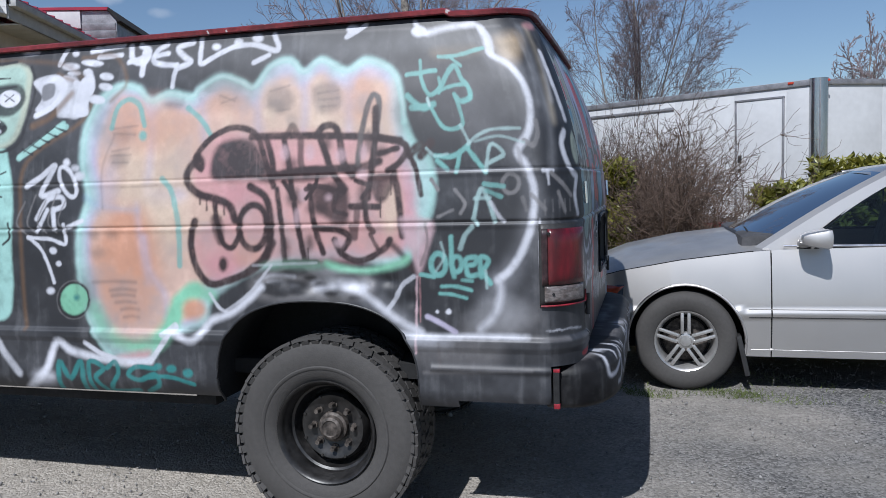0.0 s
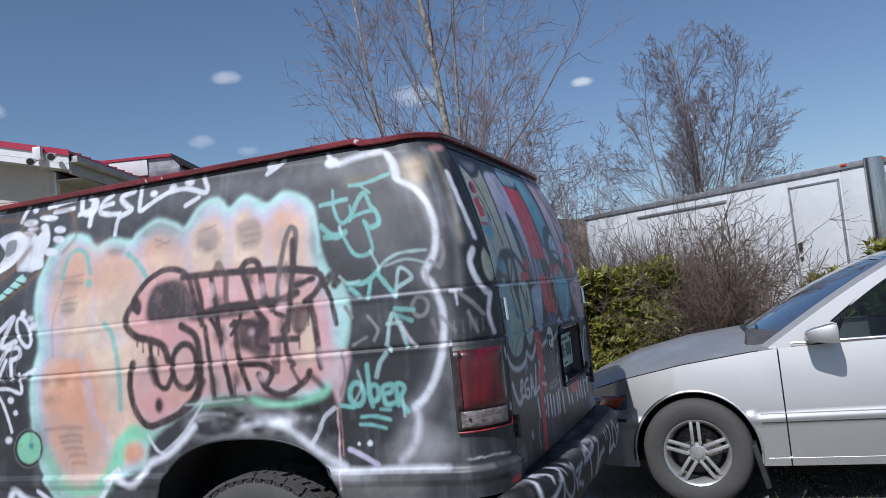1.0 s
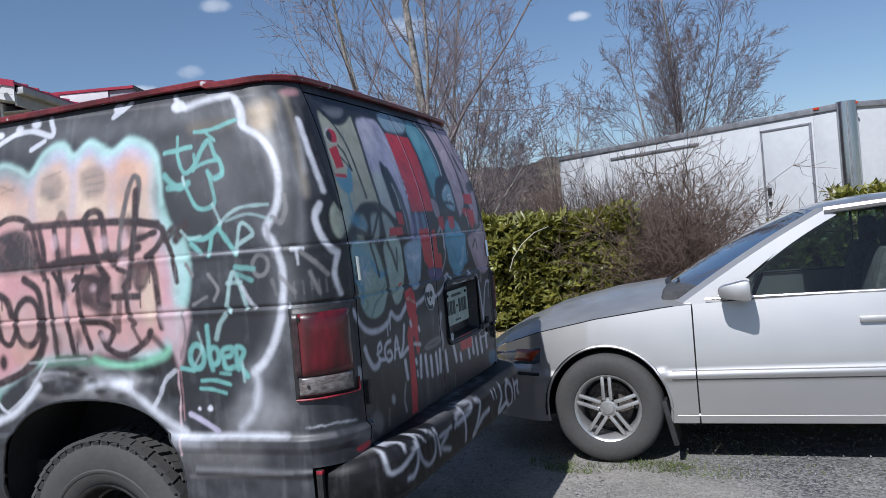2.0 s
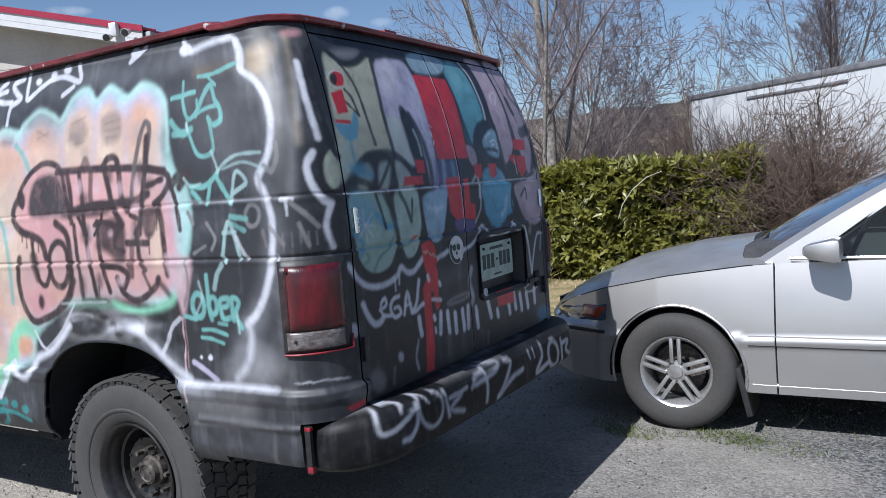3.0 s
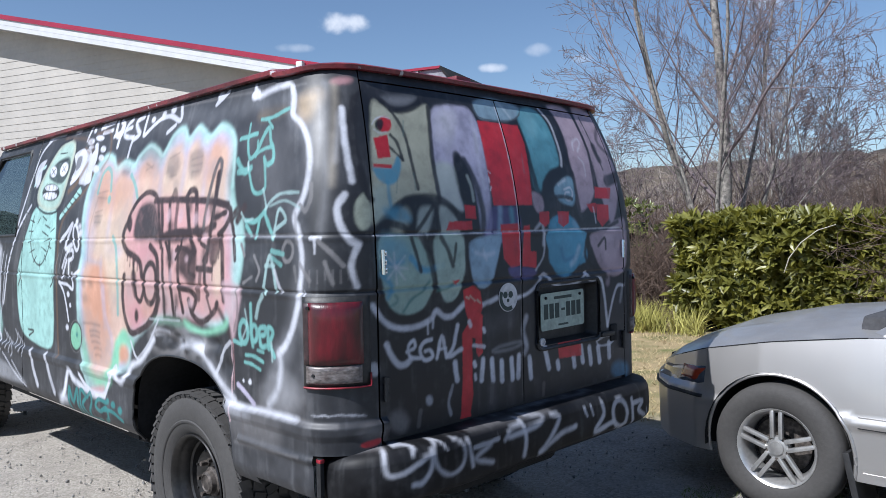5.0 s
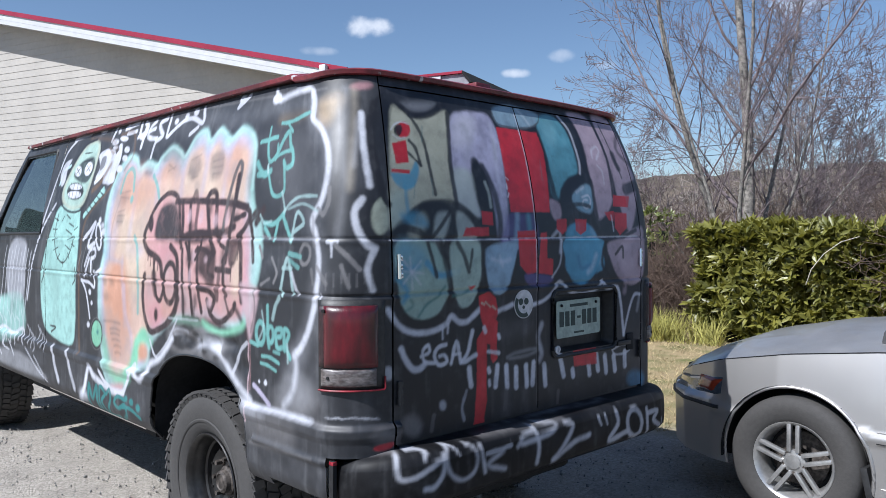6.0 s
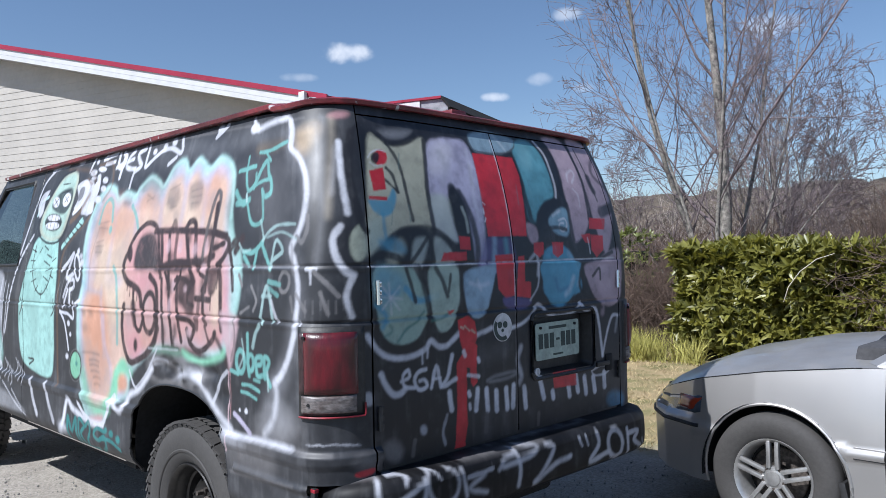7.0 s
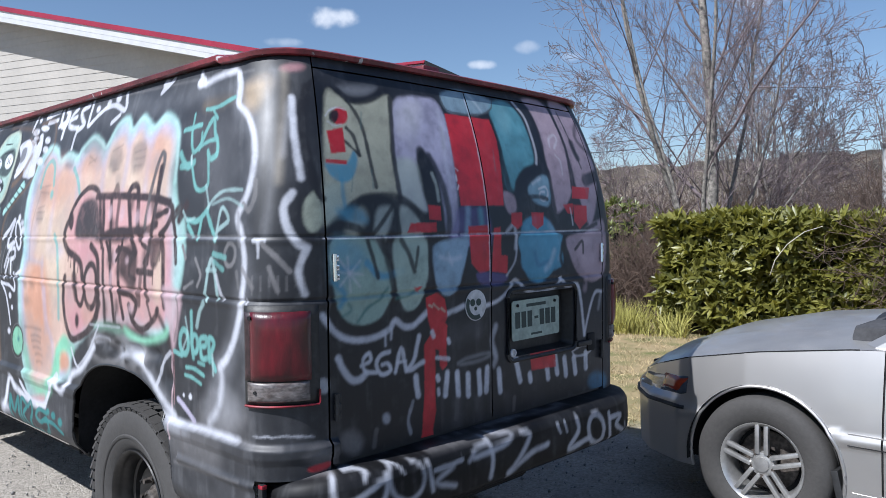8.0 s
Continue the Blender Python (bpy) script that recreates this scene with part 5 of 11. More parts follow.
fill(WHITE, [(-1.938, 1.459), (-1.943, 1.447), (-1.955, 1.443), (-1.967, 1.448), (-1.972, 1.46), (-1.967, 1.471), (-1.955, 1.476), (-1.943, 1.47)], 0.008, 0.9)
fill(WHITE, [(-1.863, 1.401), (-1.871, 1.388), (-1.891, 1.383), (-1.91, 1.389), (-1.917, 1.403), (-1.909, 1.415), (-1.89, 1.42), (-1.87, 1.414)], 0.010, 0.8)
fill(WHITE, [(-1.892, 1.434), (-1.898, 1.424), (-1.911, 1.421), (-1.925, 1.425), (-1.93, 1.435), (-1.925, 1.445), (-1.911, 1.448), (-1.897, 1.444)], 0.010, 0.7)
line(WHITE, 0.016, [(-2.148, 1.154), (-2.09, 1.106), (-2.056, 1.035), (-2.034, 0.963)], 0.004)
line(WHITE, 0.016, [(-2.148, 1.152), (-2.035, 1.144), (-1.964, 1.124), (-1.969, 1.204)], 0.004)
fill(WHITE, [(-2.012, 1.088), (-2.023, 1.082), (-2.038, 1.084), (-2.046, 1.094), (-2.044, 1.105), (-2.033, 1.111), (-2.019, 1.109), (-2.01, 1.099)], 0.005)
fill(WHITE, [(-1.991, 1.042), (-1.995, 1.033), (-2.006, 1.03), (-2.015, 1.034), (-2.019, 1.042), (-2.014, 1.05), (-2.004, 1.054), (-1.994, 1.05)], 0.005)
line(WHITE, 0.032, [(-2.213, 0.498), (-2.1, 0.589), (-2.032, 0.714), (-1.962, 0.678), (-1.82, 0.648), (-1.663, 0.639), (-1.588, 0.646)], 0.013)
line(WHITE, 0.021, [(-1.892, 0.713), (-1.823, 0.672), (-1.754, 0.65)], 0.005)
line(WHITE, 0.022, [(-1.583, 0.646), (-1.519, 0.724), (-1.463, 0.783)], 0.005)
fill(WHITE, [(-2.057, 0.558), (-2.076, 0.537), (-2.117, 0.527), (-2.158, 0.534), (-2.173, 0.554), (-2.154, 0.576), (-2.112, 0.586), (-2.072, 0.578)], 0.033, 0.6)
line(DEEPTEAL, 0.024, [(-2.039, 0.501), (-2.028, 0.627), (-1.977, 0.561), (-1.921, 0.631), (-1.914, 0.506)], 0.006)
line(DEEPTEAL, 0.021, [(-1.875, 0.502), (-1.882, 0.632), (-1.812, 0.61), (-1.854, 0.566), (-1.804, 0.501)], 0.005)
line(DEEPTEAL, 0.020, [(-1.795, 0.611), (-1.755, 0.636), (-1.742, 0.589), (-1.786, 0.511), (-1.656, 0.516)], 0.005)
line(DEEPTEAL, 0.020, [(-1.569, 0.614), (-1.654, 0.62), (-1.694, 0.586), (-1.642, 0.564), (-1.571, 0.59), (-1.552, 0.549), (-1.613, 0.513)], 0.005)
line(DEEPTEAL, 0.017, [(-1.62, 0.574), (-1.508, 0.583), (-1.391, 0.555)], 0.004)
fill(DEEPTEAL, [(-1.534, 0.624), (-1.54, 0.614), (-1.554, 0.609), (-1.566, 0.613), (-1.571, 0.623), (-1.565, 0.633), (-1.552, 0.637), (-1.539, 0.634)], 0.007)
fill(DEEPTEAL, [(-1.467, 0.617), (-1.474, 0.605), (-1.491, 0.6), (-1.508, 0.604), (-1.514, 0.615), (-1.506, 0.627), (-1.489, 0.632), (-1.473, 0.628)], 0.007)
fill(DEEPTEAL, [(-1.393, 0.601), (-1.401, 0.588), (-1.417, 0.582), (-1.433, 0.587), (-1.439, 0.599), (-1.432, 0.613), (-1.415, 0.619), (-1.399, 0.614)], 0.007)
fill(WHITE, [(-2.021, 1.667), (-2.016, 1.809), (-1.984, 1.826), (-1.931, 1.803), (-1.93, 1.728), (-1.909, 1.647), (-1.964, 1.646)], 0.008, 0.92)
fill(WHITE, [(-1.932, 1.86), (-1.944, 1.849), (-1.975, 1.846), (-2.007, 1.854), (-2.022, 1.866), (-2.01, 1.878), (-1.979, 1.88), (-1.946, 1.873)], 0.007, 0.92)
fill(WHITE, [(-1.862, 1.829), (-1.868, 1.816), (-1.885, 1.812), (-1.903, 1.819), (-1.912, 1.833), (-1.906, 1.846), (-1.889, 1.85), (-1.871, 1.843)], 0.007, 0.92)
fill(WHITE, [(-1.853, 1.765), (-1.863, 1.754), (-1.888, 1.751), (-1.914, 1.757), (-1.925, 1.77), (-1.916, 1.781), (-1.891, 1.784), (-1.865, 1.778)], 0.007, 0.92)
fill(WHITE, [(-1.864, 1.719), (-1.872, 1.71), (-1.893, 1.707), (-1.915, 1.712), (-1.924, 1.723), (-1.916, 1.732), (-1.895, 1.735), (-1.873, 1.73)], 0.007, 0.92)
fill(WHITE, [(-1.945, 1.919), (-1.948, 1.909), (-1.96, 1.905), (-1.972, 1.91), (-1.979, 1.921), (-1.975, 1.931), (-1.964, 1.934), (-1.951, 1.929)], 0.007, 0.92)
fill(WHITE, [(-2.011, 1.789), (-2.014, 1.774), (-2.023, 1.769), (-2.034, 1.776), (-2.039, 1.791), (-2.037, 1.806), (-2.027, 1.812), (-2.016, 1.805)], 0.007, 0.92)
fill(WHITE, [(-1.923, 1.831), (-1.932, 1.825), (-1.956, 1.824), (-1.98, 1.828), (-1.99, 1.836), (-1.981, 1.842), (-1.958, 1.843), (-1.934, 1.838)], 0.007, 0.92)
line(WHITE, 0.022, [(-2.004, 1.942), (-2.022, 1.91), (-2.035, 1.877)], 0.005, 0.9)
line(WHITE, 0.025, [(-1.689, 1.928), (-1.672, 1.87), (-1.617, 1.857), (-1.601, 1.902), (-1.641, 1.929)], 0.006)
line(WHITE, 0.025, [(-1.622, 1.899), (-1.623, 1.806)], 0.006)
line(WHITE, 0.023, [(-1.692, 1.862), (-1.63, 1.876)], 0.006)
line(WHITE, 0.022, [(-1.519, 1.924), (-1.564, 1.899), (-1.569, 1.853), (-1.469, 1.833)], 0.006)
line(WHITE, 0.020, [(-1.567, 1.881), (-1.51, 1.886)], 0.005)
line(WHITE, 0.024, [(-1.401, 1.924), (-1.466, 1.906), (-1.431, 1.866), (-1.403, 1.842), (-1.458, 1.823)], 0.006)
line(WHITE, 0.020, [(-1.464, 1.837), (-1.471, 1.796), (-1.475, 1.747)], 0.005)
line(WHITE, 0.021, [(-1.361, 1.935), (-1.36, 1.87), (-1.352, 1.833), (-1.289, 1.861), (-1.212, 1.891), (-1.124, 1.893), (-1.02, 1.863), (-1.039, 1.927)], 0.005)
fill(WHITE, [(-1.272, 1.896), (-1.277, 1.886), (-1.291, 1.883), (-1.305, 1.888), (-1.312, 1.899), (-1.307, 1.908), (-1.293, 1.911), (-1.278, 1.906)], 0.007)
fill(WHITE, [(-1.174, 1.906), (-1.178, 1.895), (-1.192, 1.892), (-1.206, 1.897), (-1.213, 1.909), (-1.208, 1.92), (-1.195, 1.924), (-1.18, 1.918)], 0.007)
fill(WHITE, [(-1.087, 1.917), (-1.093, 1.905), (-1.11, 1.901), (-1.127, 1.908), (-1.136, 1.921), (-1.13, 1.933), (-1.113, 1.937), (-1.095, 1.931)], 0.007)
line(WHITE, 0.021, [(-1.118, 1.821), (-1.057, 1.846)], 0.005)
line(WHITE, 0.024, [(-1.879, 1.923), (-1.728, 1.94)], 0.006)
line(WHITE, 0.021, [(-1.842, 1.894), (-1.733, 1.896)], 0.005)
fill(WHITE, [(-0.751, 1.987), (-0.751, 1.985), (-0.753, 1.985), (-0.755, 1.985), (-0.756, 1.987), (-0.755, 1.989), (-0.753, 1.989), (-0.752, 1.988)], 0.002)
fill(WHITE, [(-2.146, 1.938), (-2.159, 1.931), (-2.191, 1.93), (-2.225, 1.936), (-2.24, 1.946), (-2.228, 1.953), (-2.195, 1.954), (-2.161, 1.948)], 0.011, 0.9)
line(BROWN, 0.016, [(-2.035, 1.833), (-1.867, 1.753), (-1.889, 1.631), (-2.154, 1.469), (-2.182, 1.244), (-2.192, 0.921), (-2.188, 0.768)], 0.013, 0.7)
line(BROWN, 0.015, [(-1.922, 1.897), (-1.761, 1.893), (-1.692, 1.778), (-1.759, 1.704)], 0.012, 0.6)
line(BROWN, 0.016, [(-2.361, 1.916), (-2.042, 1.882), (-1.907, 1.812)], 0.016, 0.5)
line(BROWN, 0.028, [(-1.954, 1.747), (-2.049, 1.655), (-2.137, 1.618)], 0.012, 0.7)
fill(AQUA, [(-2.587, 1.55), (-2.301, 1.538), (-2.247, 1.472), (-2.22, 1.302), (-2.239, 1.096), (-2.247, 0.917), (-2.307, 0.799), (-2.587, 0.812), (-2.772, 0.881), (-2.82, 1.107), (-2.769, 1.269), (-2.683, 1.428)], 0.010)
fill(GREY, [(-2.745, 1.525), (-2.669, 1.491), (-2.788, 1.269), (-2.858, 1.105), (-2.87, 1.236)], 0.014, 0.25)
fill(KHAKI, [(-2.257, 1.896), (-2.405, 1.875), (-2.526, 1.769), (-2.606, 1.644), (-2.554, 1.564), (-2.396, 1.524), (-2.239, 1.548), (-2.182, 1.649), (-2.166, 1.793), (-2.181, 1.864)], 0.010)
fill(AQUA, [(-2.267, 1.885), (-2.399, 1.862), (-2.506, 1.761), (-2.571, 1.642), (-2.521, 1.572), (-2.382, 1.542), (-2.257, 1.56), (-2.213, 1.651), (-2.197, 1.796), (-2.21, 1.861)], 0.017, 0.55)
line(BLACK, 0.013, [(-2.261, 1.905), (-2.425, 1.883), (-2.552, 1.771), (-2.633, 1.646), (-2.57, 1.556), (-2.395, 1.512), (-2.222, 1.535), (-2.166, 1.648), (-2.143, 1.791), (-2.178, 1.876)], 0.004, 0.95)
line(WHITE, 0.025, [(-2.098, 1.81), (-2.028, 1.815), (-1.996, 1.767), (-2.046, 1.697), (-2.125, 1.663)], 0.006)
line(BLACK, 0.009, [(-2.089, 1.786), (-2.086, 1.735)], 0.004, 0.8)
line(HALO, 0.021, [(-2.572, 1.779), (-2.66, 1.754), (-2.679, 1.68)], 0.005)
fill(BLACK, [(-2.479, 1.735), (-2.386, 1.794), (-2.231, 1.805), (-2.189, 1.731), (-2.263, 1.666), (-2.433, 1.695)], 0.010, 0.9)
fill(WHITE, [(-2.372, 1.736), (-2.379, 1.715), (-2.412, 1.709), (-2.451, 1.72), (-2.474, 1.743), (-2.467, 1.765), (-2.434, 1.771), (-2.394, 1.759)], 0.005)
fill(WHITE, [(-2.215, 1.735), (-2.238, 1.711), (-2.28, 1.706), (-2.317, 1.723), (-2.328, 1.752), (-2.305, 1.776), (-2.263, 1.78), (-2.225, 1.763)], 0.005)
line(BLACK, 0.005, [(-2.454, 1.757), (-2.392, 1.722)], 0.003)
line(BLACK, 0.005, [(-2.403, 1.753), (-2.442, 1.726)], 0.003)
line(BLACK, 0.005, [(-2.301, 1.763), (-2.243, 1.729)], 0.003)
line(BLACK, 0.005, [(-2.253, 1.759), (-2.291, 1.733)], 0.003)
fill(BLACK, [(-2.267, 1.619), (-2.298, 1.587), (-2.388, 1.578), (-2.486, 1.597), (-2.534, 1.634), (-2.503, 1.667), (-2.41, 1.675), (-2.313, 1.655)], 0.007)
fill(WHITE, [(-2.305, 1.645), (-2.33, 1.634), (-2.399, 1.633), (-2.472, 1.642), (-2.506, 1.657), (-2.479, 1.668), (-2.409, 1.669), (-2.337, 1.659)], 0.005)
fill(WHITE, [(-2.296, 1.603), (-2.324, 1.59), (-2.398, 1.587), (-2.476, 1.597), (-2.512, 1.614), (-2.483, 1.628), (-2.407, 1.63), (-2.33, 1.62)], 0.005)
line(BLACK, 0.005, [(-2.486, 1.677), (-2.481, 1.588)], 0.003)
line(BLACK, 0.005, [(-2.435, 1.674), (-2.431, 1.586)], 0.003)
line(BLACK, 0.005, [(-2.376, 1.67), (-2.372, 1.583)], 0.003)
line(BLACK, 0.005, [(-2.327, 1.667), (-2.323, 1.581)], 0.003)
line(BLACK, 0.006, [(-2.517, 1.636), (-2.285, 1.626)], 0.003)
line(BLACK, 0.007, [(-2.387, 1.837), (-2.282, 1.833)], 0.003)
line(BLACK, 0.007, [(-2.366, 1.787), (-2.243, 1.794)], 0.003)
line(BLACK, 0.010, [(-2.599, 1.504), (-2.612, 1.38), (-2.552, 1.277), (-2.44, 1.235), (-2.349, 1.287), (-2.293, 1.376)], 0.005)
line(BLACK, 0.007, [(-2.65, 1.484), (-2.578, 1.469)], 0.003)
line(BLACK, 0.007, [(-2.656, 1.421), (-2.585, 1.42)], 0.003)
line(BLACK, 0.007, [(-2.64, 1.358), (-2.568, 1.37)], 0.003)
line(BLACK, 0.007, [(-2.61, 1.302), (-2.537, 1.32)], 0.003)
line(BLACK, 0.007, [(-2.538, 1.252), (-2.499, 1.283)], 0.003)
line(BLACK, 0.007, [(-2.444, 1.21), (-2.436, 1.253)], 0.003)
line(BLACK, 0.007, [(-2.345, 1.26), (-2.373, 1.29)], 0.003)
line(BLACK, 0.007, [(-2.28, 1.325), (-2.327, 1.338)], 0.003)
line(BLACK, 0.008, [(-2.46, 1.499), (-2.392, 1.476)], 0.003, 0.9)
line(BLACK, 0.008, [(-2.407, 1.452), (-2.325, 1.433)], 0.003, 0.9)
line(BLACK, 0.008, [(-2.439, 1.417), (-2.341, 1.391)], 0.003, 0.9)
line(BLACK, 0.008, [(-2.391, 1.362), (-2.309, 1.379)], 0.003, 0.9)
line(BLACK, 0.008, [(-2.426, 1.332), (-2.346, 1.308)], 0.003, 0.9)
line(BLACK, 0.008, [(-2.308, 1.414), (-2.261, 1.431)], 0.003, 0.9)
line(BLACK, 0.008, [(-2.493, 1.491), (-2.525, 1.462)], 0.003, 0.9)
line(BLACK, 0.011, [(-2.646, 0.874), (-2.559, 0.871), (-2.635, 0.84)], 0.005)
line(BLACK, 0.011, [(-2.781, 1.205), (-2.752, 1.167), (-2.8, 1.114)], 0.004)
line(BLACK, 0.010, [(-2.249, 1.213), (-2.244, 1.154), (-2.281, 1.124)], 0.004)
line(AQUA, 0.025, [(-1.967, 1.608), (-2.074, 1.557), (-2.187, 1.493)], 0.005)
line(BLACK, 0.006, [(-2.018, 1.611), (-1.964, 1.589)], 0.003)
line(BLACK, 0.006, [(-2.057, 1.591), (-2.003, 1.568)], 0.003)
line(BLACK, 0.006, [(-2.098, 1.57), (-2.043, 1.548)], 0.003)
line(BLACK, 0.006, [(-2.139, 1.546), (-2.084, 1.524)], 0.003)
line(BLACK, 0.006, [(-2.182, 1.525), (-2.127, 1.503)], 0.003)
line(WHITE, 0.018, [(-2.679, 1.566), (-2.814, 1.456), (-2.913, 1.334), (-3.002, 1.168), (-3.079, 0.997)], 0.006, 0.9)
line(BLACK, 0.006, [(-2.756, 1.531), (-2.69, 1.52)], 0.004)
line(BLACK, 0.006, [(-2.807, 1.488), (-2.741, 1.477)], 0.004)
line(BLACK, 0.007, [(-2.861, 1.444), (-2.794, 1.433)], 0.004)
line(BLACK, 0.007, [(-2.9, 1.393), (-2.833, 1.382)], 0.004)
line(BLACK, 0.007, [(-2.942, 1.341), (-2.874, 1.331)], 0.004)
line(BLACK, 0.007, [(-2.978, 1.288), (-2.91, 1.279)], 0.004)
line(BLACK, 0.007, [(-3.008, 1.235), (-2.94, 1.226)], 0.004)
line(WHITE, 0.018, [(-2.571, 1.935), (-2.691, 1.865), (-2.742, 1.731), (-2.794, 1.591), (-2.853, 1.464)], 0.007, 0.85)
line(WHITE, 0.021, [(-2.377, 1.945), (-2.622, 1.934)], 0.005, 0.7)
line(WHITE, 0.035, [(-2.588, 0.761), (-2.561, 0.675), (-2.493, 0.582)], 0.010, 0.75)
line(WHITE, 0.033, [(-2.354, 0.758), (-2.314, 0.671), (-2.236, 0.574)], 0.010, 0.7)
fill(WHITE, [(-1.899, 1.748), (-1.843, 1.803), (-1.882, 1.868), (-1.858, 1.904), (-1.921, 1.894), (-1.952, 1.802)], 0.006, 0)
fill(WHITE, [(-1.822, 1.927), (-1.823, 1.918), (-1.836, 1.915), (-1.853, 1.921), (-1.864, 1.932), (-1.863, 1.942), (-1.85, 1.944), (-1.833, 1.938)], 0.005)
fill(WHITE, [(-1.815, 1.866), (-1.827, 1.858), (-1.864, 1.857), (-1.906, 1.866), (-1.928, 1.878), (-1.915, 1.887), (-1.877, 1.886), (-1.835, 1.878)], 0.006)
fill(WHITE, [(-1.759, 1.806), (-1.764, 1.795), (-1.787, 1.792), (-1.812, 1.799), (-1.827, 1.812), (-1.821, 1.823), (-1.799, 1.826), (-1.773, 1.819)], 0.006)
fill(WHITE, [(-1.757, 1.763), (-1.763, 1.752), (-1.785, 1.749), (-1.811, 1.756), (-1.825, 1.769), (-1.819, 1.78), (-1.796, 1.782), (-1.771, 1.775)], 0.006)
fill(WHITE, [(-1.787, 1.711), (-1.796, 1.698), (-1.823, 1.695), (-1.853, 1.703), (-1.869, 1.718), (-1.861, 1.731), (-1.834, 1.734), (-1.803, 1.726)], 0.006)
fill(WHITE, [(-1.921, 1.794), (-1.866, 1.827), (-1.843, 1.765), (-1.866, 1.706), (-1.866, 1.652), (-1.934, 1.651), (-1.936, 1.712)], 0.006)
fill(WHITE, [(-1.91, 1.782), (-1.912, 1.768), (-1.925, 1.764), (-1.942, 1.771), (-1.953, 1.786), (-1.952, 1.799), (-1.939, 1.804), (-1.921, 1.796)], 0.005)
fill(WHITE, [(-2.58, 1.817), (-2.678, 1.8), (-2.705, 1.732), (-2.648, 1.665), (-2.603, 1.694), (-2.61, 1.763)], 0.007, 0.8)
fill(WHITE, [(-2.157, 1.81), (-2.05, 1.834), (-1.98, 1.782), (-2.003, 1.722), (-2.082, 1.672), (-2.131, 1.686), (-2.103, 1.742)], 0.006, 0.85)
fill(BLACK, [(-2.104, 1.788), (-2.048, 1.794), (-2.045, 1.743), (-2.097, 1.724)], 0.006, 0.7)
line(AQUA, 0.028, [(-1.984, 1.62), (-2.088, 1.552), (-2.194, 1.488)], 0.006)
line(BLACK, 0.005, [(-2.025, 1.611), (-2.173, 1.51)], 0.003)
line(BLACK, 0.006, [(-2.025, 1.611), (-1.97, 1.586)], 0.003)
line(BLACK, 0.006, [(-2.065, 1.591), (-2.01, 1.566)], 0.003)
line(BLACK, 0.006, [(-2.106, 1.57), (-2.05, 1.545)], 0.003)
line(BLACK, 0.006, [(-2.147, 1.546), (-2.091, 1.521)], 0.003)
line(BLACK, 0.006, [(-2.182, 1.522), (-2.126, 1.497)], 0.003)
fill(WHITE, [(-3.443, 1.33), (-3.134, 1.349), (-3.107, 1.2), (-3.184, 0.992), (-3.49, 1.006)], 0.020, 0.5)
fill(AQUA, [(-3.764, 0.964), (-3.208, 0.977), (-3.166, 0.785), (-3.83, 0.695)], 0.025, 0.6)
fill(HAZE, [(-3.745, 0.634), (-3.172, 0.66), (-2.687, 0.565), (-3.155, 0.543), (-3.643, 0.554)], 0.020, 0.6)
line(WHITE, 0.015, [(-3.758, 0.889), (-3.708, 0.787), (-3.781, 0.691)], 0.009, 0.8)
line(WHITE, 0.015, [(-3.664, 0.872), (-3.606, 0.813), (-3.684, 0.684)], 0.008, 0.8)
line(WHITE, 0.015, [(-3.572, 0.856), (-3.515, 0.801), (-3.59, 0.678)], 0.008, 0.8)
line(WHITE, 0.014, [(-3.467, 0.906), (-3.417, 0.826), (-3.488, 0.716)], 0.008, 0.8)
line(WHITE, 0.014, [(-3.38, 0.89), (-3.331, 0.815), (-3.399, 0.709)], 0.008, 0.8)
line(WHITE, 0.014, [(-3.296, 0.874), (-3.239, 0.839), (-3.312, 0.703)], 0.008, 0.8)
line(WHITE, 0.014, [(-3.199, 0.922), (-3.157, 0.827), (-3.218, 0.739)], 0.008, 0.8)
line(WHITE, 0.010, [(-3.526, 1.319), (-3.602, 1.082), (-3.704, 0.855)], 0.006, 0.8)
line(WHITE, 0.010, [(-3.458, 1.301), (-3.53, 1.084), (-3.613, 0.831)], 0.006, 0.8)
line(WHITE, 0.010, [(-3.393, 1.284), (-3.46, 1.086), (-3.525, 0.808)], 0.006, 0.8)
line(WHITE, 0.010, [(-3.32, 1.319), (-3.391, 1.089), (-3.418, 0.873)], 0.006, 0.8)
line(WHITE, 0.010, [(-3.257, 1.301), (-3.324, 1.091), (-3.425, 0.844)], 0.006, 0.8)
line(WHITE, 0.010, [(-3.195, 1.284), (-3.258, 1.093), (-3.34, 0.821)], 0.006, 0.8)
line(WHITE, 0.010, [(-3.127, 1.318), (-3.193, 1.095), (-3.239, 0.884)], 0.006, 0.8)
line(WHITE, 0.010, [(-3.067, 1.301), (-3.13, 1.097), (-3.16, 0.862)], 0.006, 0.8)
line(WHITE, 0.010, [(-3.009, 1.285), (-3.067, 1.099), (-3.166, 0.834)], 0.006, 0.8)
fill(AQUA, [(-3.64, 0.97), (-3.198, 1.026), (-3.154, 0.838), (-3.597, 0.751)], 0.020, 0.45)
line(WHITE, 0.020, [(-3.795, 0.736), (-3.586, 0.796), (-3.363, 0.77), (-3.16, 0.813), (-3.137, 0.725)], 0.008, 0.9)
line(WHITE, 0.013, [(-3.708, 0.686), (-3.606, 0.61)], 0.004)
line(WHITE, 0.012, [(-3.441, 0.72), (-3.328, 0.63)], 0.004)
line(WHITE, 0.012, [(-3.478, 0.761), (-3.566, 0.68), (-3.433, 0.656)], 0.004, 0.8)
line(WHITE, 0.008, [(-3.071, 0.844), (-3.03, 0.799), (-3.079, 0.754)], 0.005, 0.7)
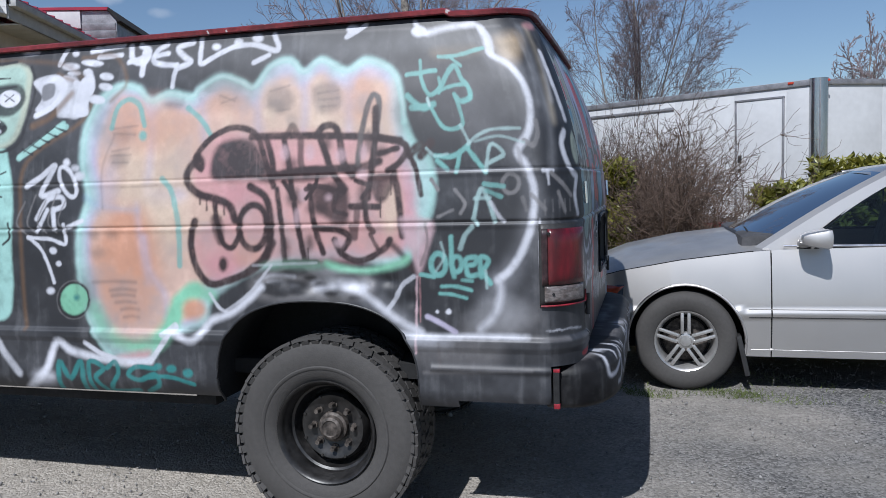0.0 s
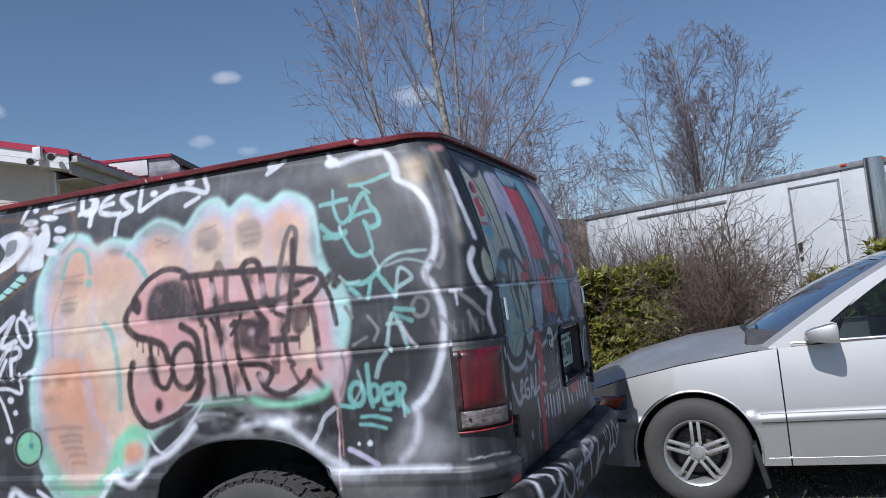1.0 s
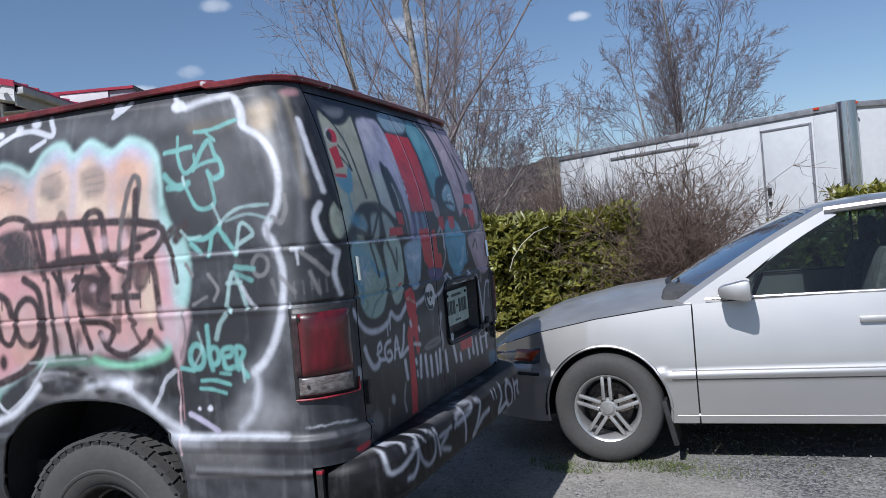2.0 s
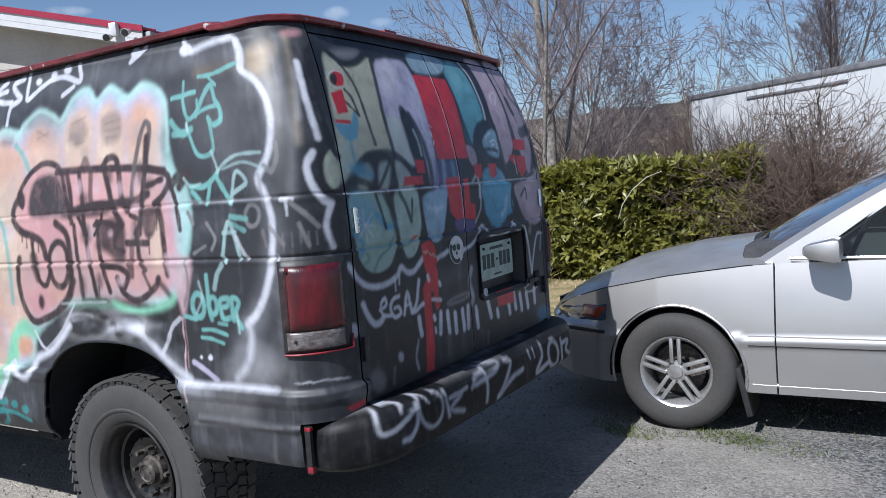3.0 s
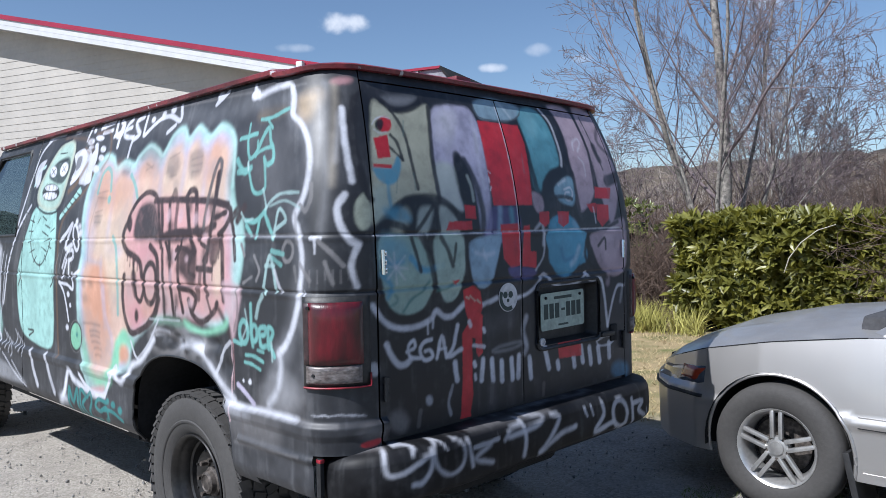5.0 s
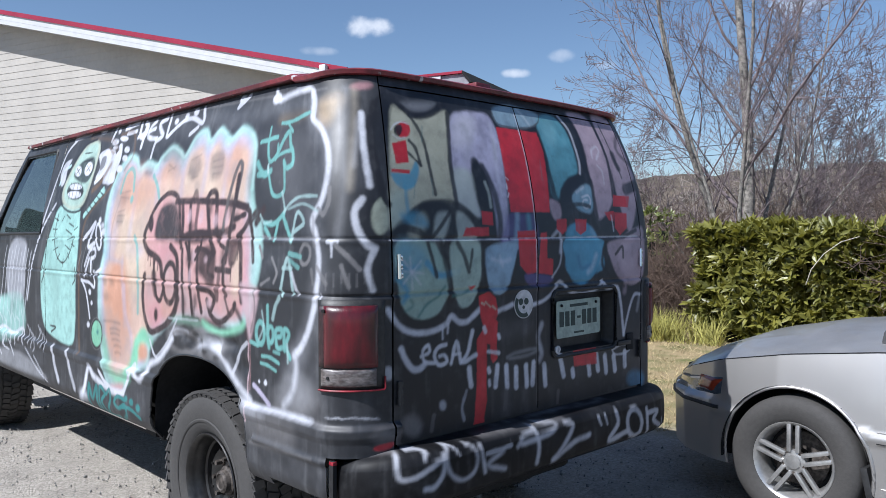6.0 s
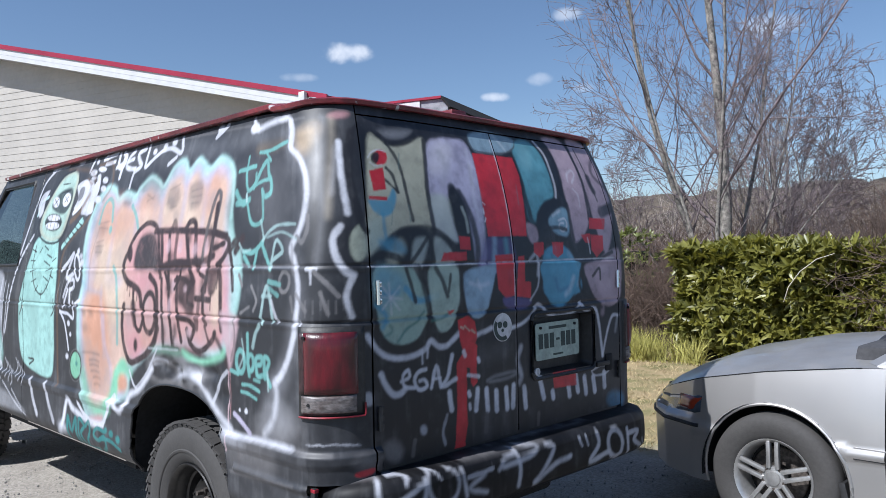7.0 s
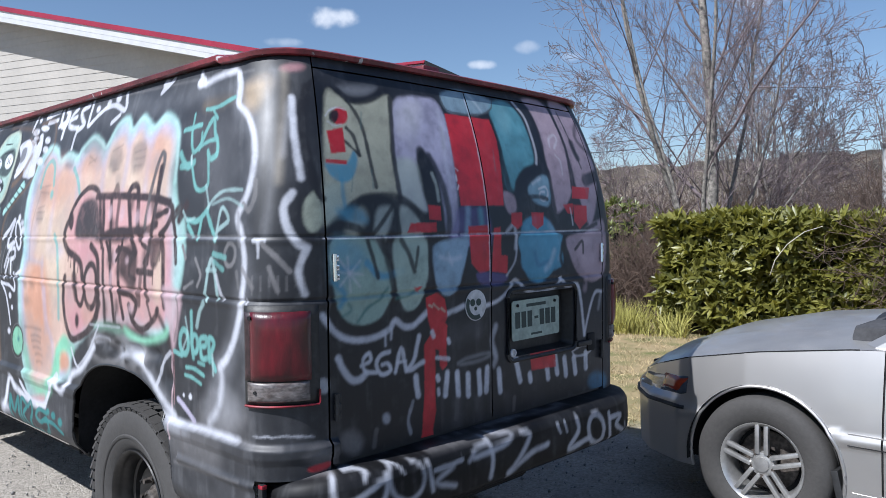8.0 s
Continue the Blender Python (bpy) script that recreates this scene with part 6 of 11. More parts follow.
line(WHITE, 0.008, [(-3.024, 0.823), (-2.984, 0.779), (-3.033, 0.734)], 0.005, 0.7)
line(WHITE, 0.008, [(-2.979, 0.803), (-2.939, 0.76), (-2.987, 0.715)], 0.005, 0.7)
line(WHITE, 0.008, [(-2.934, 0.783), (-2.894, 0.74), (-2.942, 0.695)], 0.004, 0.7)
line(WHITE, 0.008, [(-2.87, 0.858), (-2.832, 0.815), (-2.878, 0.771)], 0.004, 0.7)
line(WHITE, 0.008, [(-2.827, 0.838), (-2.789, 0.795), (-2.835, 0.752)], 0.004, 0.7)
line(WHITE, 0.008, [(-2.784, 0.818), (-2.746, 0.776), (-2.792, 0.733)], 0.004, 0.7)
line(WHITE, 0.008, [(-2.742, 0.799), (-2.704, 0.757), (-2.749, 0.714)], 0.004, 0.7)
line(WHITE, 0.011, [(-3.1, 0.704), (-2.883, 0.608), (-2.691, 0.548)], 0.004, 0.6)
line(WHITE, 0.011, [(-2.928, 0.67), (-2.757, 0.583)], 0.004, 0.5)
line(GREY, 0.008, [(-2.159, 1.302), (-2.203, 1.214), (-2.157, 1.168)], 0.004, 0.7)
line(GREY, 0.008, [(-2.104, 1.328), (-2.149, 1.215), (-2.104, 1.17)], 0.004, 0.7)
line(GREY, 0.007, [(-2.054, 1.305), (-2.097, 1.216), (-2.053, 1.171)], 0.004, 0.7)
line(GREY, 0.007, [(-2.001, 1.33), (-2.045, 1.217), (-2.002, 1.172)], 0.004, 0.7)
line(GREY, 0.007, [(-1.954, 1.308), (-1.995, 1.218), (-1.952, 1.173)], 0.004, 0.7)
# the back doors
fill(HAZE, [(0.377, 1.855), (0.534, 1.872), (0.516, 1.845), (0.445, 1.823), (0.393, 1.831)], 0.02, 0.6)
fill((0.435, 0.435, 0.339), [(0.309, 1.81), (0.36, 1.823), (0.428, 1.797), (0.547, 1.834), (0.598, 1.835), (0.58, 1.731), (0.562, 1.607), (0.572, 1.496), (0.504, 1.502), (0.421, 1.496), (0.359, 1.462), (0.308, 1.432), (0.269, 1.403), (0.271, 1.519)], 0.012, 0.95)
fill((0.325, 0.429, 0.399), [(0.279, 1.519), (0.337, 1.535), (0.361, 1.491), (0.318, 1.432), (0.27, 1.418)], 0.02, 0.5)
line(BLACK, 0.025, [(0.363, 1.836), (0.41, 1.809), (0.475, 1.814), (0.53, 1.835), (0.566, 1.862)], 0.007, 0.9)
fill((0.380, 0.365, 0.494), [(0.613, 1.823), (0.668, 1.849), (0.757, 1.858), (0.826, 1.854), (0.855, 1.811), (0.863, 1.753), (0.861, 1.674), (0.859, 1.596), (0.854, 1.511), (0.841, 1.369), (0.79, 1.337), (0.77, 1.55), (0.73, 1.644), (0.692, 1.659), (0.667, 1.595), (0.681, 1.515), (0.695, 1.45), (0.641, 1.474), (0.578, 1.496), (0.573, 1.607), (0.58, 1.731)], 0.01, 0.9)
fill((0.512, 0.499, 0.560), [(0.621, 1.811), (0.689, 1.84), (0.745, 1.823), (0.707, 1.741), (0.627, 1.701), (0.594, 1.732)], 0.03, 0.55)
fill((0.394, 0.442, 0.417), [(0.571, 1.615), (0.633, 1.626), (0.674, 1.604), (0.683, 1.515), (0.695, 1.45), (0.64, 1.466), (0.588, 1.49), (0.571, 1.551)], 0.015, 0.85)
line((0.456, 0.461, 0.548), 0.018, [(0.83, 1.813), (0.829, 1.715), (0.817, 1.628), (0.828, 1.535)], 0.012, 0.5)
line(BLACK, 0.043, [(0.698, 1.651), (0.706, 1.589), (0.715, 1.532), (0.724, 1.475)], 0.009, 0.9)
line(BLACK, 0.030, [(0.735, 1.639), (0.769, 1.579), (0.792, 1.509), (0.801, 1.427), (0.791, 1.351)], 0.009, 0.9)
line((0.394, 0.442, 0.417), 0.014, [(0.739, 1.578), (0.754, 1.533), (0.756, 1.488)], 0.005, 0.6)
line(BLACK, 0.015, [(0.398, 1.806), (0.431, 1.76), (0.452, 1.704), (0.466, 1.602), (0.48, 1.525)], 0.004, 0.9)
line(BLACK, 0.021, [(0.595, 1.834), (0.58, 1.731), (0.57, 1.647), (0.572, 1.567), (0.58, 1.496)], 0.006, 0.9)
line((0.435, 0.435, 0.339), 0.053, [(0.405, 1.433), (0.372, 1.388)], 0.020, 0.7)
fill((0.394, 0.442, 0.417), [(0.472, 1.448), (0.531, 1.464), (0.538, 1.433), (0.489, 1.342), (0.458, 1.343)], 0.012, 0.8)
fill((0.394, 0.442, 0.417), [(0.579, 1.465), (0.627, 1.45), (0.667, 1.402), (0.678, 1.331), (0.583, 1.329), (0.567, 1.403)], 0.012, 0.8)
line(BLACK, 0.025, [(0.358, 1.451), (0.399, 1.476), (0.451, 1.491), (0.514, 1.497), (0.577, 1.491), (0.629, 1.468), (0.669, 1.425), (0.686, 1.363)], 0.008, 0.9)
line(BLACK, 0.015, [(0.554, 1.476), (0.494, 1.414), (0.444, 1.364)], 0.005, 0.9)
line(BLACK, 0.018, [(0.556, 1.472), (0.562, 1.403), (0.572, 1.329)], 0.005, 0.9)
line(BLACK, 0.016, [(0.49, 1.365), (0.5, 1.331)], 0.005, 0.9)
fill((0.076, 0.275, 0.411), [(0.288, 1.593), (0.364, 1.595), (0.4, 1.637), (0.413, 1.607), (0.388, 1.552), (0.349, 1.534), (0.31, 1.548), (0.29, 1.571)], 0.008, 0.9)
line((0.076, 0.275, 0.411), 0.013, [(0.343, 1.542), (0.344, 1.506), (0.347, 1.465)], 0.008, 0.7)
fill((0.076, 0.275, 0.411), [(0.315, 1.452), (0.359, 1.462), (0.416, 1.448), (0.431, 1.414), (0.374, 1.412), (0.327, 1.432)], 0.018, 0.75)
line(BLACK, 0.024, [(0.261, 1.371), (0.286, 1.391), (0.334, 1.405), (0.392, 1.394), (0.429, 1.366), (0.447, 1.328)], 0.007, 0.9)
line(BLACK, 0.014, [(0.381, 1.711), (0.407, 1.685), (0.423, 1.625)], 0.004, 0.9)
line(BLACK, 0.010, [(0.423, 1.625), (0.369, 1.668)], 0.004, 0.9)
fill(RED, [(0.301, 1.695), (0.366, 1.712), (0.369, 1.632), (0.311, 1.623)], 0.003, 1, False)
fill(RED, [(0.288, 1.605), (0.37, 1.605), (0.368, 1.592), (0.288, 1.593)], 0.003, 1, False)
fill(RED, [(0.358, 1.778), (0.387, 1.772), (0.393, 1.75), (0.379, 1.727), (0.348, 1.719), (0.329, 1.731), (0.331, 1.759)], 0.004, 1)
fill(BLACK, [(0.329, 1.763), (0.352, 1.767), (0.355, 1.747), (0.338, 1.724), (0.319, 1.73), (0.317, 1.748)], 0.004, 0.95)
line(CHALK, 0.004, [(0.303, 1.745), (0.32, 1.764), (0.354, 1.777), (0.387, 1.772)], 0.003, 0.8)
line(CHALK, 0.004, [(0.309, 1.727), (0.332, 1.715), (0.363, 1.722)], 0.003, 0.6)
fill((0.276, 0.397, 0.488), [(0.87, 1.882), (0.966, 1.911), (1.08, 1.909), (1.173, 1.89), (1.153, 1.854), (1.065, 1.824), (0.95, 1.815), (0.879, 1.822)], 0.01, 0.75)
line((0.415, 0.486, 0.548), 0.015, [(1.031, 1.899), (1.061, 1.873), (1.086, 1.838)], 0.008, 0.6)
fill((0.097, 0.275, 0.339), [(1.178, 1.886), (1.27, 1.897), (1.33, 1.851), (1.347, 1.783), (1.348, 1.714), (1.336, 1.65), (1.261, 1.623), (1.2, 1.572), (1.165, 1.523), (1.135, 1.544), (1.131, 1.608), (1.145, 1.71), (1.141, 1.785), (1.137, 1.838)], 0.01, 0.95)
fill((0.179, 0.371, 0.429), [(1.175, 1.866), (1.246, 1.883), (1.259, 1.825), (1.213, 1.762), (1.169, 1.797)], 0.03, 0.6)
line(CHALK, 0.014, [(1.318, 1.902), (1.363, 1.844), (1.369, 1.765), (1.368, 1.696), (1.353, 1.646)], 0.006, 0.62)
fill((0.394, 0.301, 0.357), [(1.403, 1.925), (1.54, 1.925), (1.579, 1.834), (1.586, 1.73), (1.587, 1.659), (1.572, 1.558), (1.503, 1.478), (1.424, 1.453), (1.417, 1.553), (1.425, 1.621), (1.426, 1.709), (1.434, 1.82), (1.422, 1.881)], 0.01, 0.92)
fill((0.394, 0.301, 0.357), [(1.604, 1.938), (1.733, 1.926), (1.763, 1.83), (1.776, 1.733), (1.789, 1.649), (1.727, 1.481), (1.659, 1.4), (1.605, 1.539), (1.602, 1.659), (1.597, 1.793)], 0.01, 0.85)
line(BLACK, 0.025, [(1.368, 1.911), (1.41, 1.849), (1.426, 1.769), (1.41, 1.688), (1.372, 1.628)], 0.008, 0.9)
line(BLACK, 0.028, [(1.119, 1.783), (1.134, 1.709), (1.136, 1.645), (1.143, 1.59), (1.151, 1.54), (1.182, 1.5)], 0.008, 0.9)
line(BLACK, 0.036, [(1.208, 1.558), (1.252, 1.594), (1.324, 1.618), (1.409, 1.622)], 0.009, 0.9)
fill((0.207, 0.346, 0.441), [(1.268, 1.548), (1.369, 1.599), (1.416, 1.582), (1.405, 1.505), (1.364, 1.471), (1.285, 1.498)], 0.01, 0.85)
line(CHALK, 0.009, [(1.335, 1.543), (1.38, 1.552), (1.391, 1.523), (1.359, 1.496), (1.331, 1.508), (1.343, 1.53), (1.368, 1.532)], 0.004, 0.7)
line(CHALK, 0.011, [(1.3, 1.563), (1.357, 1.587)], 0.008, 0.5)
line(BLACK, 0.023, [(1.423, 1.616), (1.42, 1.534), (1.425, 1.458)], 0.008, 0.9)
line(CHALK, 0.011, [(1.48, 1.725), (1.49, 1.759), (1.536, 1.78), (1.546, 1.758), (1.508, 1.72)], 0.006, 0.45)
line(CHALK, 0.009, [(1.501, 1.692), (1.527, 1.665), (1.52, 1.61)], 0.006, 0.4)
line(BLACK, 0.018, [(1.574, 1.934), (1.587, 1.824), (1.595, 1.731), (1.584, 1.658), (1.569, 1.553)], 0.005, 0.9)
line(BLACK, 0.010, [(1.631, 1.892), (1.642, 1.808), (1.653, 1.74), (1.673, 1.643)], 0.004, 0.9)
line(BLACK, 0.034, [(1.652, 1.754), (1.656, 1.714), (1.666, 1.689)], 0.009, 0.9)
line(BLACK, 0.052, [(1.681, 1.59), (1.776, 1.614)], 0.009, 0.9)
line(BLACK, 0.020, [(1.835, 1.926), (1.702, 1.788), (1.8, 1.692)], 0.010, 0.7)
fill(PURPLE, [(0.853, 1.464), (0.955, 1.466), (1.006, 1.453), (1.004, 1.32), (0.801, 1.324), (0.828, 1.419)], 0.014, 0.7)
line((0.256, 0.378, 0.494), 0.026, [(0.902, 1.461), (0.89, 1.385), (0.875, 1.327)], 0.012, 0.6)
line((0.097, 0.275, 0.339), 0.027, [(0.966, 1.453), (0.97, 1.385)], 0.012, 0.7)
fill((0.394, 0.301, 0.357), [(1.114, 1.528), (1.172, 1.509), (1.173, 1.455), (1.131, 1.444), (1.109, 1.481)], 0.008, 0.8)
fill((0.076, 0.275, 0.411), [(1.21, 1.412), (1.319, 1.438), (1.391, 1.401), (1.439, 1.325), (1.445, 1.231), (1.212, 1.222), (1.189, 1.33)], 0.008, 0.9)
line((0.256, 0.378, 0.494), 0.027, [(1.375, 1.401), (1.423, 1.335), (1.428, 1.269)], 0.014, 0.5)
line(BLACK, 0.029, [(1.198, 1.43), (1.246, 1.454), (1.354, 1.46), (1.41, 1.42), (1.453, 1.358), (1.465, 1.306)], 0.009, 0.9)
line(BLACK, 0.018, [(1.225, 1.497), (1.304, 1.512), (1.38, 1.504)], 0.005, 0.9)
line(CHALK, 0.016, [(1.107, 1.375), (1.15, 1.401), (1.159, 1.357), (1.153, 1.313)], 0.007, 0.55)
fill((0.394, 0.301, 0.357), [(1.611, 1.371), (1.716, 1.415), (1.783, 1.4), (1.767, 1.198), (1.667, 1.183), (1.561, 1.265)], 0.01, 0.85)
line(BLACK, 0.018, [(1.546, 1.323), (1.611, 1.371), (1.714, 1.405)], 0.005, 0.9)
fill(RED, [(0.863, 1.807), (1.12, 1.807), (1.131, 1.728), (1.102, 1.474), (0.866, 1.47), (0.859, 1.596), (0.861, 1.718)], 0.003, 1, False)
fill(RED, [(1.571, 1.56), (1.698, 1.559), (1.675, 1.508), (1.555, 1.51)], 0.003, 1, False)
fill(RED, [(1.558, 1.483), (1.655, 1.48), (1.644, 1.415), (1.586, 1.381), (1.551, 1.415)], 0.003, 1, False)
fill(RED, [(1.483, 1.482), (1.556, 1.488), (1.546, 1.444), (1.51, 1.447)], 0.003, 1, False)
fill(RED, [(1.143, 1.446), (1.208, 1.448), (1.201, 1.401), (1.17, 1.385), (1.137, 1.406)], 0.003, 1, False)
fill(RED, [(1.267, 1.449), (1.344, 1.447), (1.336, 1.401), (1.295, 1.383), (1.264, 1.401)], 0.003, 1, False)
fill(RED, [(0.703, 1.471), (0.762, 1.467), (0.761, 1.418), (0.703, 1.422)], 0.003, 1, False)
fill(RED, [(0.617, 1.409), (0.737, 1.412), (0.734, 1.38), (0.598, 1.378)], 0.003, 1, False)
line(CHALK, 0.008, [(1.531, 1.468), (1.536, 1.429), (1.538, 1.4)], 0.004, 0.6)
fill((0.297, 0.422, 0.375), [(0.292, 1.36), (0.439, 1.361), (0.499, 1.311), (0.528, 1.234), (0.519, 1.174), (0.482, 1.118), (0.41, 1.098), (0.342, 1.114), (0.301, 1.166), (0.288, 1.253)], 0.008, 0.95)
fill((0.145, 0.339, 0.446), [(0.293, 1.356), (0.398, 1.347), (0.425, 1.298), (0.374, 1.263), (0.334, 1.222), (0.291, 1.21)], 0.03, 0.85)
line((0.055, 0.275, 0.464), 0.023, [(0.424, 1.287), (0.479, 1.244), (0.574, 1.257)], 0.008, 0.8)
line((0.055, 0.275, 0.464), 0.019, [(0.292, 1.238), (0.333, 1.196), (0.314, 1.165)], 0.010, 0.75)
line((0.055, 0.275, 0.464), 0.017, [(0.299, 1.291), (0.326, 1.273), (0.384, 1.278)], 0.010, 0.6)
line(CHALK, 0.008, [(0.3, 1.266), (0.405, 1.253)], 0.006, 0.45)
line(CHALK, 0.008, [(0.347, 1.308), (0.355, 1.205)], 0.006, 0.45)
line(CHALK, 0.008, [(0.314, 1.302), (0.392, 1.217)], 0.006, 0.45)
line(CHALK, 0.008, [(0.315, 1.223), (0.395, 1.296)], 0.006, 0.45)
line(DEEPTEAL, 0.009, [(0.381, 1.109), (0.421, 1.149), (0.472, 1.173), (0.506, 1.205)], 0.006, 0.7)
line(DEEPTEAL, 0.009, [(0.318, 1.129), (0.357, 1.148), (0.345, 1.169)], 0.006, 0.6)
fill((0.339, 0.442, 0.392), [(0.542, 1.36), (0.674, 1.358), (0.691, 1.29), (0.679, 1.212), (0.644, 1.144), (0.591, 1.125), (0.559, 1.164), (0.538, 1.242)], 0.008, 0.92)
fill((0.256, 0.378, 0.494), [(0.716, 1.329), (0.791, 1.352), (0.89, 1.355), (0.883, 1.301), (0.856, 1.236), (0.836, 1.189), (0.787, 1.159), (0.739, 1.178), (0.717, 1.242)], 0.008, 0.92)
line(CHALK, 0.012, [(0.746, 1.295), (0.799, 1.283), (0.846, 1.29)], 0.012, 0.45)
line(CHALK, 0.009, [(0.788, 1.304), (0.804, 1.267)], 0.010, 0.4)
line(BLACK, 0.025, [(0.474, 1.361), (0.505, 1.304), (0.525, 1.235), (0.535, 1.173), (0.526, 1.12)], 0.007, 0.9)
line(BLACK, 0.021, [(0.526, 1.157), (0.476, 1.102), (0.405, 1.084), (0.342, 1.099), (0.295, 1.149), (0.281, 1.217)], 0.006, 0.9)
line(BLACK, 0.016, [(0.427, 1.358), (0.449, 1.298), (0.467, 1.241)], 0.005, 0.9)
line(BLACK, 0.019, [(0.569, 1.356), (0.602, 1.309), (0.624, 1.253)], 0.006, 0.9)
line(BLACK, 0.012, [(0.645, 1.331), (0.631, 1.267)], 0.004, 0.9)
line(DEEPTEAL, 0.009, [(0.54, 1.17), (0.584, 1.173), (0.628, 1.188)], 0.006, 0.7)
fill(RED, [(0.62, 1.199), (0.659, 1.201), (0.639, 1.182)], 0.003, 0.9, False)
line(BLACK, 0.016, [(0.697, 1.354), (0.697, 1.274), (0.714, 1.202), (0.761, 1.154), (0.834, 1.169), (0.872, 1.239), (0.895, 1.318)], 0.005, 0.9)
line(BLACK, 0.019, [(0.534, 1.127), (0.588, 1.109), (0.65, 1.131), (0.688, 1.203)], 0.006, 0.9)
fill(RED, [(0.894, 1.397), (1.012, 1.401), (1.004, 1.238), (0.949, 1.228), (0.904, 1.267)], 0.003, 1, False)
fill(RED, [(1.035, 1.392), (1.072, 1.392), (1.068, 1.289), (1.105, 1.287), (1.104, 1.221), (1.015, 1.233), (1.019, 1.289)], 0.003, 1, False)
fill(PURPLE, [(0.936, 1.233), (1.097, 1.217), (1.072, 1.183), (0.962, 1.189)], 0.008, 0.85)
line(CHALK, 0.010, [(1.162, 1.356), (1.152, 1.272), (1.1, 1.215)], 0.005, 0.6)
fill((0.076, 0.275, 0.411), [(1.189, 1.365), (1.442, 1.362), (1.441, 1.305), (1.384, 1.214), (1.302, 1.175), (1.227, 1.202), (1.192, 1.275)], 0.007, 0.92)
line((0.041, 0.154, 0.286), 0.018, [(1.273, 1.291), (1.295, 1.245), (1.357, 1.256)], 0.008, 0.6)
line(CHALK, 0.020, [(1.4, 1.297), (1.372, 1.247), (1.341, 1.225)], 0.014, 0.4)
fill((0.394, 0.301, 0.357), [(1.498, 1.352), (1.761, 1.349), (1.757, 1.198), (1.675, 1.157), (1.571, 1.196), (1.514, 1.266)], 0.008, 0.8)
line((0.394, 0.301, 0.357), 0.028, [(1.623, 1.194), (1.617, 1.131)], 0.012, 0.6)
line(BLACK, 0.018, [(1.465, 1.343), (1.444, 1.258), (1.511, 1.199), (1.613, 1.155)], 0.008, 0.9)
line(BLACK, 0.014, [(1.545, 1.298), (1.598, 1.331), (1.604, 1.282)], 0.004, 0.9)
line(CHALK, 0.020, [(0.253, 1.141), (0.285, 1.096), (0.331, 1.066), (0.39, 1.053), (0.46, 1.058), (0.512, 1.076), (0.536, 1.099), (0.577, 1.075), (0.621, 1.078), (0.68, 1.114)], 0.007, 0.85)
line(CHALK, 0.009, [(0.493, 1.066), (0.493, 1.025)], 0.005, 0.7)
line(CHALK, 0.009, [(0.52, 1.075), (0.517, 1.043)], 0.005, 0.7)
line(CHALK, 0.018, [(0.774, 1.1), (0.833, 1.113), (0.86, 1.121)], 0.007, 0.8)
line(CHALK, 0.015, [(0.974, 1.11), (1.041, 1.123), (1.097, 1.151), (1.14, 1.192), (1.171, 1.185), (1.212, 1.154), (1.302, 1.135), (1.396, 1.152), (1.445, 1.183)], 0.006, 0.8)
line(CHALK, 0.017, [(1.445, 1.183), (1.481, 1.153), (1.558, 1.152), (1.586, 1.087), (1.611, 0.938)], 0.006, 0.8)
line(CHALK, 0.014, [(1.611, 0.938), (1.647, 1.033), (1.693, 1.109), (1.747, 1.112)], 0.006, 0.75)
fill(RED, [(0.673, 1.163), (0.725, 1.176), (0.766, 1.151), (0.778, 1.093), (0.767, 1.07), (0.777, 1.059), (0.77, 0.972), (0.775, 0.923), (0.751, 0.911), (0.739, 0.927), (0.734, 0.982), (0.718, 0.986), (0.714, 0.83), (0.717, 0.777), (0.701, 0.715), (0.717, 0.612), (0.631, 0.621), (0.652, 0.724), (0.663, 0.837), (0.665, 1.007), (0.7, 1.043), (0.683, 1.093)], 0.003, 1, False)
line(SAND, 0.008, [(0.69, 1.136), (0.704, 1.129)], 0.003, 0.85)
line(SAND, 0.008, [(0.711, 1.138), (0.736, 1.12)], 0.003, 0.85)
line(SAND, 0.008, [(0.748, 1.121), (0.766, 1.109)], 0.003, 0.85)
line(CHALK, 0.019, [(0.702, 1.045), (0.709, 1.031)], 0.005, 0.8)
line(CHALK, 0.016, [(0.78, 1.012), (0.785, 1.001)], 0.005, 0.8)
line(CHALK, 0.019, [(0.726, 0.892), (0.731, 0.88)], 0.005, 0.8)
line(CHALK, 0.013, [(0.73, 0.849), (0.732, 0.831)], 0.005, 0.8)
line(CHALK, 0.014, [(0.722, 0.956), (0.782, 0.945)], 0.005, 0.8)
line(CHALK, 0.022, [(0.304, 1.009), (0.325, 0.969), (0.354, 0.937), (0.383, 0.933), (0.41, 0.947)], 0.007, 0.8)
line(CHALK, 0.013, [(0.393, 0.974), (0.429, 0.985), (0.425, 1.008), (0.401, 0.991), (0.408, 0.955), (0.453, 0.945)], 0.005, 0.85)
line(CHALK, 0.014, [(0.509, 1.002), (0.472, 0.997), (0.454, 0.969), (0.474, 0.936), (0.513, 0.943), (0.502, 0.967), (0.479, 0.966)], 0.005, 0.85)
line(CHALK, 0.015, [(0.535, 0.936), (0.56, 1.009), (0.582, 0.932)], 0.005, 0.85)
line(CHALK, 0.010, [(0.543, 0.964), (0.581, 0.965)], 0.005, 0.8)
line(CHALK, 0.017, [(0.641, 1.037), (0.617, 0.965), (0.593, 0.933), (0.659, 0.951)], 0.006, 0.85)
line(HAZE, 0.014, [(0.83, 0.923), (0.881, 0.935), (0.985, 0.939), (1.001, 0.93), (0.932, 0.917), (0.843, 0.918)], 0.007, 0.5)
